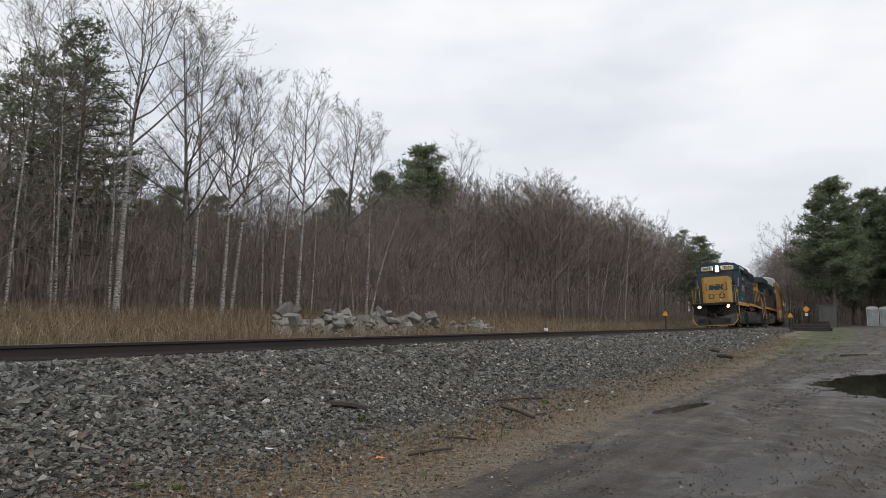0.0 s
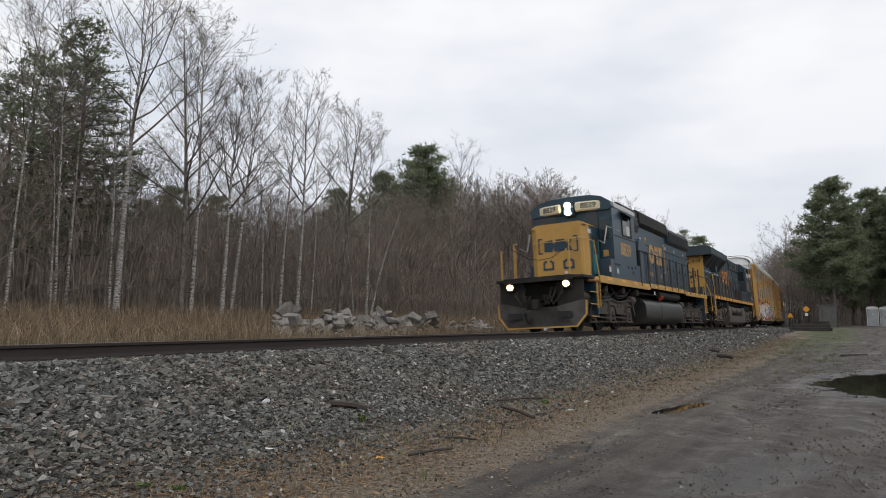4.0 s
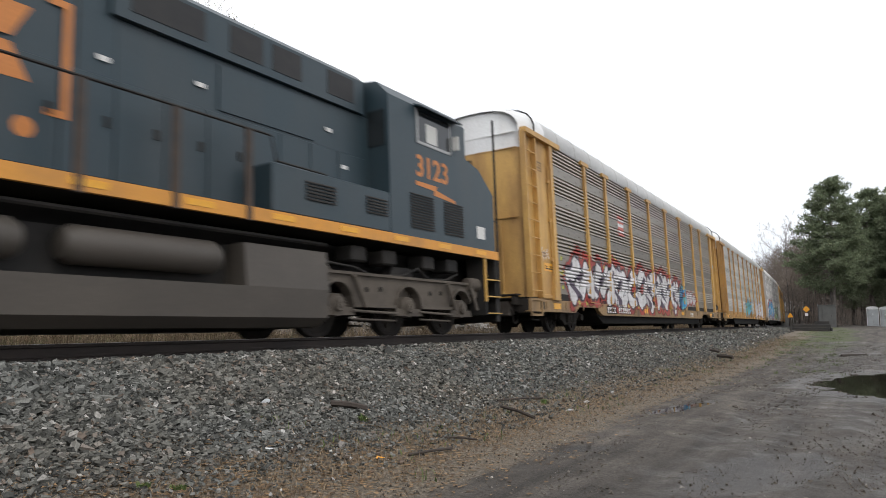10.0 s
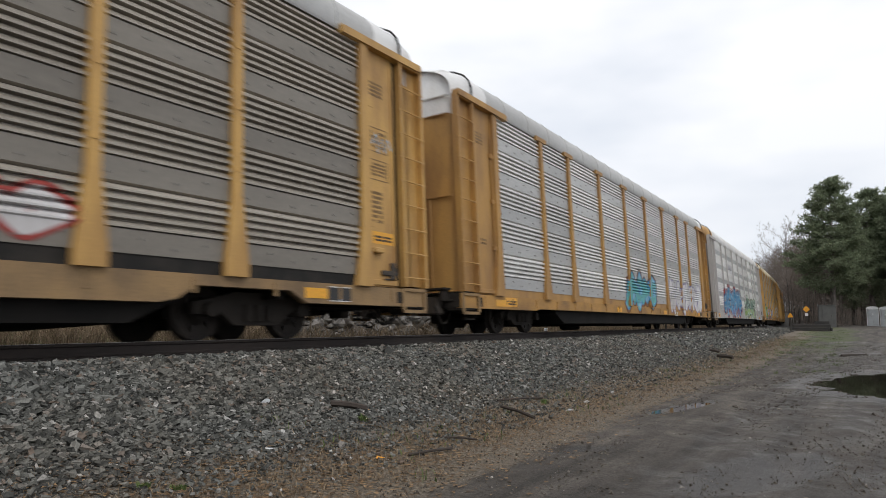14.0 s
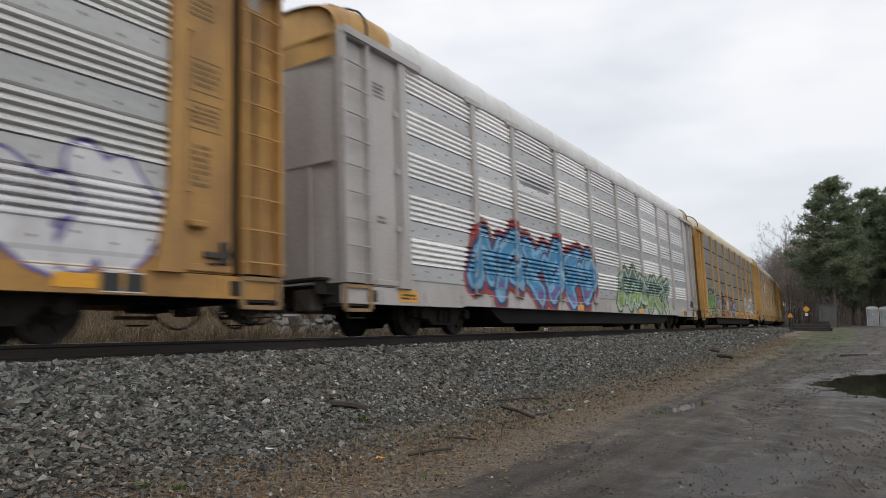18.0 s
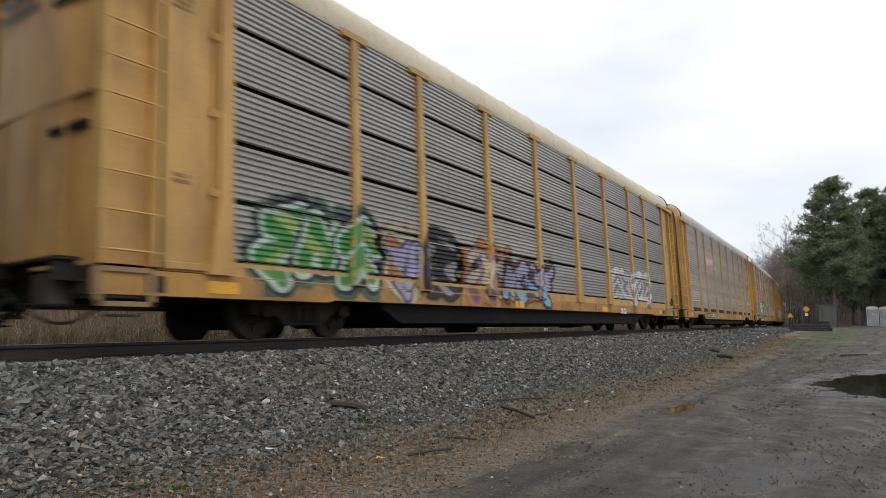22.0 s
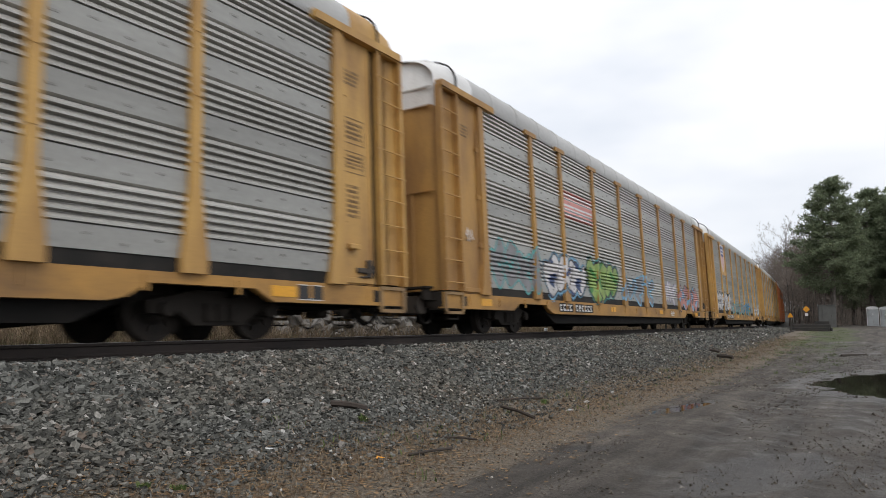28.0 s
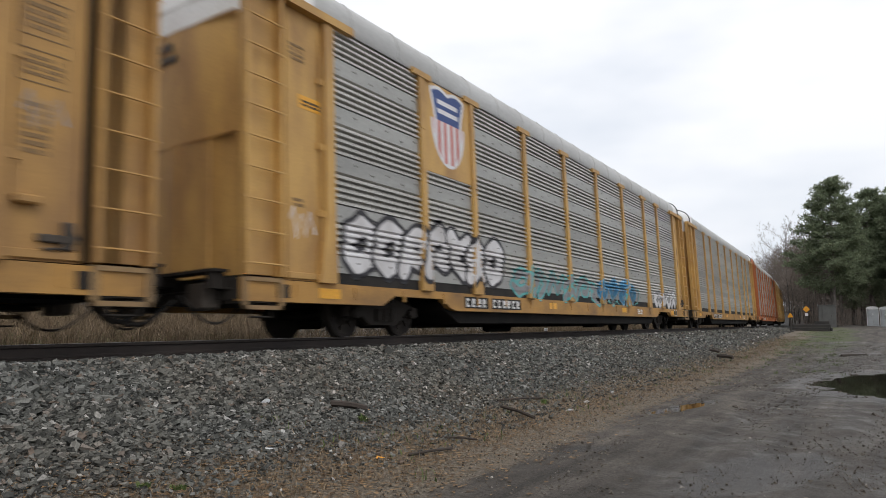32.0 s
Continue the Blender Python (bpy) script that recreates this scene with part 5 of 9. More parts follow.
    for s in (-1, 1):
        part("red_notice", Geo().box(*sorted((s * 1.497, s * 1.504)), -7.22, -7.0, 2.12, 2.17), M_RED, loco)
        for y, z in ((-5.0, 2.20), (-4.55, 2.20), (-4.1, 2.24)):
            part("box_latch", Geo().box(*sorted((s * 1.49, s * 1.515)), y, y + 0.09, z, z + 0.09), M_FRAME, loco)
        part("box_louvre", louvres(-4.45, -4.25, 2.0, 2.2, 1.494, 0.045) if s > 0 else Geo().box(-1.51, -1.49, -4.45, -4.25, 2.0, 2.2), M_FRAME, loco)
        part("lower_panel_lip", Geo().box(*sorted((s * 0.95, s * 0.99)), -1.9, 7.9, 2.10, 2.13), M_BLUE, loco)
        for y in (-8.0, -7.2, -5.2, -3.4):
            part("air_filter", Geo().box(*sorted((s * 1.05, s * 1.30)), y, y + 0.34, 1.28, 1.52, 0.03), M_TRUCK, loco)
    # cab front: windows, door, number boards and twin headlight
    part("windscreen", Geo().box(-1.30, -0.55, -6.575, -6.545, 3.62, 4.22, 0.0), M_GLASS, cab_ob)
    part("windscreen", Geo().box(0.55, 1.0, -6.575, -6.545, 3.62, 4.22), M_GLASS, cab_ob)
    door = part("cab_door", Geo().box(1.03, 1.46, -6.60, -6.54, 1.9, 4.0, 0.01), M_BLUE, cab_ob, "dark blue cab door with a window")
    part("door_window", Geo().box(1.10, 1.38, -6.615, -6.59, 3.15, 3.85), M_GLASS, door)
    part("door_crest", Geo().box(1.14, 1.32, -6.61, -6.60, 2.55, 2.78), M_GOLD_MARK, door)
    housing = part("headlight_housing", Geo().box(-0.20, 0.20, -6.80, -6.55, 4.10, 4.62, 0.03), M_BLUE, cab_ob)
    for z in (4.24, 4.48):
        part("headlight", Geo().cyl((0, -6.80, z), (0, -6.84, z), 0.11, n=16), M_HEADLIGHT, housing, "lit round headlight")
    for s in (-1, 1):
        turn = Matrix.Translation((s * 0.72, -6.70, 4.40)) @ Matrix.Rotation(radians(s * 12), 4, "Z")
        board = part("number_board", Geo().box(-0.46, 0.46, -0.06, 0.06, -0.17, 0.17, 0.05), M_NUMBER_BOARD, cab_ob, "cream number board", at=turn)
        letters("board_number", "8839", 0.20, M_STENCIL, board, Matrix.Translation((-0.27, -0.064, -0.075)) @ Matrix(((1, 0, 0, 0), (0, 0, -1, 0), (0, 1, 0, 0), (0, 0, 0, 1))), 0.004)
    part("horn", Geo().cyl((0.35, -4.3, 4.86), (0.35, -3.9, 4.86), 0.03, 0.09, n=10).box(0.30, 0.40, -4.2, -4.1, 4.68, 4.86), M_SILVER, cab_ob)
    part("antenna", Geo().box(-0.2, 0.2, -5.4, -5.1, 4.70, 4.80), M_LABEL, cab_ob)
    # long hood
    hood = part("long_hood", Geo().prism([(-0.95, 1.70), (0.95, 1.70), (0.95, 4.36), (0.78, 4.52), (-0.78, 4.52), (-0.95, 4.36)], -3.78, 7.98, "y"), M_BLUE, loco, "dark blue long hood")
    part("filter_hatch", Geo().prism([(-1.02, 4.0), (1.02, 4.0), (1.08, 4.25), (1.02, 4.86), (0.85, 5.0), (-0.85, 5.0), (-1.02, 4.86), (-1.08, 4.25)], -3.62, -1.55, "y"), M_GRILLE, loco, "black intake filter hatch")
    part("dynamic_brake_hatch", Geo().prism([(-1.0, 4.30), (1.0, 4.30), (1.12, 4.42), (1.12, 4.84), (0.98, 4.97), (-0.98, 4.97), (-1.12, 4.84), (-1.12, 4.42)], -1.50, 3.22, "y"), M_FRAME, loco, "dark hatch above the hood")
    part("radiator", Geo().prism([(-0.95, 4.02), (0.95, 4.02), (1.10, 4.14), (1.08, 4.74), (0.9, 4.84), (-0.9, 4.84), (-1.08, 4.74), (-1.10, 4.14)], 3.42, 7.96, "y"), M_BLUE, loco, "blue radiator section of the hood")
    for s in (-1, 1):
        x0, x1 = sorted((s * 1.10, s * 1.125))
        part("radiator_grille", Geo().box(1.085, 1.108, 3.55, 7.82, 4.15, 4.62).join(louvres(3.58, 7.80, 4.17, 4.62, 1.104, 0.05)) if s > 0 else Geo().box(x0, x1, 3.6, 7.8, 4.2, 4.64), M_GRILLE, loco)
        part("blower_duct", Geo().prism([(-3.15, 1.82), (-1.95, 1.82), (-1.95, 3.22), (-2.05, 3.42), (-2.25, 3.55), (-2.85, 3.55), (-3.05, 3.42), (-3.15, 3.22)], *sorted((s * 0.9, s * 1.42)), "x"), M_BLUE, loco, "rounded blower duct")
        for y in (-1.2, 3.1, 4.9, 6.9):
            part("data_label", Geo().box(*sorted((s * 0.975, s * 0.985)), y, y + 0.16, 3.72, 3.84), M_LABEL, loco)
    for y in (4.6, 6.0, 7.2):
        part("radiator_fan", Geo().cyl((0, y, 4.83), (0, y, 4.94), 0.58, 0.54, n=20), M_FRAME, loco)
    part("exhaust_stack", Geo().box(-0.35, 0.35, -0.4, 0.3, 4.96, 5.06, 0.02), M_FRAME, loco)
    hood_doors(loco, [-3.1, -2.45, -1.8, -1.15, -0.5, 0.15, 0.8, 1.45, 2.1, 2.75, 3.4, 4.05, 4.7, 5.35, 6.0, 6.65, 7.3, 7.9], 0.95, 1.9, 3.55, M_BLUE)
    for s in (-1, 1):
        company_mark(loco, 0.978, -0.45, 2.95, 2.25, 3.92, M_GOLD_MARK, s)
        part("hood_seam", Geo().box(*sorted((s * 0.95, s * 0.965)), -3.7, 7.9, 3.60, 3.63), M_FRAME, loco)
    # rear end
    part("rear_wall", Geo().box(-0.9, 0.9, 7.96, 8.0, 1.8, 3.9), M_LOCO_YELLOW, loco)
    part("rear_headlight", Geo().cyl((0, 8.0, 4.2), (0, 8.08, 4.2), 0.14, n=12), M_LENS_DARK, loco)
    # tank and reservoirs
    tank = []
    for k in range(32):
        c, d = math.cos(2 * math.pi * k / 32), math.sin(2 * math.pi * k / 32)
        tank.append((math.copysign(abs(c) ** 0.45, c) * 1.44, 0.72 + math.copysign(abs(d) ** 0.6, d) * 0.56))
    tk = part("fuel_tank", Geo().prism(tank, -2.7, 3.78, "y"), M_TANK, loco, "long rounded dusty fuel tank", smooth=True)
    part("tank_strap", Geo().prism([(x * 1.01, 0.72 + (z - 0.72) * 1.01) for x, z in tank], -0.25, -0.15, "y"), M_TANK, tk)
    part("fuel_filler", Geo().cyl((1.35, -0.2, 1.2), (1.50, -0.2, 1.35), 0.07, n=10), M_RED, tk)
    for s in (-1, 1):
        part("air_reservoir", Geo().lathe([(0.0, 0.0), (0.02, 0.12), (0.10, 0.17), (3.6, 0.17), (3.68, 0.12), (3.70, 0.0)], (s * 1.22, 0.0, 1.44), "y", 16), M_FRAME, loco, "long black air reservoir", smooth=True)
        part("sight_gauge", Geo().box(*sorted((s * 1.46, s * 1.47)), -1.4, -1.25, 1.38, 1.52), M_LABEL, loco)
    # ends, steps, rails
    pilot_plow(loco, -9.95, 1)
    for s in (-1, 1):
        lamp = part("ditch_light", Geo().cyl((s * 0.95, -9.88, 1.46), (s * 0.95, -9.78, 1.46), 0.13, n=14).box(s * 0.95 - 0.14, s * 0.95 + 0.14, -9.80, -9.68, 1.33, 1.60), M_FRAME, loco, "lit ditch light")
        part("lens", Geo().cyl((s * 0.95, -9.92, 1.46), (s * 0.95, -9.88, 1.46), 0.095, n=16), M_DITCH, lamp)
        part("pilot_sheet", Geo().box(*sorted((s * 0.55, s * 1.42)), -9.68, -9.63, 0.80, 1.62), M_FRAME, loco)
        part("class_lamp", Geo().cyl((s * 1.3, -9.0, 1.62), (s * 1.506, -8.55, 1.62), 0.08, n=10), M_GOLD_MARK, loco)
        rail = [(s * 1.46, -8.25, 0.75), (s * 1.48, -8.25, 1.7), (s * 1.40, -8.35, 2.9), (s * 1.10, -8.9, 3.0), (s * 0.95, -9.45, 2.9), (s * 0.95, -9.5, 1.7)]
        part("front_handrail", Geo().tube(rail, 0.02, 6), M_LOCO_YELLOW, loco, smooth=True)
        part("front_post", Geo().box(s * 1.42 - 0.018, s * 1.42 + 0.018, -9.48, -9.44, 1.7, 2.75), M_LOCO_YELLOW, loco)
        part("cab_grab", Geo().tube([(s * 1.45, -7.9, 2.95), (s * 1.42, -7.35, 2.9), (s * 1.44, -7.0, 3.55), (s * 1.5, -5.8, 3.5)], 0.018, 6), M_SILVER, loco, smooth=True)
    part("anti_climber", Geo().prism([(-9.97, 1.58), (-9.6, 1.58), (-9.6, 1.76), (-9.97, 1.73)], -1.15, 1.15, "x"), M_FRAME, loco)
    part("front_chain", Geo().tube([(0.95, -9.5, 2.7), (0.4, -9.5, 2.35), (0, -9.5, 2.3), (-0.4, -9.5, 2.35), (-0.95, -9.5, 2.7)], 0.012, 5), M_FRAME, loco)
    for x in (-0.75, -0.5, 0.40, 0.55, 0.78):
        part("mu_hose", Geo().tube([(x, -9.70, 1.4), (x, -9.92, 1.15), (x * 0.7, -9.98, 0.85), (x * 0.5, -9.92, 1.15)], 0.03, 6), M_FRAME, loco, smooth=True)
    step_well(loco, -9.35, 1)
    step_well(loco, 9.75, -1)
    stanchions(loco, [-3.3, -2.1, -0.9, 0.35, 1.6, 2.88, 4.15, 5.4, 6.6, 7.8], 1.492, 1.72, 3.05, M_FRAME, [(1.47, -3.7, 3.05), (1.47, 5.35, 3.05), (1.47, 5.8, 2.78), (1.47, 9.3, 2.70)])
    for s in (-1, 1):
        part("rear_handrail", Geo().tube([(s * 1.46, 9.0, 0.8), (s * 1.47, 9.0, 2.7), (s * 1.0, 9.65, 2.75), (s * 1.0, 9.7, 1.7)], 0.02, 6), M_LOCO_YELLOW, loco, smooth=True)
        part("rear_post", Geo().box(s * 1.44 - 0.025, s * 1.44 + 0.025, 9.66, 9.72, 0.8, 2.6), M_LOCO_YELLOW, loco)
    part("rear_pilot", Geo().prism([(-0.95, 0.24), (0.95, 0.24), (1.42, 0.45), (1.0, 1.6), (-1.0, 1.6), (-1.42, 0.45)], 9.58, 9.70, "y"), M_FRAME, loco)
    six_wheel_truck(loco, -6.6, (-8.6, -6.55, -4.6), False, (-2.7, 2.55))
    six_wheel_truck(loco, 6.68, (4.6, 6.65, 8.7), False, (-2.55, 2.55))
    draft_gear(loco, 10.49)
    CARS.append((loco, 53.07 + 10.49))


def newer_loco():
    """A wide-cab road locomotive running with its radiator end forward."""
    loco = new("locomotive")
    tagged(loco, "grey-blue diesel locomotive with flared radiator running backwards", "locomotive")
    H = M_BLUE_GREY
    part("underframe", Geo().box(-0.8, 0.8, -10.3, 10.3, 1.0, 1.62), M_UNDER_AND_GAPS, loco)
    part("walkway", Geo().box(-1.49, 1.49, -9.4, 10.2, 1.70, 1.80), M_FRAME, loco)
    for s in (-1, 1):
        part("side_stripe", Geo().box(*sorted((s * 1.44, s * 1.506)), -9.35, 10.25, 1.68, 1.87), M_STRIPE, loco, "orange side stripe")
        for y in np.arange(-8.8, 10.0, 1.5):
            part("reflector", Geo().box(*sorted((s * 1.507, s * 1.513)), y, y + 0.45, 1.74, 1.83), M_REFLECTOR, loco)
    # radiator end
    part("rear_hood", Geo().box(-1.0, 1.0, -9.30, -3.2, 1.8, 4.25, 0.02), H, loco, "grey-blue radiator hood")
    end = part("end_wall", Geo().box(-1.01, 1.01, -9.34, -9.27, 2.4, 4.26, 0.02), M_LOCO_YELLOW, loco, "yellow end wall")
    part("end_skirt", Geo().box(-1.01, 1.01, -9.34, -9.27, 1.8, 2.395), H, loco)
    wings = [(1.55, 4.24), (1.58, 4.30), (1.58, 4.66), (1.30, 4.76), (0.0, 4.80), (-1.30, 4.76), (-1.58, 4.66), (-1.58, 4.30), (-1.55, 4.24)]
    part("radiator_canopy", Geo().prism(wings, -9.72, -3.40, "y"), H, loco, "broad overhanging radiator wings")
    part("wing_underside", Geo().prism([(1.0, 3.62), (1.54, 4.235), (-1.54, 4.235), (-1.0, 3.62)], -9.2, -3.6, "y"), M_GRILLE, loco)
    for s in (-1, 1):
        for y in (-8.2, -6.9, -5.9, -4.6):
            part("wing_bracket", Geo().prism([(s * 1.0, 3.55), (s * 1.03, 3.55), (s * 1.56, 4.22), (s * 1.0, 4.22)], y, y + 0.06, "y"), H, loco)
        part("wing_box", Geo().box(*sorted((s * 1.0, s * 1.30)), -6.75, -6.15, 3.42, 3.80, 0.03), H, loco)
        for y in (-8.75, -8.1, -7.5, -6.95, -5.6, -5.0, -4.45):
            part("side_grille", Geo().box(*sorted((s * 0.995, s * 1.012)), y, y + 0.34, 2.1, 3.25), M_GRILLE, loco)
            part("data_label", Geo().box(*sorted((s * 1.0, s * 1.014)), y + 0.02, y + 0.3, 3.34, 3.40), M_LABEL, loco)
    lamp = part("headlight_housing", Geo().box(-0.30, 0.22, -9.50, -9.32, 3.86, 4.16, 0.02), M_LOCO_YELLOW, end)
    for x in (-0.17, 0.09):
        part("headlight", Geo().cyl((x, -9.54, 4.03), (x, -9.50, 4.03), 0.085, n=12), M_LENS_DARK, lamp)
    part("end_opening", Geo().box(-0.22, 0.15, -9.355, -9.33, 3.48, 3.82), M_GRILLE, end)
    face = Matrix(((1, 0, 0, 0), (0, 0, -1, 0), (0, 1, 0, 0), (0, 0, 0, 1)))
    letters("end_number", "3123", 0.17, M_STENCIL, end, Matrix.Translation((0.40, -9.352, 3.86)) @ face, 0.004)
    part("painted_mark", bars(random.Random(8), 0.85, 0.30, 1, 1.2), H, end, at=Matrix.Translation((-0.42, -9.352, 2.92)) @ face)
    part("painted_bracket", Geo().box(0.5, 0.56, -0.18, 0.45, 0, 0.004).box(0.42, 0.56, 0.40, 0.45, 0, 0.005).box(0.42, 0.56, -0.18, -0.13, 0, 0.005), H, end, at=Matrix.Translation((0.0, -9.352, 2.92)) @ face)
    for x in (0.12, 0.28):
        part("painted_dot", Geo().cyl((x, -9.352, 2.70), (x, -9.346, 2.70), 0.05, n=10), H, end)
    for s in (-1, 1):
        for y in (-9.0, -8.2, -7.05, -6.25, -5.8, -4.65, -3.9):
            part("panel_seam", Geo().box(*sorted((s * 0.998, s * 1.006)), y - 0.012, y + 0.012, 1.9, 3.55), M_FRAME, loco)
        for y in (-3.0, -2.2, -1.3, -0.4, 0.5):
            part("panel_seam", Geo().box(*sorted((s * 0.998, s * 1.006)), y - 0.01, y + 0.01, 3.3, 4.6), M_FRAME, loco)
        for y, z in ((-8.6, 3.0), (-4.2, 2.3), (-2.7, 3.0), (0.75, 3.5), (2.2, 3.6), (4.9, 3.6), (5.3, 3.0)):
            part("data_label", Geo().box(*sorted((s * 1.02, s * 1.028)), y, y + 0.16, z, z + 0.07), M_LABEL, loco)
        part("cable_run", Geo().tube([(s * 1.3, -9.0, 1.60), (s * 1.32, -6.0, 1.54), (s * 1.3, -3.6, 1.60)], 0.03, 6), M_FRAME, loco)
        for y in (-8.6, -7.7, -6.3, -5.5, -4.4, 5.2, 6.1, 7.4, 8.3):
            part("frame_box", Geo().box(*sorted((s * 0.9, s * 1.30)), y, y + 0.42, 1.30, 1.58, 0.03), M_FRAME, loco)
        part("filter_tank", Geo().cyl((s * 1.30, -4.05, 0.95), (s * 1.30, -4.05, 1.5), 0.17, n=14).box(*sorted((s * 1.1, s * 1.46)), -4.3, -3.8, 1.45, 1.60, 0.02), M_FRAME, loco, smooth=True)
    # engine hood
    part("engine_hood", Geo().prism([(-1.0, 1.8), (1.0, 1.8), (1.0, 4.72), (0.88, 4.98), (-0.88, 4.98), (-1.0, 4.72)], -3.2, 1.0, "y"), H, loco, "grey-blue engine hood")
    part("alternator_hood", Geo().box(-1.0, 1.0, 1.0, 6.2, 1.8, 4.15, 0.02), H, loco, "grey-blue alternator hood")
    part("upper_hood", Geo().prism([(-1.08, 4.15), (1.08, 4.15), (1.08, 4.78), (0.9, 4.94), (-0.9, 4.94), (-1.08, 4.78)], 0.9, 5.9, "y"), H, loco)
    for s in (-1, 1):
        for a, b in ((1.15, 2.3), (2.75, 3.4), (3.6, 4.25), (4.9, 5.6)):
            part("intake_grille", Geo().box(*sorted((s * 1.075, s * 1.09)), a, b, 4.28, 4.72), M_GRILLE, loco)
        company_mark(loco, 1.024, -3.15, 0.42, 2.30, 4.08, M_ORANGE_MARK, s)
        part("inertial_patch", Geo().box(*sorted((s * 0.998, s * 1.026)), 2.6, 4.6, 3.35, 4.05), H, loco)
    part("exhaust_stack", Geo().box(-0.3, 0.3, -1.4, -0.7, 4.96, 5.06, 0.02), M_FRAME, loco)
    hood_doors(loco, [-3.2, -2.5, -1.8, -1.1, -0.4, 0.3, 1.0, 1.7, 2.4, 3.1, 3.8, 4.5, 5.2, 6.0], 1.0, 2.0, 3.3, H)
    # cab and nose
    cab = [(-1.5, 1.86), (1.5, 1.86), (1.5, 4.54), (1.22, 4.84), (0.7, 4.92), (-0.7, 4.92), (-1.22, 4.84), (-1.5, 4.54)]
    cab_ob = part("cab", Geo().prism(cab, 6.1, 8.9, "y"), H, loco, "wide grey-blue cab")
    part("nose", Geo().prism([(8.88, 1.86), (10.15, 1.86), (10.18, 3.30), (10.05, 3.52), (8.95, 4.05), (8.88, 4.05)], -1.28, 1.28, "x"), H, loco, "sloping wide nose")
    part("nose_skirt", Geo().prism([(8.85, 1.86), (10.12, 1.86), (10.12, 3.20), (9.5, 3.70), (8.85, 3.85)], -1.495, 1.495, "x"), H, loco)
    for s in (-1, 1):
        x0, x1 = sorted((s * 1.49, s * 1.512))
        part("side_window", Geo().box(x0, x1, 7.05, 8.25, 3.84, 4.46), M_GLASS, cab_ob)
        part("window_blind", Geo().box(*sorted((s * 1.50, s * 1.516)), 7.35, 7.75, 3.86, 4.25), M_CURTAIN, cab_ob)
        part("window_frame", Geo().box(x0, x1 + 0.012 * (s > 0), 7.0, 7.06, 3.78, 4.50).box(x0, x1, 8.24, 8.30, 3.78, 4.50).box(x0, x1, 7.0, 8.3, 3.78, 3.84), M_SILVER, cab_ob)
        part("sunshade", Geo().prism([(s * 1.50, 4.58), (s * 1.70, 4.50), (s * 1.70, 4.47), (s * 1.50, 4.54)], 6.95, 8.5, "y"), H, cab_ob)
        part("rear_window", Geo().box(*sorted((s * 1.02, s * 1.4)), 6.08, 6.105, 3.55, 4.25), M_GLASS, cab_ob)
        letters("cab_number", "3123", 0.44, M_ORANGE_MARK, cab_ob, on_side(1.504, 6.95 if s > 0 else 8.45, 3.12, s), 0.010)
        bolt = sheet([(0.0, 0.10), (0.75, 0.10), (0.72, 0.02), (1.45, -0.10), (1.45, -0.16), (0.62, -0.10), (0.66, -0.01), (0.0, 0.02)])
        part("painted_flash", bolt, M_ORANGE_MARK, cab_ob, at=on_side(1.504, 6.95 if s > 0 else 8.4, 2.90, s))
        for a, b, z0, z1 in ((3.9, 4.6, 2.15, 2.5), (5.4, 6.0, 2.15, 2.5), (6.75, 7.55, 2.05, 2.75), (7.95, 8.7, 2.05, 2.75)):
            part("louvre", louvres(a, b, z0, z1, 1.50, 0.055) if s > 0 else Geo().box(-1.52, -1.50, a, b, z0, z1), M_FRAME, loco)
        part("battery_box", Geo().box(*sorted((s * 0.99, s * 1.498)), 3.2, 6.1, 1.87, 2.62, 0.02), H, loco)
        part("data_label", Geo().box(*sorted((s * 1.497, s * 1.503)), 9.3, 9.65, 2.10, 2.38), M_LABEL, loco)
        part("mirror", Geo().box(*sorted((s * 1.52, s * 1.66)), 8.35, 8.39, 3.9, 4.2), M_LABEL, cab_ob)
    part("antenna_dome", Geo().cyl((0.2, 7.5, 4.91), (0.2, 7.5, 5.0), 0.3, 0.2, n=14), M_LABEL, cab_ob)
    # tank with two reservoirs on a shelf
    tank = [(-1.2, 0.16), (1.2, 0.16), (1.42, 0.30), (1.46, 0.74), (-1.46, 0.74), (-1.42, 0.30)]
    tk = part("fuel_tank", Geo().prism(tank, -3.45, 4.45, "y"), M_TANK_DUSTY, loco, "dusty grey fuel tank")
    for a, b in ((-3.45, -2.55), (2.75, 4.45)):
        part("tank_shoulder", Geo().prism([(-1.46, 0.74), (1.46, 0.74), (1.40, 1.36), (-1.40, 1.36)], a, b, "y"), M_TANK_DUSTY, tk)
    part("tank_back", Geo().box(-1.0, 1.0, -2.55, 2.75, 0.74, 1.36), M_FRAME, tk)
    for s in (-1, 1):
        for a in (-2.35, 0.25):
            part("air_reservoir", Geo().lathe([(0.0, 0.0), (0.03, 0.17), (0.14, 0.235), (2.06, 0.235), (2.17, 0.17), (2.20, 0.0)], (s * 1.20, a, 1.12), "y", 18), M_TANK_DUSTY, loco, "grey cylindrical air reservoir", smooth=True)
        part("air_filter", Geo().cyl((s * 1.3, -3.75, 0.7), (s * 1.3, -3.75, 1.5), 0.15, n=12), M_TRUCK, loco, smooth=True)
        part("pipe_run", Geo().tube([(s * 1.25, -3.0, 1.52), (s * 1.25, 4.6, 1.52)], 0.035, 6), M_FRAME, loco)
    step_well(loco, -10.15, 1, coat=M_FRAME)
    step_well(loco, 10.35, -1, coat=M_FRAME)
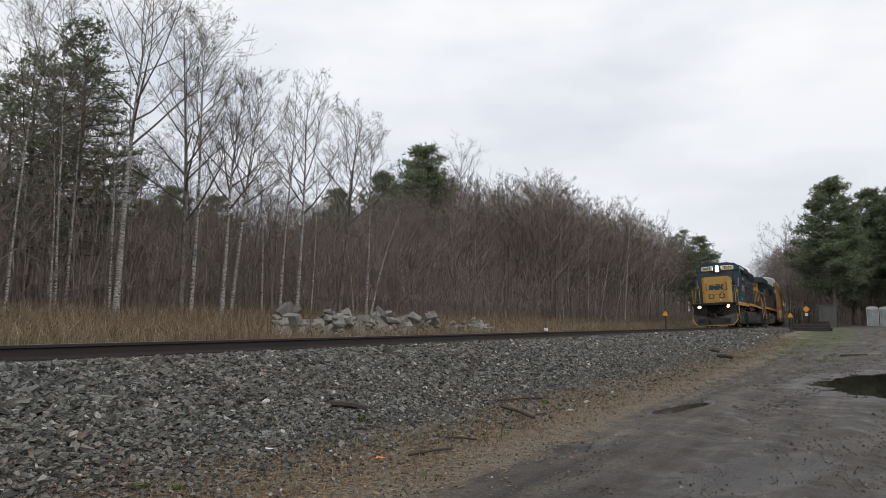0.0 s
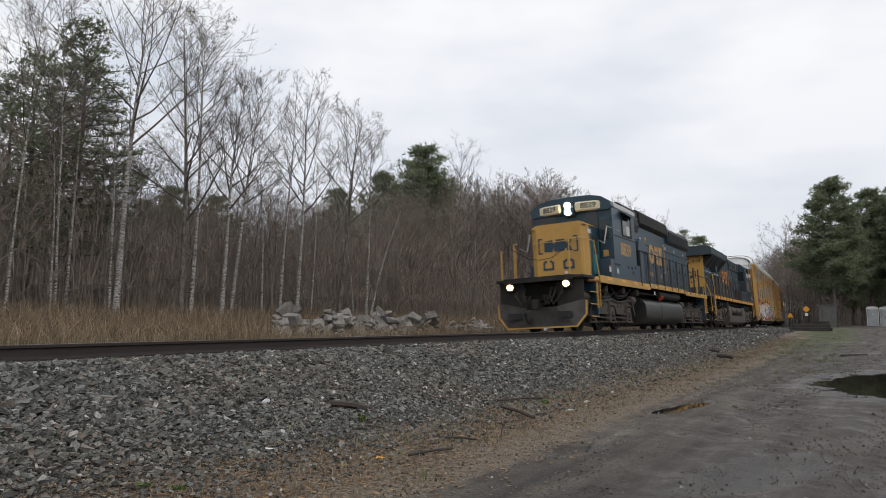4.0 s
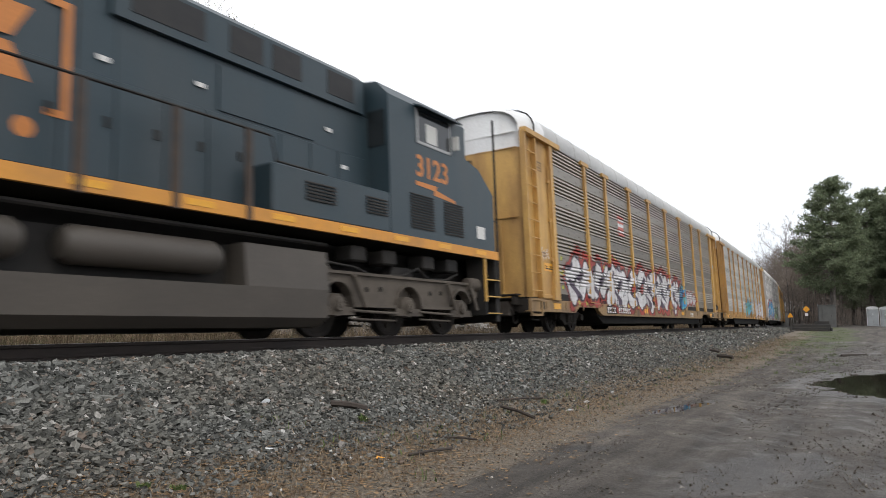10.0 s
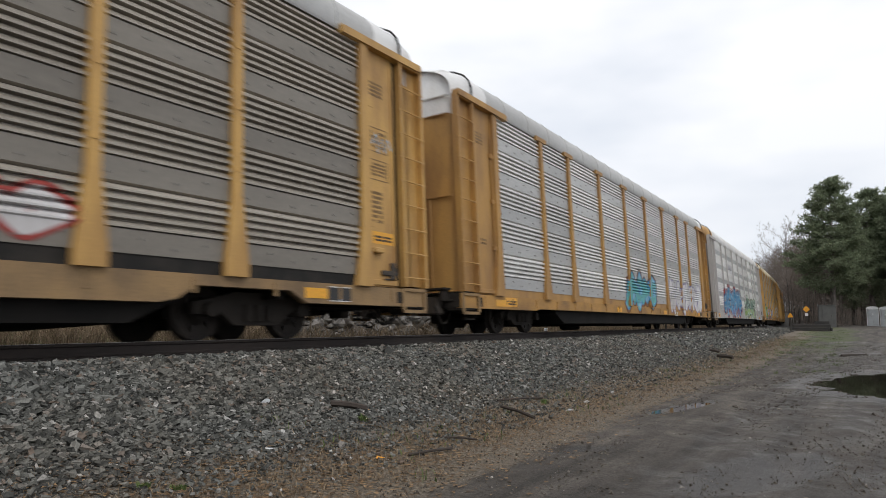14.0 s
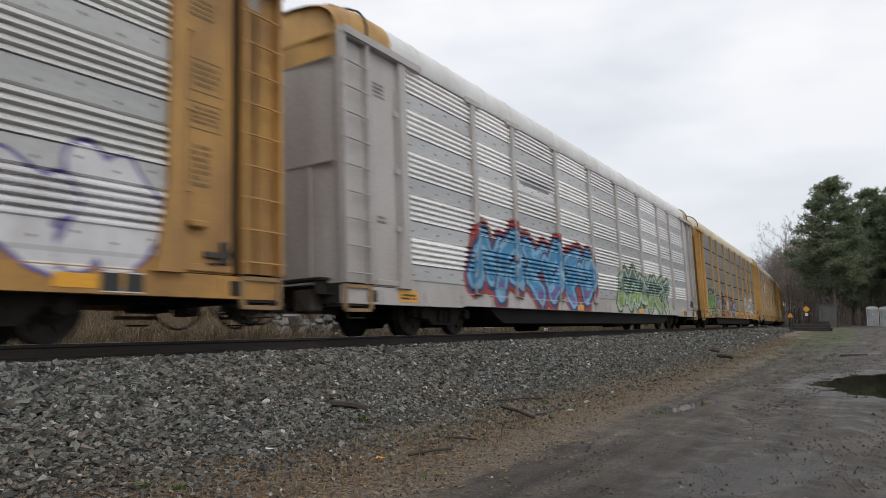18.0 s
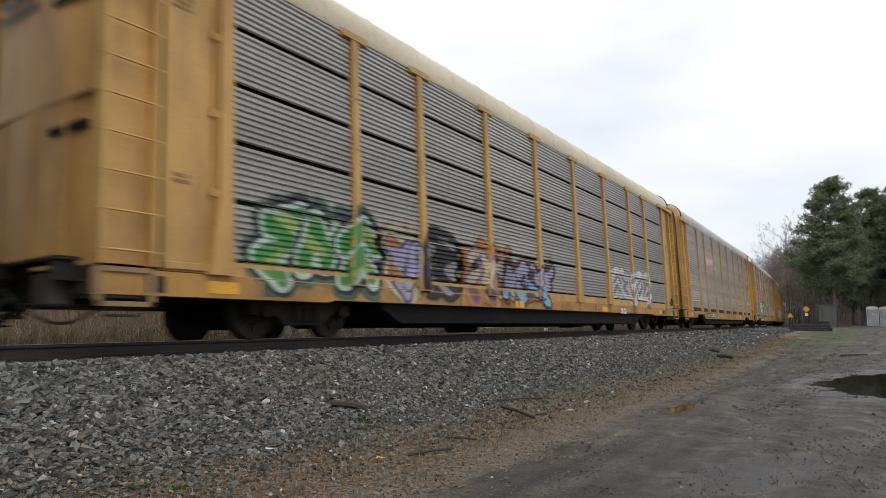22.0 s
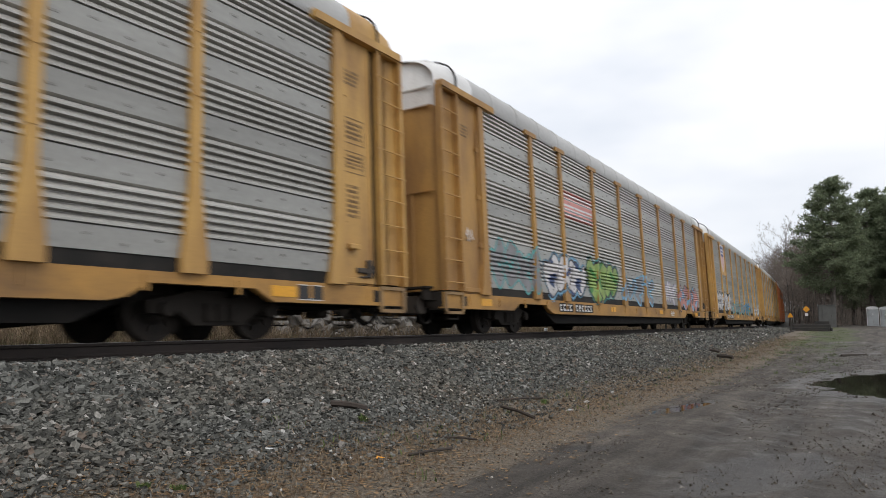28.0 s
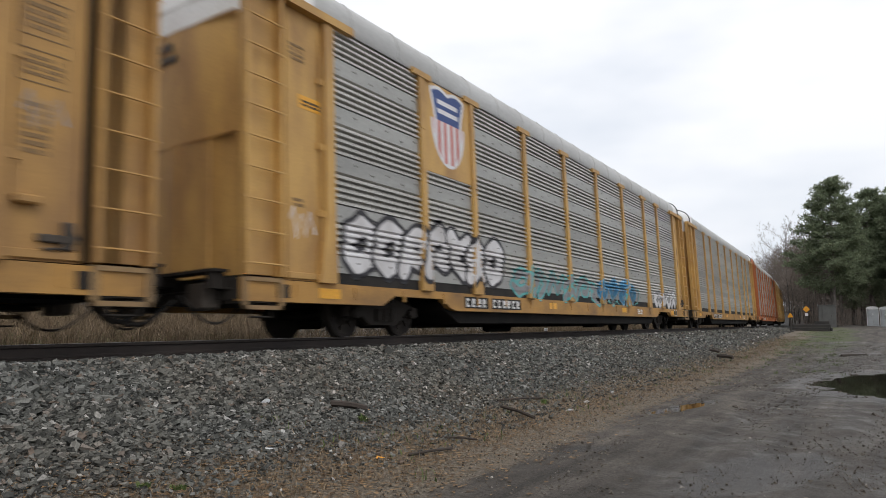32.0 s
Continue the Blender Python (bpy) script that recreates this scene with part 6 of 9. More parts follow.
    for s in (-1, 1):
        part("corner_sheet", Geo().box(*sorted((s * 1.40, s * 1.49)), -9.62, -9.08, 0.45, 1.80), M_STANCHION, loco)
        part("corner_grab", Geo().tube([(s * 1.51, -9.30, 0.95), (s * 1.51, -9.32, 2.2), (s * 1.49, -9.46, 2.85), (s * 1.48, -9.40, 3.06), (s * 1.47, -9.05, 3.06)], 0.024, 6), M_LOCO_YELLOW, loco, smooth=True)
        part("end_handrail", Geo().tube([(s * 1.47, -9.38, 0.8), (s * 1.47, -9.38, 2.4), (s * 1.42, -9.5, 3.0), (s * 1.47, -9.2, 3.05), (s * 1.47, 3.2, 3.02), (s * 1.47, 3.3, 2.65), (s * 1.3, 4.6, 2.7)], 0.02, 6), M_FRAME, loco, smooth=True)
        part("porch_rail", Geo().tube([(s * 1.44, -10.15, 0.9), (s * 1.40, -10.15, 2.0), (s * 1.1, -10.2, 2.85), (s * 0.75, -10.2, 2.85), (s * 0.72, -10.2, 1.75)], 0.022, 6), M_LOCO_YELLOW, loco, smooth=True)
        part("front_grab", Geo().tube([(s * 1.46, 10.3, 0.8), (s * 1.46, 10.3, 2.6), (s * 1.1, 10.35, 2.75)], 0.02, 6), M_FRAME, loco, smooth=True)
    for side in (1, -1):
        for y in (-8.55, -7.3, -6.0, -4.75, -3.5, -2.2, -0.95, 0.3, 1.55, 2.75):
            part("stanchion", Geo().box(-0.03, 0.03, -0.05, 0.05, 1.66, 3.0), M_STANCHION, loco, at=pose(side * 1.492, y, 0))
    part("rear_pilot", Geo().prism([(-0.95, 0.22), (0.95, 0.22), (1.40, 0.42), (1.40, 0.62), (0.9, 0.95), (-0.9, 0.95), (-1.40, 0.62), (-1.40, 0.42)], -10.36, -10.26, "y"), M_FRAME, loco)
    part("end_beam", Geo().box(-0.9, 0.9, -10.2, -10.05, 0.9, 1.72), M_FRAME, loco)
    for x in (-0.45, 0.5):
        part("mu_hose", Geo().tube([(x, -10.2, 1.4), (x, -10.4, 1.2), (x * 0.8, -10.45, 0.95), (x * 0.6, -10.3, 1.1)], 0.03, 6), M_FRAME, loco, smooth=True)
    part("front_pilot", Geo().box(-1.42, 1.42, 10.2, 10.38, 0.25, 1.75, 0.02), M_FRAME, loco)
    part("corner_mast", Geo().cyl((1.40, 10.42, 0.9), (1.40, 10.46, 5.15), 0.028, n=8), M_FRAME, loco, "tall thin dark mast at the nose corner")
    part("porch_deck", Geo().box(-1.42, 1.42, -10.3, -9.1, 1.72, 1.80), M_FRAME, loco)
    six_wheel_truck(loco, -7.0, (-9.0, -6.95, -5.1), True, (-2.7, 2.5), M_TRUCK_DUSTY)
    six_wheel_truck(loco, 6.85, (4.85, 6.9, 8.85), True, (-2.6, 2.6), M_TRUCK_DUSTY)
    draft_gear(loco, 11.15)
    CARS.append((loco, 74.05 + 11.15))


older_loco()
newer_loco()

# ---- ballast, litter and grass: loose stuff on the ground ----
def scatter(name, template_v, template_f, at, scale, spin, material, rng, jitter=0.0, smooth=False):
    """Many copies of a small shape in one mesh: at (n,3), scale (n,3), spin: full random turn or about z."""
    n, k = len(at), len(template_v)
    a = rng.uniform(0, 2 * math.pi, (n, 3))
    v = np.repeat(template_v[None], n, 0) * scale[:, None, :]
    if jitter:
        v = v * (1 + rng.uniform(-jitter, jitter, v.shape))
    if spin != "z":
        if spin == "lying":
            a[:, :2] = rng.normal(0, 0.42, (n, 2))
        for ax, (i, j) in enumerate(((1, 2), (0, 2), (0, 1))):
            c, s = np.cos(a[:, ax, None]), np.sin(a[:, ax, None])
            vi, vj = v[..., i].copy(), v[..., j].copy()
            v[..., i], v[..., j] = vi * c - vj * s, vi * s + vj * c
    else:
        c, s = np.cos(a[:, 2, None]), np.sin(a[:, 2, None])
        vx, vy = v[..., 0].copy(), v[..., 1].copy()
        v[..., 0], v[..., 1] = vx * c - vy * s, vx * s + vy * c
    v = v + at[:, None, :]
    f = template_f[None] + (np.arange(n) * k)[:, None, None]
    return bulk_mesh(name, v.reshape(-1, 3), f.reshape(-1, template_f.shape[1]), material, smooth)


STONE_V = np.array([(-1, -0.7, -0.8), (0.9, -1, -0.7), (1, 0.8, -0.9), (-0.8, 1, -0.7), (-0.7, -0.9, 0.7), (1, -0.6, 0.9), (0.6, 0.9, 0.8), (-1, 0.6, 1.0)]) * 0.5
STONE_F = np.array([(0, 2, 1), (0, 3, 2), (4, 5, 6), (4, 6, 7), (0, 1, 5), (0, 5, 4), (1, 2, 6), (1, 6, 5), (2, 3, 7), (2, 7, 6), (3, 0, 4), (3, 4, 7)])


def crushed(name, stops, rough=0.9):
    """Broken stone: each piece of a tone of its own, with paler and rustier ones among the grey."""
    m, nt, bs = wires(name)
    g = nt.nodes.new("ShaderNodeNewGeometry")
    col = ramp_of(nt, g.outputs["Random Per Island"], stops)
    fine = noise_of(nt, 55.0, 3.0)
    broad = noise_of(nt, 0.5, 3.0)
    col = mix_of(nt, 1.0, col, ramp_of(nt, fine, [(0.3, (0.7,) * 3), (0.7, (1.25,) * 3)]), "MULTIPLY")
    col = mix_of(nt, ramp_of(nt, broad, [(0.42, (0, 0, 0)), (0.68, (0.45, 0.45, 0.45))]), col, mix_of(nt, 1.0, col, (1.0, 0.82, 0.66), "MULTIPLY"))
    nt.links.new(col, bs.inputs["Base Color"])
    bs.inputs["Roughness"].default_value = rough
    bump_of(nt, bs, fine, 0.35, 0.006)
    return m


M_BALLAST = crushed("crushed_stone", [(0.0, (0.036, 0.037, 0.034)), (0.35, (0.090, 0.092, 0.083)), (0.62, (0.145, 0.147, 0.134)), (0.84, (0.195, 0.197, 0.181)), (0.90, (0.15, 0.112, 0.086)), (0.97, (0.24, 0.238, 0.222)), (1.0, (0.50, 0.49, 0.47))])
M_PEBBLE = crushed("pebbles", [(0.0, (0.072, 0.063, 0.053)), (0.55, (0.105, 0.093, 0.078)), (0.92, (0.17, 0.155, 0.133)), (1.0, (0.36, 0.35, 0.33))], 0.85)
M_LEAF_LITTER = islands("dead_leaves", (0.065, 0.038, 0.020), (0.34, 0.215, 0.105), 0.85, 20.0, 0)
M_STRAW = islands("dry_grass", (0.095, 0.064, 0.038), (0.42, 0.32, 0.205), 0.85, 0.9, 0)
M_GREEN_GRASS = islands("young_grass", (0.05, 0.085, 0.018), (0.16, 0.20, 0.06), 0.8, 8.0, 0)


def on_ground(xy, lift=0.0):
    z = ground_height(xy[:, 0], xy[:, 1])
    return np.concatenate([xy, (z + lift)[:, None]], 1)


def beside_line(s, u):
    x, y, th = track_xy(s, u)
    return np.stack([x, y], 1)


def build_ballast():
    rng = np.random.default_rng(11)
    runs = [(-1.0, 9, 1.35, 5.3, 1250, 0.044), (9, 24, 1.35, 5.2, 560, 0.050), (24, 42, 1.35, 4.8, 130, 0.075), (42, 75, 1.35, 4.6, 40, 0.10), (0, 40, -4.0, -1.4, 60, 0.07)]
    at, size = [], []
    for s0, s1, u0, u1, per, big in runs:
        n = int((s1 - s0) * (u1 - u0) * per)
        s, u = rng.uniform(s0, s1, n), rng.uniform(u0, u1, n)
        keep = (u < 0) | (rng.uniform(0, 1, n) < 1 - 0.90 * smoothstep(3.6, 5.0, u + rng.normal(0, 0.35, n)))
        p = on_ground(beside_line(s[keep], u[keep]), 0.006)
        p[:, 2] += rng.uniform(-0.012, 0.02, len(p))
        at.append(p)
        small = 1 - 0.38 * smoothstep(2.4, 4.8, u[keep])[:, None]
        size.append(small * big * np.exp(rng.normal(0, 0.30, (len(p), 1))) * rng.uniform(0.6, 1.3, (len(p), 3)) * np.array([1.30, 0.95, 0.62]))
    ob = new("ballast", scatter("ballast", STONE_V, STONE_F, np.concatenate(at), np.concatenate(size), "lying", M_BALLAST, rng, 0.34))
    tagged(ob, "loose grey crushed stone ballast along the railway line", "ballast", kind="stuff")
    n = 60000
    y = rng.uniform(0, 1, n) ** 2.0 * 34 + 1
    u = rng.uniform(4.0, 13, n)
    p = on_ground(beside_line(y, u), 0.0)
    n = len(p)
    sz = 0.0078 * np.exp(rng.normal(0, 0.5, (n, 1))) * rng.uniform(0.7, 1.2, (n, 3)) * (1 + 0.5 * (y > 10))[:, None]
    tagged(new("gravel", scatter("gravel", STONE_V, STONE_F, p, sz, "all", M_PEBBLE, rng, 0.15)), "small loose pebbles on the dirt track", "gravel", kind="stuff")
    leaf_v = np.array([(-0.5, 0, 0.0), (0, -0.28, 0.06), (0.5, 0, 0.02), (0, 0.28, 0.08)])
    leaf_f = np.array([(0, 1, 2), (0, 2, 3)])
    n = 34000
    y = rng.uniform(0, 1, n) ** 1.7 * 45 + 1
    u = rng.normal(5.0, 0.62, n)
    p = on_ground(beside_line(y, u), 0.012)
    sz = rng.uniform(0.02, 0.065, (n, 1)) * np.ones((1, 3))
    tagged(new("leaf_litter", scatter("leaf_litter", leaf_v, leaf_f, p, sz, "z", M_LEAF_LITTER, rng, 0.3)), "dead brown leaves and twigs along the ballast edge", "leaves", kind="stuff")


def blades(rng, roots, length, width, lean, material, name):
    """Bent grass blades, each of two pieces that taper to a point."""
    n = len(roots)
    a, b = rng.uniform(0, 2 * math.pi, n), rng.uniform(0, 2 * math.pi, n)
    side = np.stack([np.cos(a), np.sin(a), np.zeros(n)], 1) * (width * rng.uniform(0.6, 1.3, n))[:, None] / 2
    out = np.stack([np.cos(b), np.sin(b), np.zeros(n)], 1)
    ln = length * rng.uniform(0.55, 1.25, n)
    bend = lean * rng.uniform(0.2, 1.4, n)
    mid = roots + out * (ln * bend * 0.3)[:, None] + np.array([0, 0, 1]) * (ln * 0.55)[:, None]
    tip = roots + out * (ln * bend)[:, None] + np.array([0, 0, 1]) * (ln * (1 - 0.35 * bend))[:, None]
    v = np.stack([roots - side, roots + side, mid + side * 0.7, mid - side * 0.7, tip], 1)
    f = np.array([(0, 1, 2), (0, 2, 3), (3, 2, 4)])[None] + (np.arange(n) * 5)[:, None, None]
    return bulk_mesh(name, v.reshape(-1, 3), f.reshape(-1, 3), material)


def build_grass():
    rng = np.random.default_rng(21)
    roots, ln = [], []
    for s0, s1, u0, u1, clumps, per, tall in ((-2, 24, -13.5, -4.0, 4600, 16, 0.82), (24, 50, -13.5, -4.0, 2600, 14, 0.85), (50, 120, -12, -3.6, 1500, 12, 0.95), (-2, 60, -4.6, -3.0, 1500, 10, 0.40)):
        c = beside_line(rng.uniform(s0, s1, clumps), rng.uniform(u0, u1, clumps))
        heap0, heap1 = along_sight(0.31, 7.5)[1], along_sight(0.56, 7.5)[1]
        lat = np.interp(c[:, 1], _CY, _CX) - c[:, 0]
        c = c[~((c[:, 1] > heap0) & (c[:, 1] < heap1) & (lat > 5.4) & (lat < 9.2) & (rng.uniform(0, 1, len(c)) < 0.85))]
        clumps = len(c)
        xy = np.repeat(c, per, 0) + rng.normal(0, 0.16, (clumps * per, 2))
        roots.append(on_ground(xy, -0.02))
        ln.append(np.repeat(tall * rng.uniform(0.5, 1.3, clumps), per))
    roots, ln = np.concatenate(roots), np.concatenate(ln)
    tagged(new("dry_grass", blades(rng, roots, ln, 0.016, 0.55, M_STRAW, "dry_grass")), "tall dry straw-coloured grass beyond the railway line", "grass", kind="stuff")
    c = beside_line(rng.uniform(0, 1, 3200) ** 1.6 * 40 + 1, rng.normal(4.9, 0.45, 3200))
    xy = np.repeat(c, 7, 0)
    roots = on_ground(xy + rng.normal(0, 0.07, xy.shape), -0.01)
    tagged(new("dead_stubble", blades(rng, roots, np.full(len(roots), 0.075), 0.006, 1.1, M_STRAW, "dead_stubble")), "matted dead grass along the foot of the ballast", "grass", kind="stuff")
    c = beside_line(rng.uniform(18, 60, 170), rng.uniform(5.2, 8.0, 170))
    c2 = beside_line(rng.uniform(2, 40, 90), rng.normal(5.0, 0.5, 90))
    xy = np.concatenate([np.repeat(c, 14, 0), np.repeat(c2, 9, 0)])
    roots = on_ground(xy + rng.normal(0, 0.12, xy.shape), -0.01)
    c = beside_line(np.concatenate([rng.uniform(-2, 14, 500), rng.uniform(14, 60, 300)]), rng.uniform(-9, -3.6, 800))
    xy = np.repeat(c, 10, 0)
    far = on_ground(xy + rng.normal(0, 0.25, xy.shape), -0.02)
    tagged(new("rough_herbage", blades(rng, far, np.full(len(far), 0.62), 0.014, 0.7, M_GREEN_GRASS, "rough_herbage")), "green shoots among the dry grass beyond the line", "grass", kind="stuff")
    tagged(new("young_grass", blades(rng, roots, np.full(len(roots), 0.10), 0.012, 0.7, M_GREEN_GRASS, "young_grass")), "short green grass tufts on the verge", "grass", kind="stuff")



# ---- trees ----
def bark(name, pale, dark, band):
    """Bark with marks across the trunk."""
    m, nt, bs = wires(name)
    n1 = noise_of(nt, 9.0, 4, 0.6, (1, 1, band))
    n2 = noise_of(nt, 1.3, 3, 0.5)
    col = ramp_of(nt, n1, [(0.40, dark), (0.56, pale)])
    col = mix_of(nt, ramp_of(nt, n2, [(0.45, (0, 0, 0)), (0.7, (0.75, 0.75, 0.75))]), col, shade(dark, 1.6))
    nt.links.new(col, bs.inputs["Base Color"])
    bs.inputs["Roughness"].default_value = 0.85
    bump_of(nt, bs, n1, 0.5, 0.02)
    return m


M_BIRCH = bark("birch_bark", (0.42, 0.40, 0.37), (0.06, 0.05, 0.045), 0.35 * 8)
M_DARK_BARK = bark("grey_brown_bark", (0.175, 0.15, 0.13), (0.06, 0.052, 0.046), 0.4)
M_TWIG = plain("twigs", (0.225, 0.185, 0.155), 0.95, grime=(0.14, 0.115, 0.097), amount=0.6, scale=1.5, bump=0, vary=0.25)
M_TWIG_PALE = plain("pale_twigs", (0.115, 0.098, 0.084), 0.95, grime=(0.065, 0.055, 0.048), amount=0.6, scale=1.5, bump=0, vary=0.2)
M_BUD = islands("opening_buds", (0.16, 0.17, 0.06), (0.34, 0.34, 0.16), 0.8, 10.0, 0)


def translucent(m, share):
    """Lets light through thin leaves and needles."""
    nt = m.node_tree
    bs, out = nt.nodes["Principled BSDF"], nt.nodes["Material Output"]
    tr, mx = nt.nodes.new("ShaderNodeBsdfTranslucent"), nt.nodes.new("ShaderNodeMixShader")
    nt.links.new(bs.inputs["Base Color"].links[0].from_socket, tr.inputs["Color"])
    mx.inputs["Fac"].default_value = share
    nt.links.new(bs.outputs["BSDF"], mx.inputs[1])
    nt.links.new(tr.outputs["BSDF"], mx.inputs[2])
    nt.links.new(mx.outputs["Shader"], out.inputs["Surface"])
    return m


M_NEEDLE = islands("pine_needles", (0.12, 0.155, 0.085), (0.34, 0.385, 0.24), 0.7, 6.0, 0)
translucent(M_NEEDLE, 0.4)


def frustums(segs, sides):
    """Open tapered tubes for (p0, p1, r0, r1) rows; sides as an array with one entry a row."""
    p0, p1 = np.array([s[0] for s in segs]), np.array([s[1] for s in segs])
    r0, r1 = np.array([s[2] for s in segs]), np.array([s[3] for s in segs])
    V, F, base = [], [], 0
    d = p1 - p0
    d /= np.maximum(np.linalg.norm(d, axis=1), 1e-6)[:, None]
    ref = np.where(abs(d[:, 2:3]) > 0.9, np.array([[1.0, 0, 0]]), np.array([[0, 0, 1.0]]))
    a = np.cross(d, ref)
    a /= np.linalg.norm(a, axis=1)[:, None]
    b = np.cross(d, a)
    for k in np.unique(sides):
        m = np.where(sides == k)[0]
        w = 2 * math.pi * np.arange(k) / k
        ring = a[m, None] * np.cos(w)[None, :, None] + b[m, None] * np.sin(w)[None, :, None]
        v = np.concatenate([p0[m, None] + ring * r0[m, None, None], p1[m, None] + ring * r1[m, None, None]], 1)
        i = np.arange(k)
        q = np.stack([i, (i + 1) % k, k + (i + 1) % k, k + i], 1)
        f = q[None] + (np.arange(len(m)) * 2 * k)[:, None, None] + base
        V.append(v.reshape(-1, 3))
        F.append(f.reshape(-1, 4))
        base += len(m) * 2 * k
    return np.concatenate(V), np.concatenate(F)


def bare_tree(rng, height, girth, fork=0.45, limbs=16, twigs=1.0, spread=0.30, tilt=0.0, steep=0.075, leader=1.0):
    """The wood of a leafless tree: rows for its trunk and for its crown, and the tips of its twigs.

    Limbs leave the trunk at a slant and bend upwards, so that the crown is a rounded fan. tilt: the sideways lean of the
    top in metres; leader: the share of the height at which the trunk dissolves into limbs."""
    trunk, crown, tips = [], [], []

    def unit(v):
        return v / math.sqrt(v[0] * v[0] + v[1] * v[1] + v[2] * v[2] + 1e-12)

    def grow(p, d, ln, r, level, out):
        n = (5, 3, 2)[level]
        pts = [p]
        for i in range(n):
            d = unit(d + rng.normal(0, 0.075 + 0.03 * level, 3) + np.array([0, 0, steep * (1.0 if level < 2 else 0.6)]))
            q = pts[-1] + d * ln / n
            out.append((pts[-1], q, max(r * (1 - 0.78 * i / n), 0.0036), max(r * (1 - 0.78 * (i + 1) / n), 0.003)))
            pts.append(q)
        kids = (9, 6, 3)[level] * twigs
        kids = int(kids) + (rng.random() < kids % 1)
        if level == 2:
            fs = rng.uniform(0.3, 1.0, kids)
            js = np.minimum((fs * n).astype(int), n - 1)
            line_of = np.array(pts)
            bases = line_of[js] + (line_of[js + 1] - line_of[js]) * (fs * n - js)[:, None]
            ends = bases + (d + rng.normal(0, 0.45, (kids, 3)) + np.array([0, 0, steep])) * (ln * rng.uniform(0.26, 0.46, kids) * (1.2 - 0.5 * fs))[:, None]
            out.extend((a, b, 0.0036, 0.003) for a, b in zip(bases, ends))
            tips.extend(ends)
            return
        for _ in range(kids):
            f = rng.uniform(0.22, 1.0)
            j = min(int(f * n), n - 1)
            base = pts[j] + (pts[j + 1] - pts[j]) * (f * n - j)
            o = rng.normal(0, 1, 3)
            side = unit(np.array([d[1] * o[2] - d[2] * o[1], d[2] * o[0] - d[0] * o[2], d[0] * o[1] - d[1] * o[0]]))
            grow(base, unit(d + side * rng.uniform(0.45, 1.0)), ln * rng.uniform(0.26, 0.46) * (1.2 - 0.5 * f), max(r * (1 - 0.75 * f) * 0.55, 0.0036), level + 1, out)

    n = 14
    sway = rng.normal(0, 0.016, (2, 3)) * height
    line = []
    for i in range(n + 1):
        f = i / n
        wave = np.array([math.sin(f * 4.4 + sway[0, 2] * 9), math.sin(f * 3.7 + sway[1, 2] * 9)]) * 0.011 * height * f
        line.append(np.array([tilt * (0.55 * f + 0.45 * f * f) + wave[0] + sway[0, 0] * f, wave[1] + sway[1, 0] * f, f * height * leader - 0.3 * (i == 0)]))
    for i in range(n):
        trunk.append((line[i], line[i + 1], girth * (1 - 0.92 * (i / n) ** 0.85), girth * (1 - 0.92 * ((i + 1) / n) ** 0.85)))
    for i in range(limbs):
        f = fork + (0.985 - fork) * ((i + rng.uniform(0, 0.9)) / limbs)
        j = min(int(f * n), n - 1)
        base = line[j] + (line[j + 1] - line[j]) * (f * n - j)
        ang = i * 2.4 + rng.uniform(-0.5, 0.5)
        rise = 0.35 + 0.8 * f + rng.uniform(-0.2, 0.25)
        ln = min(height * spread * (1.28 - f) ** 0.8 * rng.uniform(0.75, 1.2), (height * 1.02 - base[2]) * 1.12 + 0.12)
        grow(base, unit(np.array([math.cos(ang), math.sin(ang), rise])), ln, girth * (1 - 0.9 * f ** 0.85) * 0.55 + 0.006, 0, crown)
    # a few dead stubs below the crown
    for _ in range(4):
        f = rng.uniform(0.15, fork)
        j = min(int(f * n), n - 1)
        a = rng.uniform(0, 2 * math.pi)
        ln = rng.uniform(0.2, 0.09 * height)
        crown.append((line[j], line[j] + np.array([math.cos(a), math.sin(a), rng.uniform(-0.1, 0.7)]) * ln, 0.016, 0.004))
    return trunk, crown, tips


def tree_meshes(seed, height, girth, bark_mat, twig_mat, **kw):
    rng = np.random.default_rng(seed)
    trunk, crown, tips = bare_tree(rng, height, girth, **kw)
    tv, tf = frustums(trunk, np.full(len(trunk), 7))
    radii = np.array([s[2] for s in crown])
    cv, cf = frustums(crown, np.where(radii > 0.03, 5, 3))
    return bulk_mesh("trunk", tv, tf, bark_mat, True), bulk_mesh("crown", cv, cf, twig_mat), np.array(tips)


def sliver_mesh(p0, p1, r):
    """One pointed sliver a twig, for wood that stays far off."""
    side = np.cross(p1 - p0, np.random.default_rng(3).normal(0, 1, p0.shape))
    side /= np.maximum(np.linalg.norm(side, axis=1), 1e-6)[:, None]
    side *= (r * 1.25 + 0.002)[:, None]
    v = np.stack([p0 - side, p0 + side, p1 + side * 0.5], 1).reshape(-1, 3)
    return v, np.arange(len(v)).reshape(-1, 3)


def far_tree_meshes(seed, height, girth, **kw):
    trunk, crown, tips = bare_tree(np.random.default_rng(seed), height, girth, **kw)
    trunk = [(trunk[i][0], trunk[min(i + 1, len(trunk) - 1)][1], trunk[i][2], trunk[min(i + 1, len(trunk) - 1)][3]) for i in range(0, len(trunk), 2)]
    tv, tf = frustums(trunk, np.full(len(trunk), 4))
    cv, cf = sliver_mesh(np.array([q[0] for q in crown]), np.array([q[1] for q in crown]), np.maximum(np.array([q[2] for q in crown]), 0.007))
    return bulk_mesh("trunk", tv, tf, M_DARK_BARK), bulk_mesh("crown", cv, cf, M_TWIG)


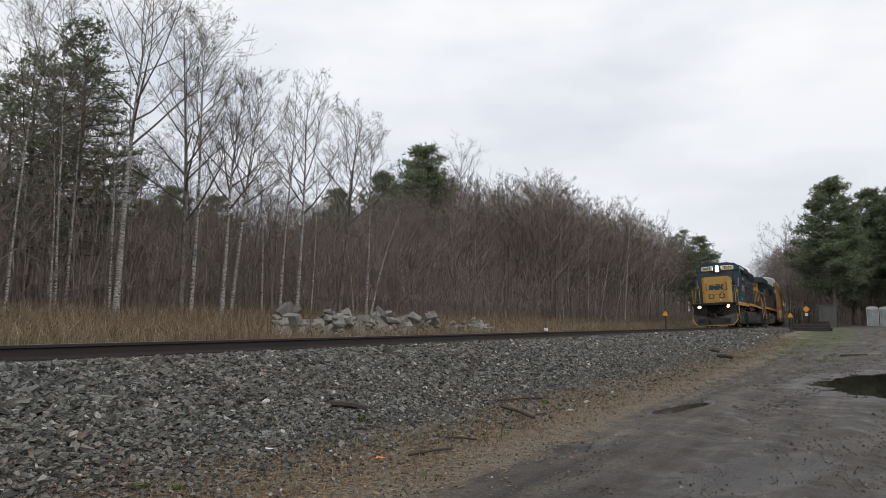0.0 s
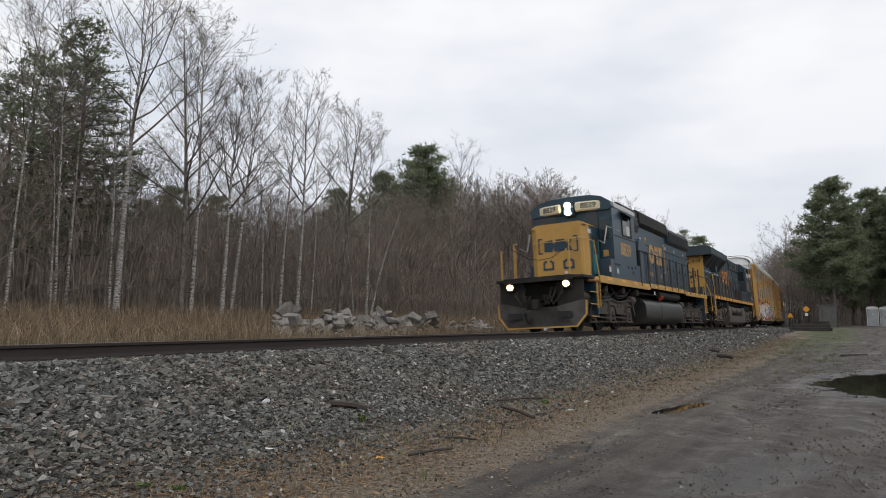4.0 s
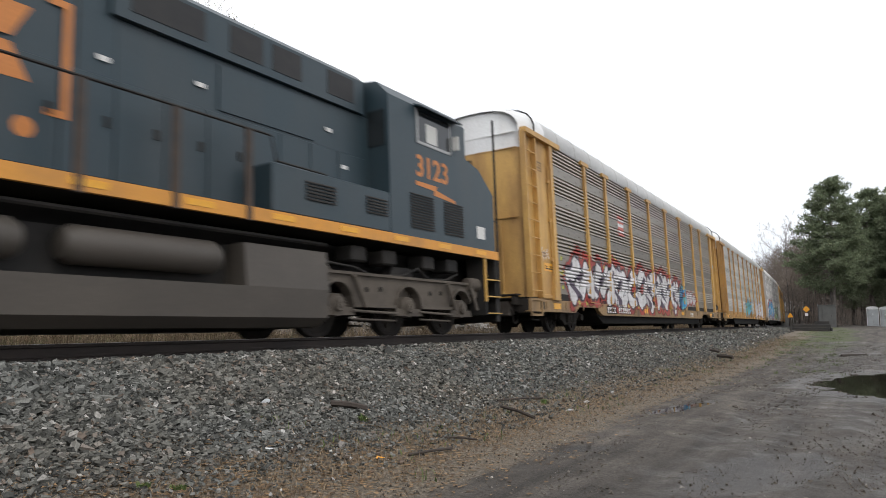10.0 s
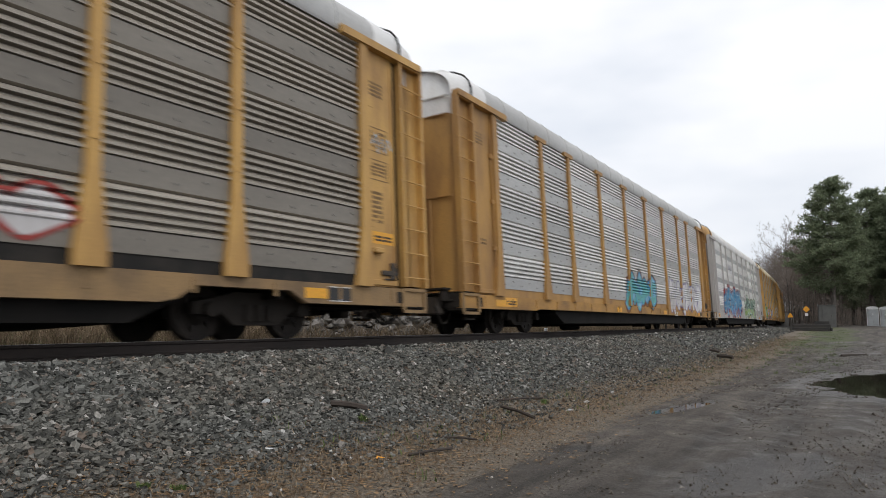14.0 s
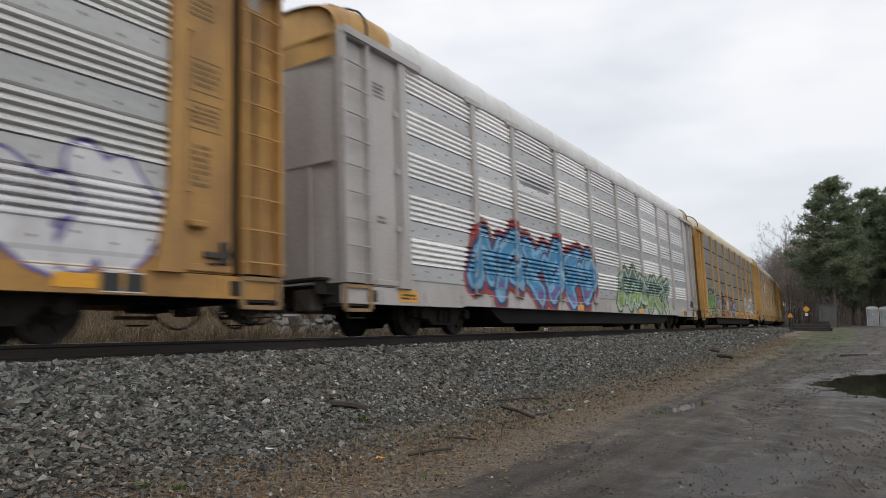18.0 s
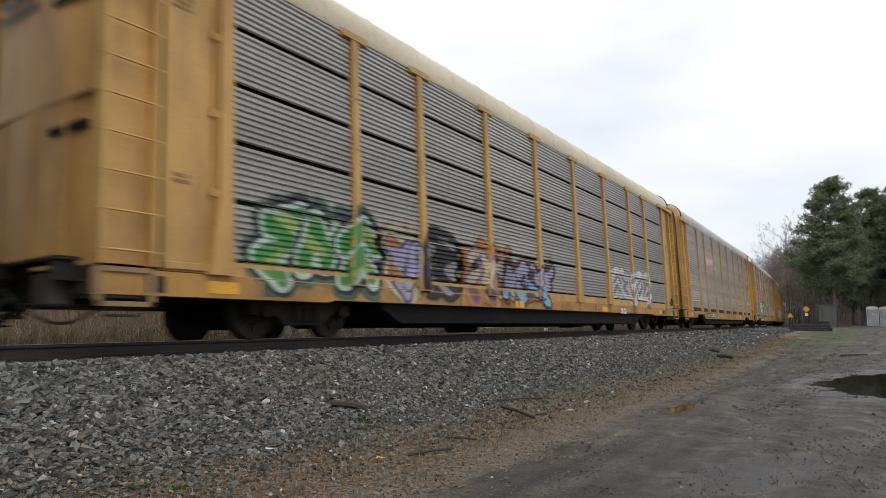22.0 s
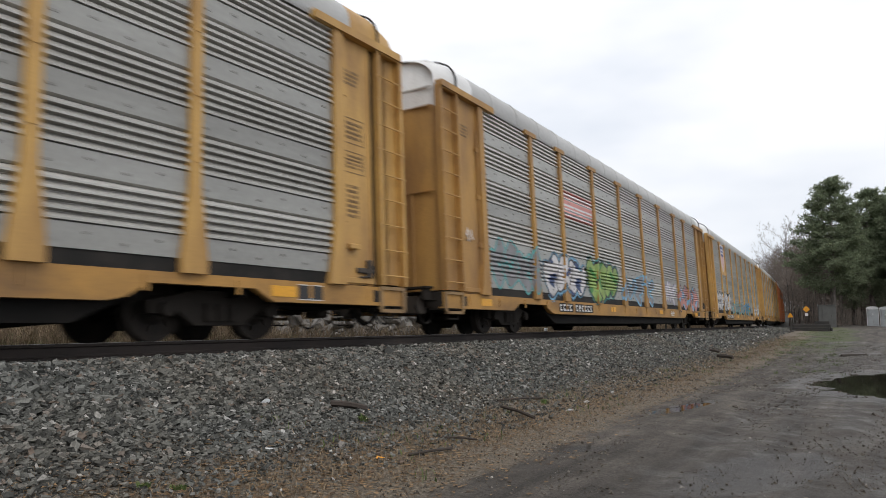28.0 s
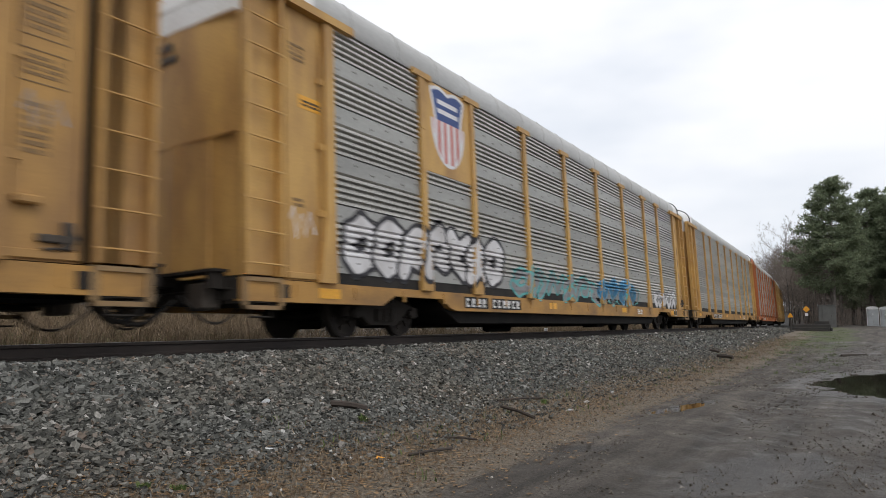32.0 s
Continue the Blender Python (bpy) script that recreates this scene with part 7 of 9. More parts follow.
def bud_mesh(rng, tips, per, size):
    at = np.repeat(tips, per, 0) + rng.normal(0, 0.10, (len(tips) * per, 3))
    v = np.array([(-0.5, 0, 0), (0, -0.3, 0.1), (0.5, 0, 0), (0, 0.3, 0.1)])
    f = np.array([(0, 1, 2), (0, 2, 3)])
    return scatter("young_foliage", v, f, at, rng.uniform(0.6, 1.3, (len(at), 1)) * size * np.ones((1, 3)), "all", M_BUD, rng, 0.2)


def pine_meshes(seed, height, girth, reach, bare=0.28, whorls=15, density=1.0, gaps=0.15, leaf=1.0):
    """A white pine: separate whorls of long boughs, each carrying flat, upturned plates of needle tufts with air between."""
    rng = np.random.default_rng(seed)
    wood, at, axis = [], [], []
    n = 12
    line = [np.array([0, 0, -0.3])]
    for i in range(n):
        line.append(line[-1] + np.array([rng.normal(0, 0.06), rng.normal(0, 0.06), (height + 0.3) / n]))
    trunk = [(line[i], line[i + 1], girth * (1 - 0.94 * i / n), girth * (1 - 0.94 * (i + 1) / n)) for i in range(n)]
    zs = [q[2] for q in line]
    for w in range(whorls):
        f = bare + (0.985 - bare) * ((w + rng.uniform(-0.25, 0.25)) / (whorls - 1))
        f = min(f, 0.985)
        wide = np.interp(f, [bare, bare + 0.10, 0.55, 0.80, 0.93, 1.0], [0.62, 0.95, 1.0, 0.74, 0.40, 0.12]) * rng.uniform(0.82, 1.15)
        turn = rng.uniform(0, 2 * math.pi)
        count = 6 if f < 0.85 else 5
        for k in range(count):
            if rng.random() < gaps:
                continue
            a = turn + 2 * math.pi * k / count + rng.normal(0, 0.25)
            ln = max(0.35, reach * wide * rng.uniform(0.70, 1.15))
            z = f * height + rng.normal(0, 0.10)
            p = np.array([np.interp(z, zs, [q[0] for q in line]), np.interp(z, zs, [q[1] for q in line]), z])
            d = np.array([math.cos(a), math.sin(a), -0.06 + 0.75 * max(f - 0.55, 0)])
            steps = max(4, int(ln / 0.34))
            side = np.array([-math.sin(a), math.cos(a), 0.0])
            for i in range(steps):
                q = p + d * ln / steps
                wood.append((p, q, 0.055 * (1 - f) * (1 - i / steps) + 0.014, 0.055 * (1 - f) * (1 - (i + 1) / steps) + 0.010))
                p = q
                d = d + np.array([0, 0, 0.045])
                share = (i + 1) / steps
                if share < 0.30 and f < 0.9:
                    continue
                # side sprays fan out flat from the bough
                for sgn in (-1, 1, 0):
                    if rng.random() < 0.12:
                        continue
                    sl = ln * rng.uniform(0.10, 0.30) * (1.25 - share) if sgn else 0.12
                    dd = side * sgn * rng.uniform(0.6, 1.1) + d * 0.6 + np.array([0, 0, 0.10])
                    e = p + dd * sl
                    wood.append((p, e, 0.014, 0.007))
                    m = max(2, int((7 + 11 * sl) * density))
                    t = rng.uniform(0.25, 1.1, (m, 1))
                    at.append(p + dd * sl * t + rng.normal(0, 1, (m, 3)) * np.array([0.15, 0.15, 0.10]) * leaf)
                    axis.append(np.repeat(dd[None], m, 0) + rng.normal(0, 0.45, (m, 3)) + np.array([0, 0, 0.35]))
    at, axis = np.concatenate(at), np.concatenate(axis)
    axis /= np.linalg.norm(axis, axis=1)[:, None]
    m = len(at)
    V, F = [], []
    for k in range(7):
        r = rng.normal(0, 1, (m, 3))
        side = np.cross(axis, r)
        side /= np.linalg.norm(side, axis=1)[:, None]
        tip = at + (axis * 0.75 + side * 0.65) * rng.uniform(0.12, 0.30, (m, 1)) * leaf
        wide = np.cross(side, axis) * 0.018 * leaf
        V.append(np.stack([at - wide, at + wide, tip], 1).reshape(-1, 3))
        F.append(np.arange(m * 3).reshape(-1, 3) + k * m * 3)
    wv, wf = frustums(wood, np.full(len(wood), 3))
    tv, tf = frustums(trunk, np.full(len(trunk), 8))
    return bulk_mesh("trunk", tv, tf, M_DARK_BARK, True), bulk_mesh("branchwork", wv, wf, M_DARK_BARK), bulk_mesh("foliage", np.concatenate(V), np.concatenate(F), M_NEEDLE)


def sight(px):
    """The plan direction that lies px picture widths from the middle, for laying out the wood's edge."""
    a = YAW - math.atan((px - 0.5) * 2 * math.tan(radians(LENS) / 2))
    return -math.sin(a), math.cos(a)


def along_sight(px, lateral):
    """The spot on that sight line that lies lateral metres left of the line's start heading."""
    dx, dy = sight(px)
    for _ in range(6):
        k = (EYE.x + lateral) / -dx
        y = EYE.y + k * dy
        cx = float(np.interp(y, _CY, _CX))
        k = (EYE.x - (cx - lateral)) / -dx
        y = EYE.y + k * dy
    return EYE.x + k * dx, EYE.y + k * dy


# the wood's outline against the sky: share of the picture's width, rise over run
SKYLINE = ((0.0, 0.185), (0.19, 0.187), (0.408, 0.195), (0.446, 0.222), (0.485, 0.235), (0.517, 0.250), (0.545, 0.232), (0.560, 0.230), (0.590, 0.250), (0.620, 0.244), (0.640, 0.208), (0.690, 0.184), (0.720, 0.172), (0.746, 0.150), (0.797, 0.111), (0.823, 0.085), (0.842, 0.100), (0.893, 0.127), (0.93, 0.140), (1.1, 0.14))
TREES = {}


def room_under_skyline(x, y):
    """The height that a tree there may have."""
    dx, dy = x - EYE.x, y - EYE.y
    px = 0.5 + math.tan(YAW - math.atan2(-dx, dy)) / (2 * math.tan(radians(LENS) / 2)) if dy > -abs(dx) else 0.0
    rise = float(np.interp(px, [q[0] for q in SKYLINE], [q[1] for q in SKYLINE]))
    return math.hypot(dx, dy) * rise + EYE.z - float(ground_height(x, y))


def plant(kind, x, y, size, turn, label, lean=(0, 0)):
    """A tree of a known kind, at its true spot on the ground."""
    meshes, parts = TREES[kind]
    t = new("tree")
    m = pose(x, y, float(ground_height(x, y)), lean[0], lean[1], turn) @ Matrix.Scale(size, 4)
    t.matrix_basis = m
    for key, me in zip(parts, meshes):
        ob = new(key, me)
        ob.parent = t
        if key != "trunk":
            tagged(ob, kind="stuff")
    tagged(t, label, "tree", group="trees at the edge of the wood")
    return t


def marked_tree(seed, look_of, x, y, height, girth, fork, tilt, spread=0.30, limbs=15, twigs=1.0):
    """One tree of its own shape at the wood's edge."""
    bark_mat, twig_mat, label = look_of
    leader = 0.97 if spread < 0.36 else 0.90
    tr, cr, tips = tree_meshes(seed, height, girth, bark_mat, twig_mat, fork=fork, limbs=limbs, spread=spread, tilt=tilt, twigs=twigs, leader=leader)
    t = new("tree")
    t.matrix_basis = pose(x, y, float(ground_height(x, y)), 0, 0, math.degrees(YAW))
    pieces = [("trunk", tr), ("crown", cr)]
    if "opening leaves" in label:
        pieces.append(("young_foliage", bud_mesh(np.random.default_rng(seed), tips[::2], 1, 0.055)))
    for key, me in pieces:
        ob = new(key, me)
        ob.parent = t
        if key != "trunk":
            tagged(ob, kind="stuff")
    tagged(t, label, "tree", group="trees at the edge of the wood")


def build_trees():
    rng = random.Random(77)
    birch, dark, pine = "tall bare white-barked birch at the wood's edge", "bare grey-brown tree with fine twigs", "dark green pine with dense needled boughs"
    B = (M_BIRCH, M_TWIG_PALE, birch)
    L = (M_BIRCH, M_TWIG_PALE, "tall birch with sparse pale green opening leaves")
    D = (M_DARK_BARK, M_TWIG_PALE, "bare dark-barked tree at the wood's edge")
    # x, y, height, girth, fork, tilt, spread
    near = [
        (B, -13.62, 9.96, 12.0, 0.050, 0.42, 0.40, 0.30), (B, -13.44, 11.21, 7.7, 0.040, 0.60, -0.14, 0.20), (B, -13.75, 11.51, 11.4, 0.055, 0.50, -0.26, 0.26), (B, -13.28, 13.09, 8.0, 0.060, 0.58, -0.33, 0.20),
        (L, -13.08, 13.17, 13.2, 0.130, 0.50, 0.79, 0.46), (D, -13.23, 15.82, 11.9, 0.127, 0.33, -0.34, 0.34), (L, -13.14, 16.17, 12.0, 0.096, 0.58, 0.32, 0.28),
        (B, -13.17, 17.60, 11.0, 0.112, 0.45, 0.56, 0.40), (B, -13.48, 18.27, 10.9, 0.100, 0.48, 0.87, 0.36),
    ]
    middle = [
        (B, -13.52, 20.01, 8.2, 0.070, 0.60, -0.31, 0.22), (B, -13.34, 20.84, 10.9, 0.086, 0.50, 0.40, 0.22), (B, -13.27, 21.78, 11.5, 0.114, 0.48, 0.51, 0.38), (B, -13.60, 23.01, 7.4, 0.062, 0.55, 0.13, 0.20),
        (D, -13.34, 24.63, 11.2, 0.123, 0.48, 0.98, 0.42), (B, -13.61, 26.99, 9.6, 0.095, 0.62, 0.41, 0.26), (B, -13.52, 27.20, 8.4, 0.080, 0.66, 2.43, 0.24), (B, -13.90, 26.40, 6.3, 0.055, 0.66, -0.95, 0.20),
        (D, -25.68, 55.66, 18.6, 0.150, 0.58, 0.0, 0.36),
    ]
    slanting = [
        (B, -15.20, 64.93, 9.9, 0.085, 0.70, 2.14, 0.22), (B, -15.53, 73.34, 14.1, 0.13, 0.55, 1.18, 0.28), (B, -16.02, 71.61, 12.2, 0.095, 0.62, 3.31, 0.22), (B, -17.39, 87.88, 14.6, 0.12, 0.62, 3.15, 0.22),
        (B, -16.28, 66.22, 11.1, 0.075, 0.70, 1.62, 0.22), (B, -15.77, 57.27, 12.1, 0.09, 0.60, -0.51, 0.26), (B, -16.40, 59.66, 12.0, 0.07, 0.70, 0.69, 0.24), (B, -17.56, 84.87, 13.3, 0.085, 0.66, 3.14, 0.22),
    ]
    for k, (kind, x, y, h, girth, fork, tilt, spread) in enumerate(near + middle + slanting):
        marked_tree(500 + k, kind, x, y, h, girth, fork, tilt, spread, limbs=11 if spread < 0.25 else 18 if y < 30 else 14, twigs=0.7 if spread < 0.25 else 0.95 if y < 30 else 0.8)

    for i in range(4):
        tr, cr, tips = tree_meshes(100 + i, 10.0, 0.070, M_BIRCH, M_TWIG_PALE, fork=0.50, limbs=12, spread=0.26, twigs=0.9)
        TREES["birch", i] = ((tr, cr), ("trunk", "crown"))
    for i in range(6):
        tr, cr, tips = tree_meshes(200 + i, 10.0, 0.085, M_DARK_BARK, M_TWIG, fork=0.22 + 0.05 * (i % 3), limbs=17, spread=0.42 + 0.04 * (i % 2), twigs=1.0, steep=0.10, leader=0.84, tilt=0.3 * (i % 3 - 1))
        TREES["dark", i] = ((tr, cr), ("trunk", "crown"))
    for i in range(4):
        TREES["far", i] = (far_tree_meshes(300 + i, 10.0, 0.075, fork=0.18, limbs=15, spread=0.40, twigs=0.66, leader=0.84, steep=0.10), ("trunk", "crown"))
    TREES["pine", 0] = (pine_meshes(400, 10.0, 0.17, 2.0, bare=0.26, whorls=22, density=0.42, gaps=0.20, leaf=0.8), ("trunk", "branchwork", "foliage"))
    TREES["pine", 1] = (pine_meshes(411, 10.0, 0.22, 2.35, bare=0.26, whorls=19, density=1.15, gaps=0.10, leaf=1.15), ("trunk", "branchwork", "foliage"))
    TREES["pine", 2] = (pine_meshes(402, 10.0, 0.20, 2.1, bare=0.22, whorls=19, density=1.0, gaps=0.10, leaf=1.1), ("trunk", "branchwork", "foliage"))
    # pines among the bare trees, then those over the bend
    for x, y, h, k in ((-16.68, 13.58, 11.5, 0), (-19.6, 13.2, 10.6, 0), (-18.6, 14.6, 10.7, 0), (-17.9, 11.6, 9.0, 0), (-25.92, 50.43, 16.0, 2), (-27.4, 52.2, 14.6, 2), (-20.3, 120.0, 15.8, 0), (-19.4, 126.0, 15.4, 2), (-17.6, 130.0, 13.0, 0), (-23.0, 124.0, 15.2, 0)):
        plant(("pine", k), x, y, h / 10.0, rng.uniform(0, 360), pine)
    # slender trees between the birches
    for k in range(26):
        x, y, th = track_xy(8.5 + 21.5 * (k + rng.random()) / 26, -rng.uniform(13.8, 19.0))
        plant(("dark", rng.randrange(6)) if k % 4 else ("birch", rng.randrange(4)), float(x), float(y), rng.uniform(0.66, 0.98), rng.uniform(0, 360), "slender bare tree among the birches")
    # the wood behind, under its skyline
    for lat0, lat1, s0, s1, n in ((14.0, 24.0, 26, 60, 34), (13.5, 20.0, 58, 100, 30), (13.0, 20.0, 98, 180, 24), (17.0, 26.0, 4, 28, 16)):
        for k in range(n):
            s = s0 + (s1 - s0) * (k + rng.random()) / n
            x, y, th = track_xy(s, -rng.uniform(lat0, lat1))
            kind = ("dark", rng.randrange(6)) if rng.random() < 0.88 else ("birch", rng.randrange(4))
            cap = room_under_skyline(float(x), float(y)) * rng.uniform(0.74, 1.0)
            if cap > 3.0:
                plant(kind, float(x), float(y), min(cap, 17.0) / 10.0, rng.uniform(0, 360), dark if kind[0] == "dark" else birch)
    for k in range(16):
        s = rng.uniform(4, 46) if k < 11 else rng.uniform(46, 110)
        x, y, th = track_xy(s, -rng.uniform(24, 40))
        cap = room_under_skyline(float(x), float(y)) * rng.uniform(0.86, 1.02)
        plant(("pine", rng.choice((0, 2))), float(x), float(y), min(cap, 15.0) / 10.0, rng.uniform(0, 360), pine)
    # beside the level crossing
    for x, y, k, h in ((3.55, 88.0, 1, 16.4), (7.4, 100.0, 2, 17.0), (10.4, 99.0, 1, 17.0), (8.9, 104.0, 2, 16.0), (12.4, 97.0, 1, 16.0), (15.5, 93.0, 2, 16.0), (5.8, 106.0, 2, 14.0), (4.6, 112.0, 2, 12.5), (7.2, 112.0, 2, 13.5)):
        plant(("pine", k), x, y, h / 10.0, 40.0 if k == 1 else rng.uniform(0, 360), "tall dark green pine beside the level crossing")
    for x, y, h in ((-3.5, 112.0, 17.4), (-1.6, 118.0, 14.5), (2.0, 108.0, 12.5), (4.6, 110.0, 12.8)):
        plant(("dark", int(h * 2) % 6), x, y, h / 10.0, rng.uniform(0, 360), "bare grey-brown tree behind the level crossing")
    for k in range(26):
        x, y = rng.uniform(-4, 22), rng.uniform(108, 140)
        plant(("dark", k % 6), x, y, rng.uniform(0.85, 1.15), rng.uniform(0, 360), "bare grey-brown tree behind the level crossing")


def build_far_wood():
    """Thin bare trees deep in the wood and beyond the bend, joined: nobody could count them."""
    rng = np.random.default_rng(91)
    spots = []
    for s0, s1, u0, u1, n in ((-14, 30, -60, -19, 260), (20, 60, -45, -15, 210), (55, 110, -45, -14, 190), (100, 210, -50, -14, 130), (104, 170, 5, 45, 240), (160, 330, 3, 60, 420), (190, 330, -60, -8, 60)):
        xy = beside_line(rng.uniform(s0, s1, n), rng.uniform(u0, u1, n))
        for x, y in xy:
            k = min(room_under_skyline(x, y) * rng.uniform(0.70, 1.0), 24.0) / 10.0
            if k > 0.3:
                spots.append((x, y, k))
    for slot, name, mat in ((0, "far_trunks", M_DARK_BARK), (1, "far_wood", M_TWIG)):
        V, F, base = [], [], 0
        for i, (x, y, k) in enumerate(spots):
            me = TREES["far", i % 4][0][slot]
            co = np.empty(len(me.vertices) * 3, np.float32)
            me.vertices.foreach_get("co", co)
            ix = np.empty(len(me.loops), np.int32)
            me.loops.foreach_get("vertex_index", ix)
            co = co.reshape(-1, 3) * k
            a = i * 2.4
            c, sn = math.cos(a), math.sin(a)
            co = np.stack([co[:, 0] * c - co[:, 1] * sn + x, co[:, 0] * sn + co[:, 1] * c + y, co[:, 2] + float(ground_height(x, y))], 1)
            V.append(co)
            F.append(ix.reshape(-1, (4, 3)[slot]) + base)
            base += len(co)
        tagged(new(name, bulk_mesh(name, np.concatenate(V), np.concatenate(F), mat)), "dense bare brown woodland in the distance", "woodland", kind="stuff")


def build_brush():
    """Thin saplings and brambles under the trees, one tangled mass."""
    rng = np.random.default_rng(31)
    P, Q, R = [], [], []
    for s0, s1, u0, u1, n, thick in ((-6, 40, -30, -13, 17000, 1.0), (40, 130, -28, -12.5, 12000, 1.6), (-6, 160, -60, -26, 4000, 1.6), (92, 200, 5, 48, 5000, 1.6), (190, 330, 2, 60, 4200, 1.6)):
        p = on_ground(beside_line(rng.uniform(s0, s1, n), rng.uniform(u0, u1, n)), -0.1)
        h = rng.uniform(0.8, 4.8, (n, 1))
        d = np.concatenate([rng.normal(0, 0.13, (n, 2)), np.ones((n, 1))], 1)
        r = (0.004 + 0.0028 * h[:, 0]) * thick
        for i in range(3):
            q = p + d * h / 3
            P.append(p)
            Q.append(q)
            R.append(r * (1 - 0.3 * i))
            for _ in range(3):
                P.append(q)
                Q.append(q + (d * 0.6 + rng.normal(0, 0.42, (n, 3))) * h * 0.20)
                R.append(r * 0.45)
            p = q
            d = d + rng.normal(0, 0.10, (n, 3))
    v, f = sliver_mesh(np.concatenate(P), np.concatenate(Q), np.concatenate(R))
    tagged(new("undergrowth", bulk_mesh("undergrowth", v, f, M_TWIG)), "tangled leafless brush and saplings under the trees", "undergrowth", kind="stuff")


build_ballast()
build_grass()
build_trees()
build_far_wood()
build_brush()

# ---- things beside the line ----
M_TOILET = plain("toilet_grey_plastic", (0.42, 0.44, 0.45), 0.5, amount=0.35, scale=1.5)
M_TOILET_WHITE = plain("toilet_white_plastic", (0.75, 0.76, 0.76), 0.45, amount=0.2)
M_SIGN_YELLOW = plain("sign_yellow", (0.75, 0.33, 0.02), 0.45, amount=0.2)
M_POST = plain("dark_post", (0.055, 0.048, 0.042), 0.8, amount=0.5, scale=4)
M_CABINET = plain("grey_cabinet", (0.10, 0.10, 0.095), 0.7, amount=0.5, scale=1.5)
M_TIMBER = plain("black_timber", (0.035, 0.033, 0.032), 0.85, amount=0.6, scale=2.5, grime=(0.09, 0.08, 0.07), streak=(0.4, 3, 3), bump=0.4)
M_STICK = plain("wet_stick", (0.05, 0.038, 0.03), 0.8, amount=0.5, scale=6, bump=0.4)
M_ROCK = plain("quarried_rock", (0.235, 0.22, 0.20), 0.92, grime=(0.07, 0.066, 0.058), amount=0.8, scale=2.2, grain=0.25, bump=0.6, vary=0.28)


def ground_at(x, y):
    return float(ground_height(x, y))


def portable_toilet(x, y, turn):
    t = new("portable_toilet")
    t.matrix_basis = pose(x, y, ground_at(x, y), 0, 0, turn)
    tagged(t, "grey portable toilet with a domed white roof", "toilet", group="portable toilets")
    part("skid", Geo().box(-0.6, 0.6, -0.62, 0.62, -0.05, 0.12, 0.02), M_TOILET, t)
    part("cabin", Geo().box(-0.56, 0.56, -0.58, 0.58, 0.12, 2.02, 0.04), M_TOILET, t)
    part("door", Geo().box(-0.42, 0.42, -0.62, -0.575, 0.2, 1.95, 0.02), M_TOILET, t)
    part("vent_panel", Geo().box(-0.40, 0.40, -0.605, -0.575, 1.80, 1.98), M_TOILET_WHITE, t)
    part("door_sign", Geo().box(-0.08, 0.08, -0.63, -0.618, 1.35, 1.45), M_TOILET_WHITE, t)
    roof = [(0.62, 2.0), (0.60, 2.12), (0.42, 2.26), (0.0, 2.33), (-0.42, 2.26), (-0.60, 2.12), (-0.62, 2.0)]
    part("roof", Geo().prism(roof, -0.64, 0.64, "y"), M_TOILET_WHITE, t, "domed white roof", smooth=True)
    part("corner_trim", Geo().box(0.54, 0.585, -0.60, -0.55, 0.12, 2.02), M_TOILET_WHITE, t)
    part("corner_trim", Geo().box(-0.585, -0.54, -0.60, -0.55, 0.12, 2.02), M_TOILET_WHITE, t)


def marker_post(x, y, h):
    t = new("marker_post")
    t.matrix_basis = pose(x, y, ground_at(x, y), 0, 0, 0)
    tagged(t, "dark post with a small orange triangular marker", "sign", group="line markers")
    part("post", Geo().box(-0.045, 0.045, -0.04, 0.04, -0.25, h - 0.2), M_POST, t)
    part("base", Geo().box(-0.22, 0.22, -0.12, 0.12, -0.05, 0.05, 0.02), M_POST, t)
    part("marker", Geo().prism([(-0.17, h - 0.24), (0.17, h - 0.24), (0.17, h - 0.16), (0.03, h + 0.06), (-0.03, h + 0.06), (-0.17, h - 0.16)], -0.065, -0.045, "y"), M_SIGN_YELLOW, t, "orange reflective marker")


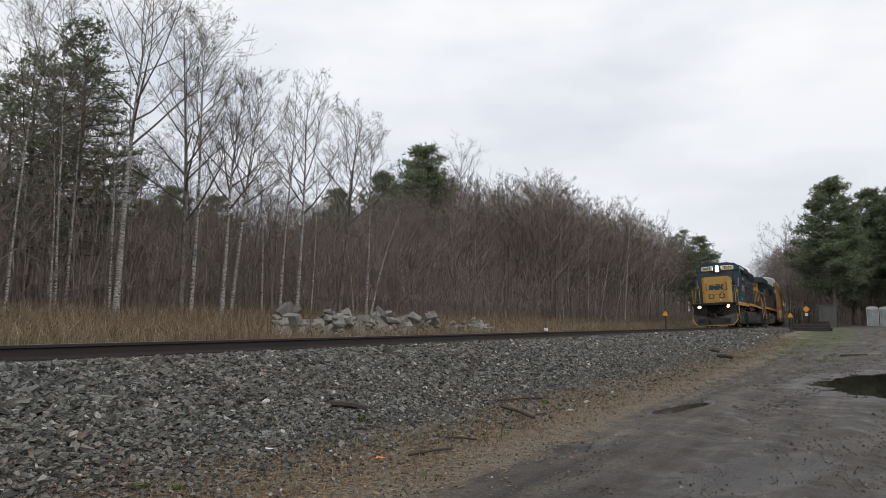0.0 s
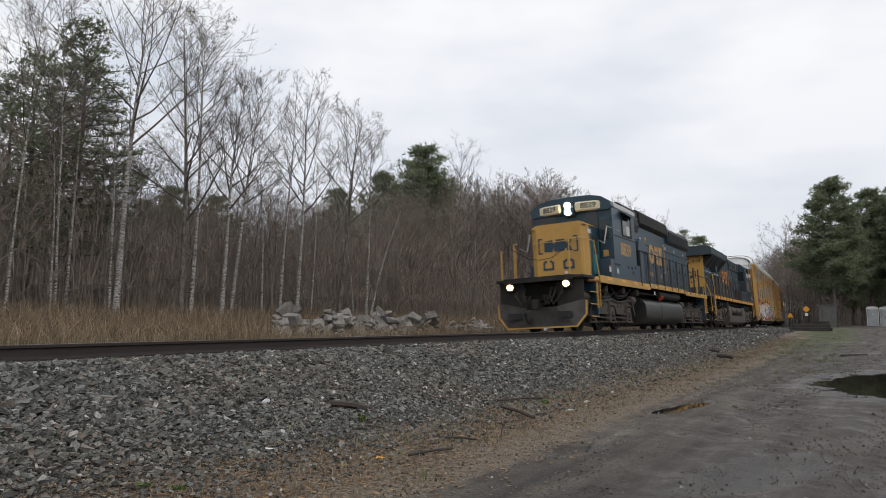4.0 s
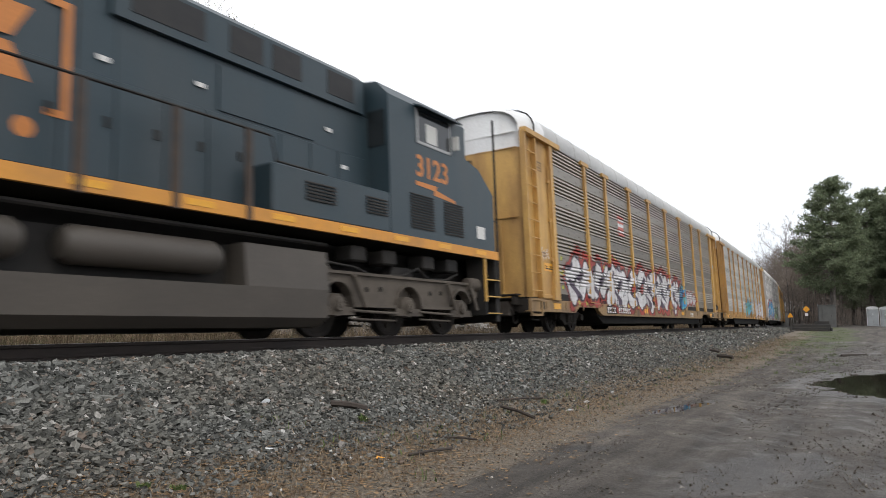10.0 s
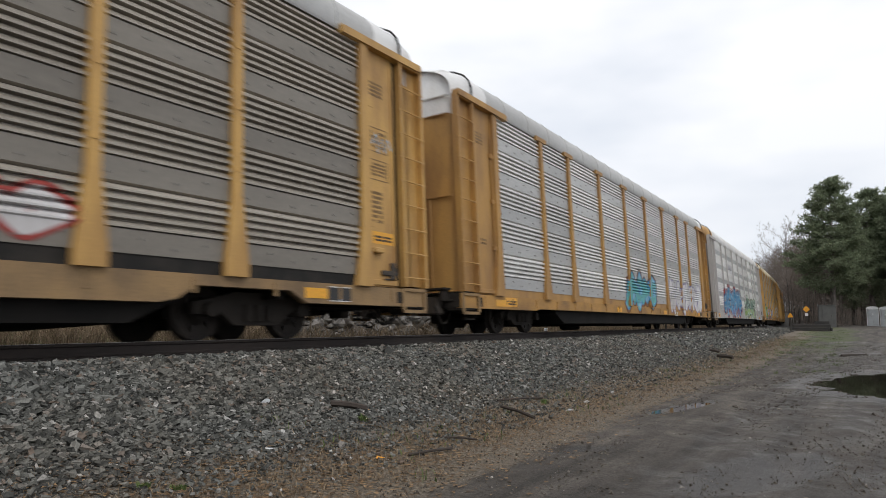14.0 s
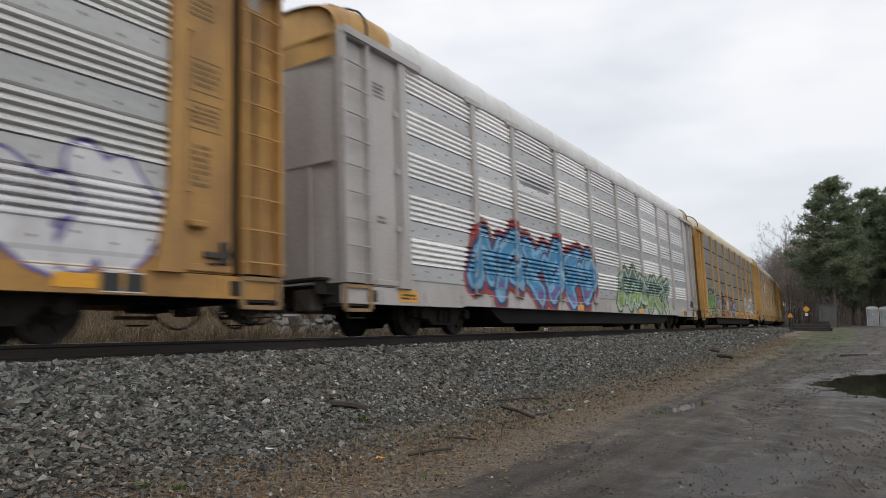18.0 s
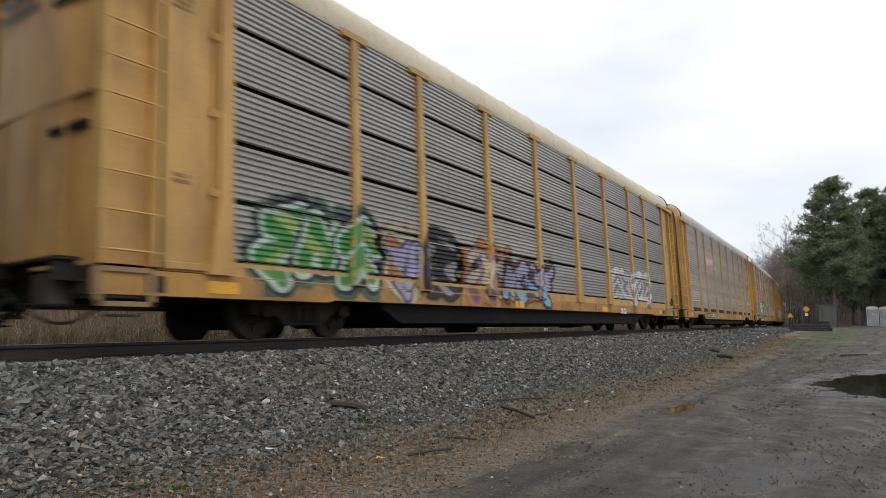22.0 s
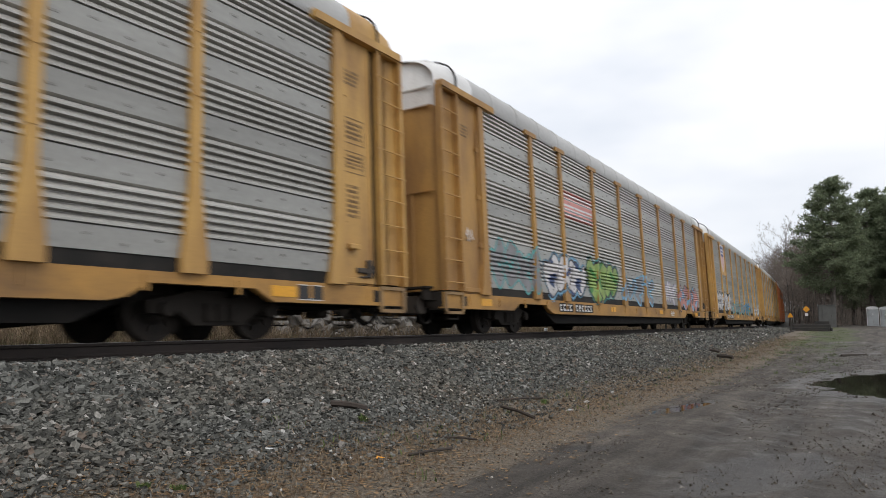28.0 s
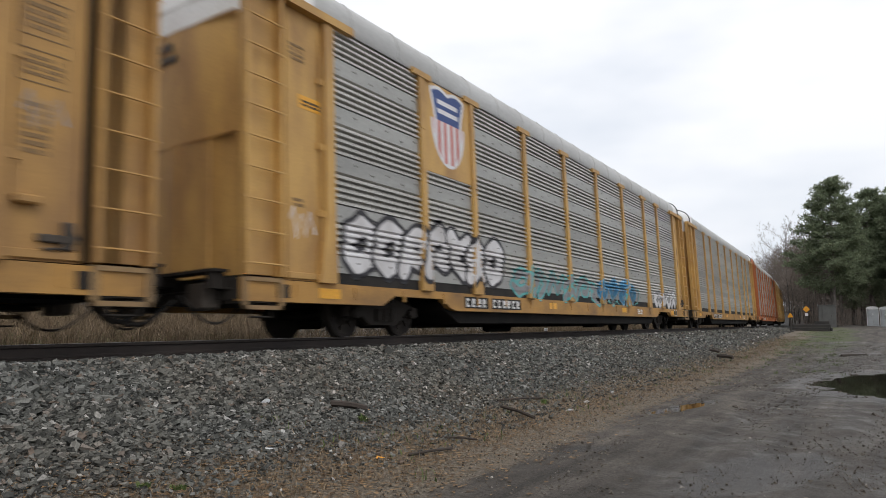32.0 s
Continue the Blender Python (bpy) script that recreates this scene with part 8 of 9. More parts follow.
def build_site():
    portable_toilet(7.15, 95.0, 4)
    portable_toilet(8.50, 95.0, -3)
    marker_post(-3.35, 45.0, 1.35)
    marker_post(2.95, 54.0, 1.28)
    sign = new("road_sign")
    sign.matrix_basis = pose(2.35, 72.0, ground_at(2.35, 72.0))
    tagged(sign, "yellow diamond warning sign with a white plate below", "sign")
    part("post", Geo().box(-0.035, 0.035, -0.03, 0.03, -0.3, 1.75), M_POST, sign)
    part("sign_plate", Geo().prism([(-0.31, 1.75), (0, 1.44), (0.31, 1.75), (0, 2.06)], -0.05, -0.03, "y"), M_SIGN_YELLOW, sign, "yellow diamond plate")
    part("lower_plate", Geo().box(-0.13, 0.13, -0.05, -0.03, 1.12, 1.38), M_LABEL, sign)
    post = part("wooden_stake", Geo().box(-0.03, 0.03, -0.03, 0.03, -0.3, 1.1), M_POST, at=pose(2.6, 74.0, ground_at(2.6, 74.0)))
    tagged(post, "short wooden stake beside the road sign", "post")
    cab = new("signal_cabinet")
    cab.matrix_basis = pose(3.2, 84.0, ground_at(3.2, 84.0), 0, 0, 8)
    tagged(cab, "weathered grey metal signal cabinet by the crossing", "cabinet")
    part("body", Geo().box(-0.8, 0.8, -0.6, 0.6, 0.0, 2.3, 0.03), M_CABINET, cab)
    part("roof", Geo().prism([(-0.86, 2.3), (0.86, 2.3), (0.8, 2.4), (-0.8, 2.4)], -0.66, 0.66, "y"), M_CABINET, cab)
    door = part("door", Geo().box(-0.45, 0.45, -0.64, -0.60, 0.15, 2.15, 0.01), M_CABINET, cab)
    part("handle", Geo().box(0.32, 0.38, -0.67, -0.64, 1.1, 1.3), M_POST, door)
    timber = new("timber_barrier")
    timber.matrix_basis = pose(3.75, 58.5, ground_at(3.75, 58.5), 0, 0, -6)
    tagged(timber, "stack of old black railway timbers beside the crossing", "timber")
    for k, (z, y, a, b) in enumerate(((0.0, 0.0, -1.4, 1.3), (0.0, 0.3, -1.2, 1.45), (0.25, 0.08, -1.35, 1.4), (0.25, 0.36, -1.0, 1.2), (0.50, 0.2, 0.3, 1.3))):
        part("beam", Geo().box(a, b, y - 0.13, y + 0.13, z, z + 0.24, 0.02), M_TIMBER, timber)
    # the paved crossing between and beside the rails
    for w0, w1 in ((-0.62, 0.62), (0.90, 2.3), (-2.3, -0.90)):
        g = Geo()
        for s in np.arange(62, 69.1, 1.0):
            m = track_pose(s)
            g.v.extend(tuple(m @ Vector((w, 0, z))) for w, z in ((w0, -0.2), (w1, -0.2), (w1, -0.015), (w0, -0.015)))
        n = len(g.v) // 4
        for i in range(n - 1):
            g.f += [(i * 4 + k, i * 4 + (k + 1) % 4, i * 4 + 4 + (k + 1) % 4, i * 4 + 4 + k) for k in range(4)]
        g.f += [(0, 1, 2, 3), tuple(range(4 * n - 4, 4 * n))]
        ob = part("crossing_panel", g, M_TIMBER)
        tagged(ob, "dark level crossing panel between the rails", "crossing", group="crossing panels", kind="structure")
    tip = new("line_post")
    tip.matrix_basis = pose(-4.79, 29.67, ground_at(-4.79, 29.67))
    tagged(tip, "short dark line post with a white cap", "post")
    part("post", Geo().box(-0.05, 0.05, -0.05, 0.05, -0.2, 0.48, 0.01), M_POST, tip)
    part("cap", Geo().box(-0.075, 0.075, -0.075, 0.075, 0.46, 0.60, 0.02), M_TOILET_WHITE, tip, "white cap")
    for k, (x, y) in enumerate(((-3.3, 29.7), (-3.1, 30.4), (-3.4, 31.2))):
        lump = part("old_timber", Geo().box(-0.13, 0.13, -0.35, 0.35, 0, 0.16, 0.02), M_TIMBER, at=pose(x, y, ground_at(x, y) + 0.03, 6, 4, 20 + 35 * k))
        tagged(lump, "short length of discarded black timber by the rail", "timber", group="discarded timbers")
    # sticks and debris
    for x0, y0, x1, y1, r in ((3.62, 5.72, 3.86, 6.05, 0.035), (4.43, 8.19, 5.07, 7.87, 0.022), (4.20, 8.50, 4.40, 9.55, 0.014), (4.25, 22.8, 4.72, 22.7, 0.06), (3.66, 24.5, 3.95, 24.6, 0.05), (7.45, 26.2, 8.10, 27.6, 0.035), (4.9, 6.0, 5.25, 6.15, 0.012), (5.15, 5.1, 5.3, 5.6, 0.012)):
        z0, z1 = ground_at(x0, y0) + r + 0.02, ground_at(x1, y1) + r + 0.02
        mid = ((x0 + x1) / 2 + 0.02, (y0 + y1) / 2, (z0 + z1) / 2 + 0.012)
        st = part("stick", Geo().tube([(x0, y0, z0), mid, (x1, y1, z1)], r, 6), M_STICK)
        tagged(st, "dark wet broken stick lying on the ground", "stick", group="fallen sticks")
    pale = part("pale_stone", Geo().box(-0.035, 0.035, -0.06, 0.06, 0, 0.04, 0.015), M_TOILET, at=pose(3.34, 5.03, ground_at(3.34, 5.03) + 0.01, 8, 0, 30))
    tagged(pale, "pale flat stone on the ballast", "stone")
    for x, y, w, d, turn, mat, label in ((4.99, 4.89, 0.04, 0.025, 20, M_SIGN_YELLOW, "scrap of orange plastic on the verge"), (4.27, 4.23, 0.05, 0.03, 60, M_TOILET_WHITE, "scrap of white litter on the verge"), (5.1, 9.0, 0.06, 0.03, 15, M_TOILET, "scrap of pale litter on the verge")):
        bit = Geo().add([(-w, -d, 0.0), (w, -d * 0.7, 0.012), (w * 0.8, d, 0.004), (-w * 0.9, d * 0.8, 0.016), (-w, -d, 0.004), (w, -d * 0.7, 0.016), (w * 0.8, d, 0.008), (-w * 0.9, d * 0.8, 0.020)], [(0, 3, 2, 1), (4, 5, 6, 7), (0, 1, 5, 4), (1, 2, 6, 5), (2, 3, 7, 6), (3, 0, 4, 7)])
        tagged(part("litter_scrap", bit, mat, at=pose(x, y, ground_at(x, y) + 0.012, 0, 0, turn)), label, "litter")
    rng = np.random.default_rng(77)
    for x, y, h in ((4.05, 5.77, 0.09), (4.46, 2.92, 0.05), (4.55, 9.3, 0.08), (4.6, 3.1, 0.04)):
        n = 46
        at = np.stack([rng.normal(0, 0.022, n), rng.normal(0, 0.022, n), np.zeros(n)], 1)
        weed = new("weed", blades(rng, at, np.full(n, h), 0.020, 0.9, M_GREEN_GRASS, "weed"))
        weed.matrix_basis = pose(x, y, ground_at(x, y) + 0.005)
        tagged(weed, "small green weed growing through the stones", "weed", group="weeds on the verge")


@functools.lru_cache(None)
def rock_mesh(seed):
    """A broken slab with sharp, slightly worn edges."""
    rng = np.random.default_rng(seed)
    bm = bmesh.new()
    lx, ly, lz = 0.62, rng.uniform(0.3, 0.55), rng.uniform(0.12, 0.34)
    for sx in (-1, 1):
        for sy in (-1, 1):
            for sz in (-1, 1):
                j = rng.uniform(0.62, 1.0, 3)
                bm.verts.new((sx * lx * j[0], sy * ly * j[1], sz * lz * j[2]))
    for q in rng.normal(0, 1, (3, 3)):
        q = q / np.linalg.norm(q)
        bm.verts.new((q[0] * lx, q[1] * ly, q[2] * lz))
    bmesh.ops.convex_hull(bm, input=list(bm.verts))
    bmesh.ops.delete(bm, geom=[v for v in bm.verts if not v.link_faces], context="VERTS")
    bmesh.ops.bevel(bm, geom=list(bm.edges), offset=0.012, segments=1, affect="EDGES")
    me = bpy.data.meshes.new("rock")
    bm.to_mesh(me)
    bm.free()
    me.materials.append(M_ROCK)
    return me


def build_rocks():
    rng = random.Random(9)
    spots = []
    for k in range(290):
        px = 0.314 + 0.178 * (k + rng.random()) / 290
        spots.append((px, rng.uniform(6.2, 8.8), 0.17 + 0.52 * rng.random() ** 2.2, 1.10))
    for k in range(46):
        spots.append((rng.uniform(0.508, 0.558), rng.uniform(6.4, 8.6), 0.20 + 0.36 * rng.random() ** 1.8, 0.95))
    for px, lat, size, tall in spots:
        x, y = along_sight(px, lat)
        heap = 1.12 * tall * math.exp(-((lat - 7.6) / 1.0) ** 2) * (0.85 + 0.15 * math.sin(px * 120)) * rng.uniform(0.55, 1.0)
        ob = new("rock", rock_mesh(rng.randrange(14)))
        ob.matrix_basis = pose(x, y, ground_at(x, y) + 0.10 * size + heap, rng.uniform(-40, 40), rng.uniform(-40, 40), rng.uniform(0, 360)) @ Matrix.Scale(size, 4)
        tagged(ob, "angular grey quarried rock in a heap", "rock", group="heap of rocks")
    core = Geo()
    for a, b, h in ((0.318, 0.482, 0.8), (0.512, 0.556, 0.6)):
        n = 14
        for i in range(n):
            px = a + (b - a) * (i + 0.5) / n
            x, y = along_sight(px, 7.6)
            z = ground_at(x, y)
            w = 0.9
            core.add([(x - w, y - 0.7, z - 0.2), (x + w, y - 0.7, z - 0.2), (x + w, y + 0.7, z - 0.2), (x - w, y + 0.7, z - 0.2), (x - 0.2, y - 0.5, z + h * 0.8), (x + 0.2, y - 0.5, z + h * 0.8), (x + 0.2, y + 0.5, z + h * 0.8), (x - 0.2, y + 0.5, z + h * 0.8)], [(0, 1, 2, 3), (4, 5, 6, 7), (0, 1, 5, 4), (1, 2, 6, 5), (2, 3, 7, 6), (3, 0, 4, 7)])
    tagged(part("rubble", core, M_ROCK), "stony rubble at the heart of the rock heap", "rubble", kind="stuff")


def build_ties():
    me = Geo().box(-1.3, 1.3, -0.115, 0.115, -0.36, -0.195, 0.012).mesh("tie", M_TIE)
    host = new("sleepers", Geo().box(-0.1, 0.1, -0.1, 0.1, -0.6, -0.5).mesh("sleepers", M_TIE))
    tagged(host, "weathered creosoted wooden sleepers under the rails", "sleepers", kind="structure")
    for k in range(190):
        part("sleeper", me, M_TIE, host, at=track_pose(-6 + 0.52 * k))


build_site()
build_rocks()
build_ties()

# ---- sprayed paint on the car sides: it follows every rib, post and sill ----
def spray(name, color, rough=0.6):
    return plain(name, color, rough, grime=shade(color, 0.6), amount=0.45, scale=1.8, grain=0.08, bump=0)


COLOR = {
    "white": (0.70, 0.69, 0.70), "black": (0.022, 0.020, 0.026), "plum": (0.075, 0.050, 0.085), "red": (0.36, 0.045, 0.035), "pink": (0.56, 0.26, 0.23), "lime": (0.50, 0.55, 0.07),
    "blue": (0.05, 0.27, 0.50), "sky": (0.22, 0.46, 0.66), "teal": (0.12, 0.42, 0.42), "violet": (0.17, 0.14, 0.36), "lilac": (0.42, 0.40, 0.58), "green": (0.075, 0.27, 0.07),
    "leaf": (0.30, 0.43, 0.13), "moss": (0.085, 0.155, 0.125), "grey": (0.27, 0.27, 0.28), "brown": (0.20, 0.085, 0.040), "cream": (0.56, 0.48, 0.33), "orange": (0.50, 0.21, 0.055),
    "navy": (0.03, 0.06, 0.17), "mint": (0.45, 0.60, 0.50),
}
PAINT = {
    "white": spray("spray_white", (0.72, 0.71, 0.72)), "black": spray("spray_black", (0.022, 0.018, 0.026)), "plum": spray("spray_plum", (0.075, 0.050, 0.085)),
    "red": spray("spray_red", (0.36, 0.045, 0.035)), "pink": spray("spray_pink", (0.62, 0.27, 0.24)), "lime": spray("spray_lime", (0.52, 0.60, 0.06)),
    "blue": spray("spray_blue", (0.06, 0.33, 0.60)), "sky": spray("spray_sky_blue", (0.30, 0.55, 0.78)), "teal": spray("spray_teal", (0.12, 0.47, 0.45)),
    "violet": spray("spray_violet", (0.24, 0.20, 0.46)), "lilac": spray("spray_lilac", (0.48, 0.46, 0.66)), "green": spray("spray_green", (0.10, 0.36, 0.08)),
    "leaf": spray("spray_leaf_green", (0.30, 0.45, 0.14)), "moss": spray("spray_moss", (0.17, 0.26, 0.20)), "grey": spray("spray_grey", (0.27, 0.27, 0.28)),
    "brown": spray("spray_brown", (0.24, 0.085, 0.035)), "cream": spray("spray_cream", (0.66, 0.57, 0.36)), "orange": spray("spray_orange", (0.62, 0.26, 0.04)),
    "flagred": spray("faded_red", (0.56, 0.16, 0.13)), "navy": spray("sign_navy", (0.035, 0.07, 0.22)),
}


def side_surface(style, arched, y, z):
    """How far out the car's side stands at (y, z)."""
    prof = panel_profile(style)
    pz, pd = np.array([q[1] for q in prof]), np.array([q[0] for q in prof])
    x = W_PANEL + np.interp(z, pz, pd)
    x = np.where(z < 1.03, 1.470, x)
    x = np.where(z < 0.85, 1.487, x)
    for p in POSTS:
        half = np.where(z > 1.95, 0.085, 0.085 + np.clip((1.95 - z) / 0.93, 0, 1) * 0.115)
        x = np.where((abs(y - p) < half) & (z > 0.84), W_PANEL + 0.091, x)
    return x + 0.004


def side_grid(style, y0, y1, z0, z1, step, rise):
    """A skin over the car's side: positions by row and column, and its quads."""
    ys = np.arange(y0, y1, step)
    zs = [q[1] for q in panel_profile(style)] + list(np.arange(0.48, 1.04, rise)) + list(np.arange(1.03, 5.28, rise))
    zs = np.array(sorted(set(round(q, 3) for q in zs if z0 <= q <= z1)))
    zs = zs[np.concatenate([[True], np.diff(zs) > 0.008])]
    Y, Z = np.meshgrid(ys, zs)
    idx = np.arange(Y.size).reshape(Y.shape)
    quads = np.stack([idx[:-1, :-1], idx[:-1, 1:], idx[1:, 1:], idx[1:, :-1]], -1).reshape(-1, 4)
    return Y, Z, quads


def paint_side(car, style, y0, y1, z0, z1, brush, label, arched=True):
    """Lays each colour that brush(y, z) names as a skin of its own on the side that faces the dirt track."""
    Y, Z, quads = side_grid(style, y0, y1, z0, z1, 0.035, 0.06)
    cy, cz = (Y[:-1, :-1] + Y[1:, 1:]) / 2, (Z[:-1, :-1] + Z[1:, 1:]) / 2
    names = brush(cy, cz).ravel()
    co = np.stack([side_surface(style, arched, Y, Z), Y, Z], -1).reshape(-1, 3)
    for color in sorted(set(names) - {""}):
        used, inv = np.unique(quads[names == color], return_inverse=True)
        ob = new("graffiti", bulk_mesh("graffiti", co[used], inv.reshape(-1, 4), PAINT[color]))
        ob.parent = car
        tagged(ob, label + " in " + {"flagred": "faded red"}.get(color, color), kind="stuff")


def piece_material(name, fill, inner, outline, halo, rim, lower, dots, r, edge):
    """Spray paint laid by its distance from the strokes: halo, outline, fill, shading."""
    m, nt, bs = wires(name)

    def field(key):
        a = nt.nodes.new("ShaderNodeAttribute")
        a.attribute_name = key
        return a.outputs["Fac"]

    def below(fac, at, soft=0.012):
        k = nt.nodes.new("ShaderNodeMapRange")
        nt.links.new(fac, k.inputs["Value"])
        k.inputs["From Min"].default_value, k.inputs["From Max"].default_value = at + soft, at - soft
        return k.outputs["Result"]

    def most(a, b):
        k = nt.nodes.new("ShaderNodeMath")
        k.operation = "MAXIMUM"
        nt.links.new(a, k.inputs[0])
        nt.links.new(b, k.inputs[1])
        return k.outputs[0]

    d, tint, low, ring, spot = field("stroke"), field("tint"), field("level"), field("ring"), field("spot")
    col = COLOR[halo or outline or fill]
    cover = below(d, r + (edge if outline else 0.0))
    if halo:
        cover = most(cover, below(ring, 0.0, 0.05))
    if dots:
        col = mix_of(nt, below(spot, 0.0, 0.02), col, COLOR[dots])
        cover = most(cover, below(spot, 0.0, 0.02))
    if outline:
        col = mix_of(nt, below(d, r + edge), col, COLOR[outline])
    body = COLOR[fill]
    if lower:
        body = mix_of(nt, below(low, 0.0, 0.03), body, COLOR[lower])
    if inner:
        body = mix_of(nt, below(tint, -0.45, 0.05), body, COLOR[inner])
    if rim:
        body = mix_of(nt, below(d, r * 0.62), COLOR[rim], body)
    col = mix_of(nt, below(d, r), col, body)
    wear = noise_of(nt, 1.6, 5, 0.65, (1, 1, 0.5))
    col = mix_of(nt, 1.0, col, ramp_of(nt, wear, [(0.35, (0.66, 0.64, 0.62)), (0.62, (1.0, 1.0, 1.0))]), "MULTIPLY")
    nt.links.new(col, bs.inputs["Base Color"])
    bs.inputs["Roughness"].default_value = 0.6
    clear, mx = nt.nodes.new("ShaderNodeBsdfTransparent"), nt.nodes.new("ShaderNodeMixShader")
    nt.links.new(cover, mx.inputs["Fac"])
    nt.links.new(clear.outputs["BSDF"], mx.inputs[1])
    nt.links.new(bs.outputs["BSDF"], mx.inputs[2])
    nt.links.new(mx.outputs["Shader"], nt.nodes["Material Output"].inputs["Surface"])
    return m


def spray_piece(car, style, arched, y0, y1, z0, z1, count, seed, fill, inner="", outline="", halo="", r=0.17, edge=0.06, glow_w=0.16, lower=None, dots="", rim="", label="sprayed lettering", lean=0.12):
    """A piece: fat overlapping forms with outline, shading, an outer halo and stray dots. lower: (height, colour) of the lower fill."""
    pad = r + edge + (glow_w + 0.25 if halo or dots else 0.1)
    Y, Z, quads = side_grid(style, max(y0 - pad, -12.95), min(y1 + pad, 12.95), 0.59 if not arched else 0.49, min(z1 + pad, 5.2), 0.045, 0.055)
    d = stroke_field(Y, Z, y0, y1, z0, z1, count, seed, lean, r + edge)
    d = d + 0.025 * ripple(Y, Z, 9, 8, seed)
    ring = d - r - edge - glow_w * (0.55 + 0.45 * ripple(Y, Z, 3.1, 4.0, seed * 0.7)) if halo else np.full(Y.shape, 1.0)
    gy, gz = np.round(Y / 0.63), np.round(Z / 0.41)
    rnd = np.sin(gy * 12.9 + gz * 78.2) * 437.58
    rnd = rnd - np.floor(rnd)
    near = np.hypot(Y - gy * 0.63, Z - gz * 0.41) - 0.07
    spot = np.where((rnd > 0.55) & (d > r + edge * 0.5) & (d < r + 0.45), near, 0.5) if dots else np.full(Y.shape, 1.0)
    level = Z - lower[0] - 0.1 * np.sin(Y * 2.3) if lower else np.full(Y.shape, 1.0)
    seen = np.minimum(np.minimum(d - r - edge, ring), spot)
    keep = (seen[:-1, :-1] < 0.12) | (seen[1:, 1:] < 0.12)
    if arched:
        cy, cz = (Y[:-1, :-1] + Y[1:, 1:]) / 2, (Z[:-1, :-1] + Z[1:, 1:]) / 2
        keep &= ~((abs(abs(cy) - 9.28) < 1.2) & (cz < 0.72))
    used, inv = np.unique(quads[keep.ravel()], return_inverse=True)
    co = np.stack([side_surface(style, arched, Y, Z), Y, Z], -1).reshape(-1, 3)
    mat = piece_material("spray_" + fill, fill, inner, outline, halo, rim, lower[1] if lower else "", dots, r, edge)
    me = bulk_mesh("graffiti", co[used], inv.reshape(-1, 4), mat)
    for key, val in (("stroke", d), ("tint", -ripple(Y, Z, 4.7, 6.1, seed * 1.3)), ("level", level), ("ring", ring), ("spot", spot)):
        me.attributes.new(key, "FLOAT", "POINT").data.foreach_set("value", val.ravel()[used].astype(np.float32))
    ob = new("graffiti", me)
    ob.parent = car
    tagged(ob, f"{label} in {fill}" + (f" with {outline} outline" if outline else ""), kind="stuff")


FORMS = [  # free abstract strokes in a unit cell: hooks, bolts, knots and arrows
    [[(0.10, 0.25), (0.35, 0.80), (0.62, 0.30), (0.92, 0.72)]],
    [[(0.15, 0.85), (0.55, 0.62), (0.30, 0.40), (0.80, 0.08)], [(0.55, 0.62), (0.90, 0.80)]],
    [[(0.08, 0.10), (0.22, 0.70), (0.55, 0.92), (0.85, 0.66), (0.78, 0.30), (0.50, 0.38)]],
    [[(0.12, 0.60), (0.48, 0.12), (0.88, 0.52), (0.60, 0.90), (0.40, 0.66)]],
    [[(0.10, 0.92), (0.42, 0.55), (0.12, 0.12)], [(0.50, 0.85), (0.88, 0.48), (0.55, 0.10)]],
    [[(0.18, 0.15), (0.50, 0.50), (0.82, 0.20)], [(0.15, 0.62), (0.50, 0.95), (0.86, 0.66)]],
    [[(0.90, 0.90), (0.30, 0.74), (0.72, 0.52), (0.22, 0.30), (0.60, 0.05)]],
    [[(0.12, 0.35), (0.40, 0.15), (0.75, 0.30), (0.82, 0.75), (0.45, 0.90), (0.20, 0.70)]],
]


def stroke_field(y, z, y0, y1, z0, z1, count, seed, lean, reach):
    """Distance from each point to the strokes of a row of free forms, each form lying over the one before."""
    rng = random.Random(seed)
    d = np.full(y.shape, 9.0)
    w = (y1 - y0) / count
    for i in range(count):
        form = FORMS[rng.randrange(len(FORMS))]
        a, top, low = y0 + i * w - 0.08 * w, z1 + rng.uniform(-0.16, 0.08), z0 + rng.uniform(-0.06, 0.08)
        one = np.full(y.shape, 9.0)
        for line in form:
            pts = [(a + (px + lean * (pz - 0.5)) * w * 1.16 + rng.uniform(-0.04, 0.04), low + pz * (top - low)) for px, pz in line]
            for (ya, za), (yb, zb) in zip(pts[:-1], pts[1:]):
                dy, dz = yb - ya, zb - za
                t = np.clip(((y - ya) * dy + (z - za) * dz) / (dy * dy + dz * dz + 1e-9), 0, 1)
                one = np.minimum(one, np.hypot(y - ya - t * dy, z - za - t * dz))
        d = np.where(one < reach, one, np.minimum(d, one))
    return d


def ripple(y, z, a, b, c):
    return np.sin(y * a + 1.7 * np.sin(z * b + c)) * np.cos(z * b * 0.8 + c + y * a * 0.35)


def patch(y0, y1, z0, z1, colors, stripes):
    def brush(y, z):
        k = np.floor((z - z0) / (z1 - z0) * stripes).astype(int) % len(colors)
        inside = (y > y0) & (y < y1) & (z > z0) & (z < z1)
        return np.where(inside, np.array(colors, dtype=object)[k], "")

    return brush


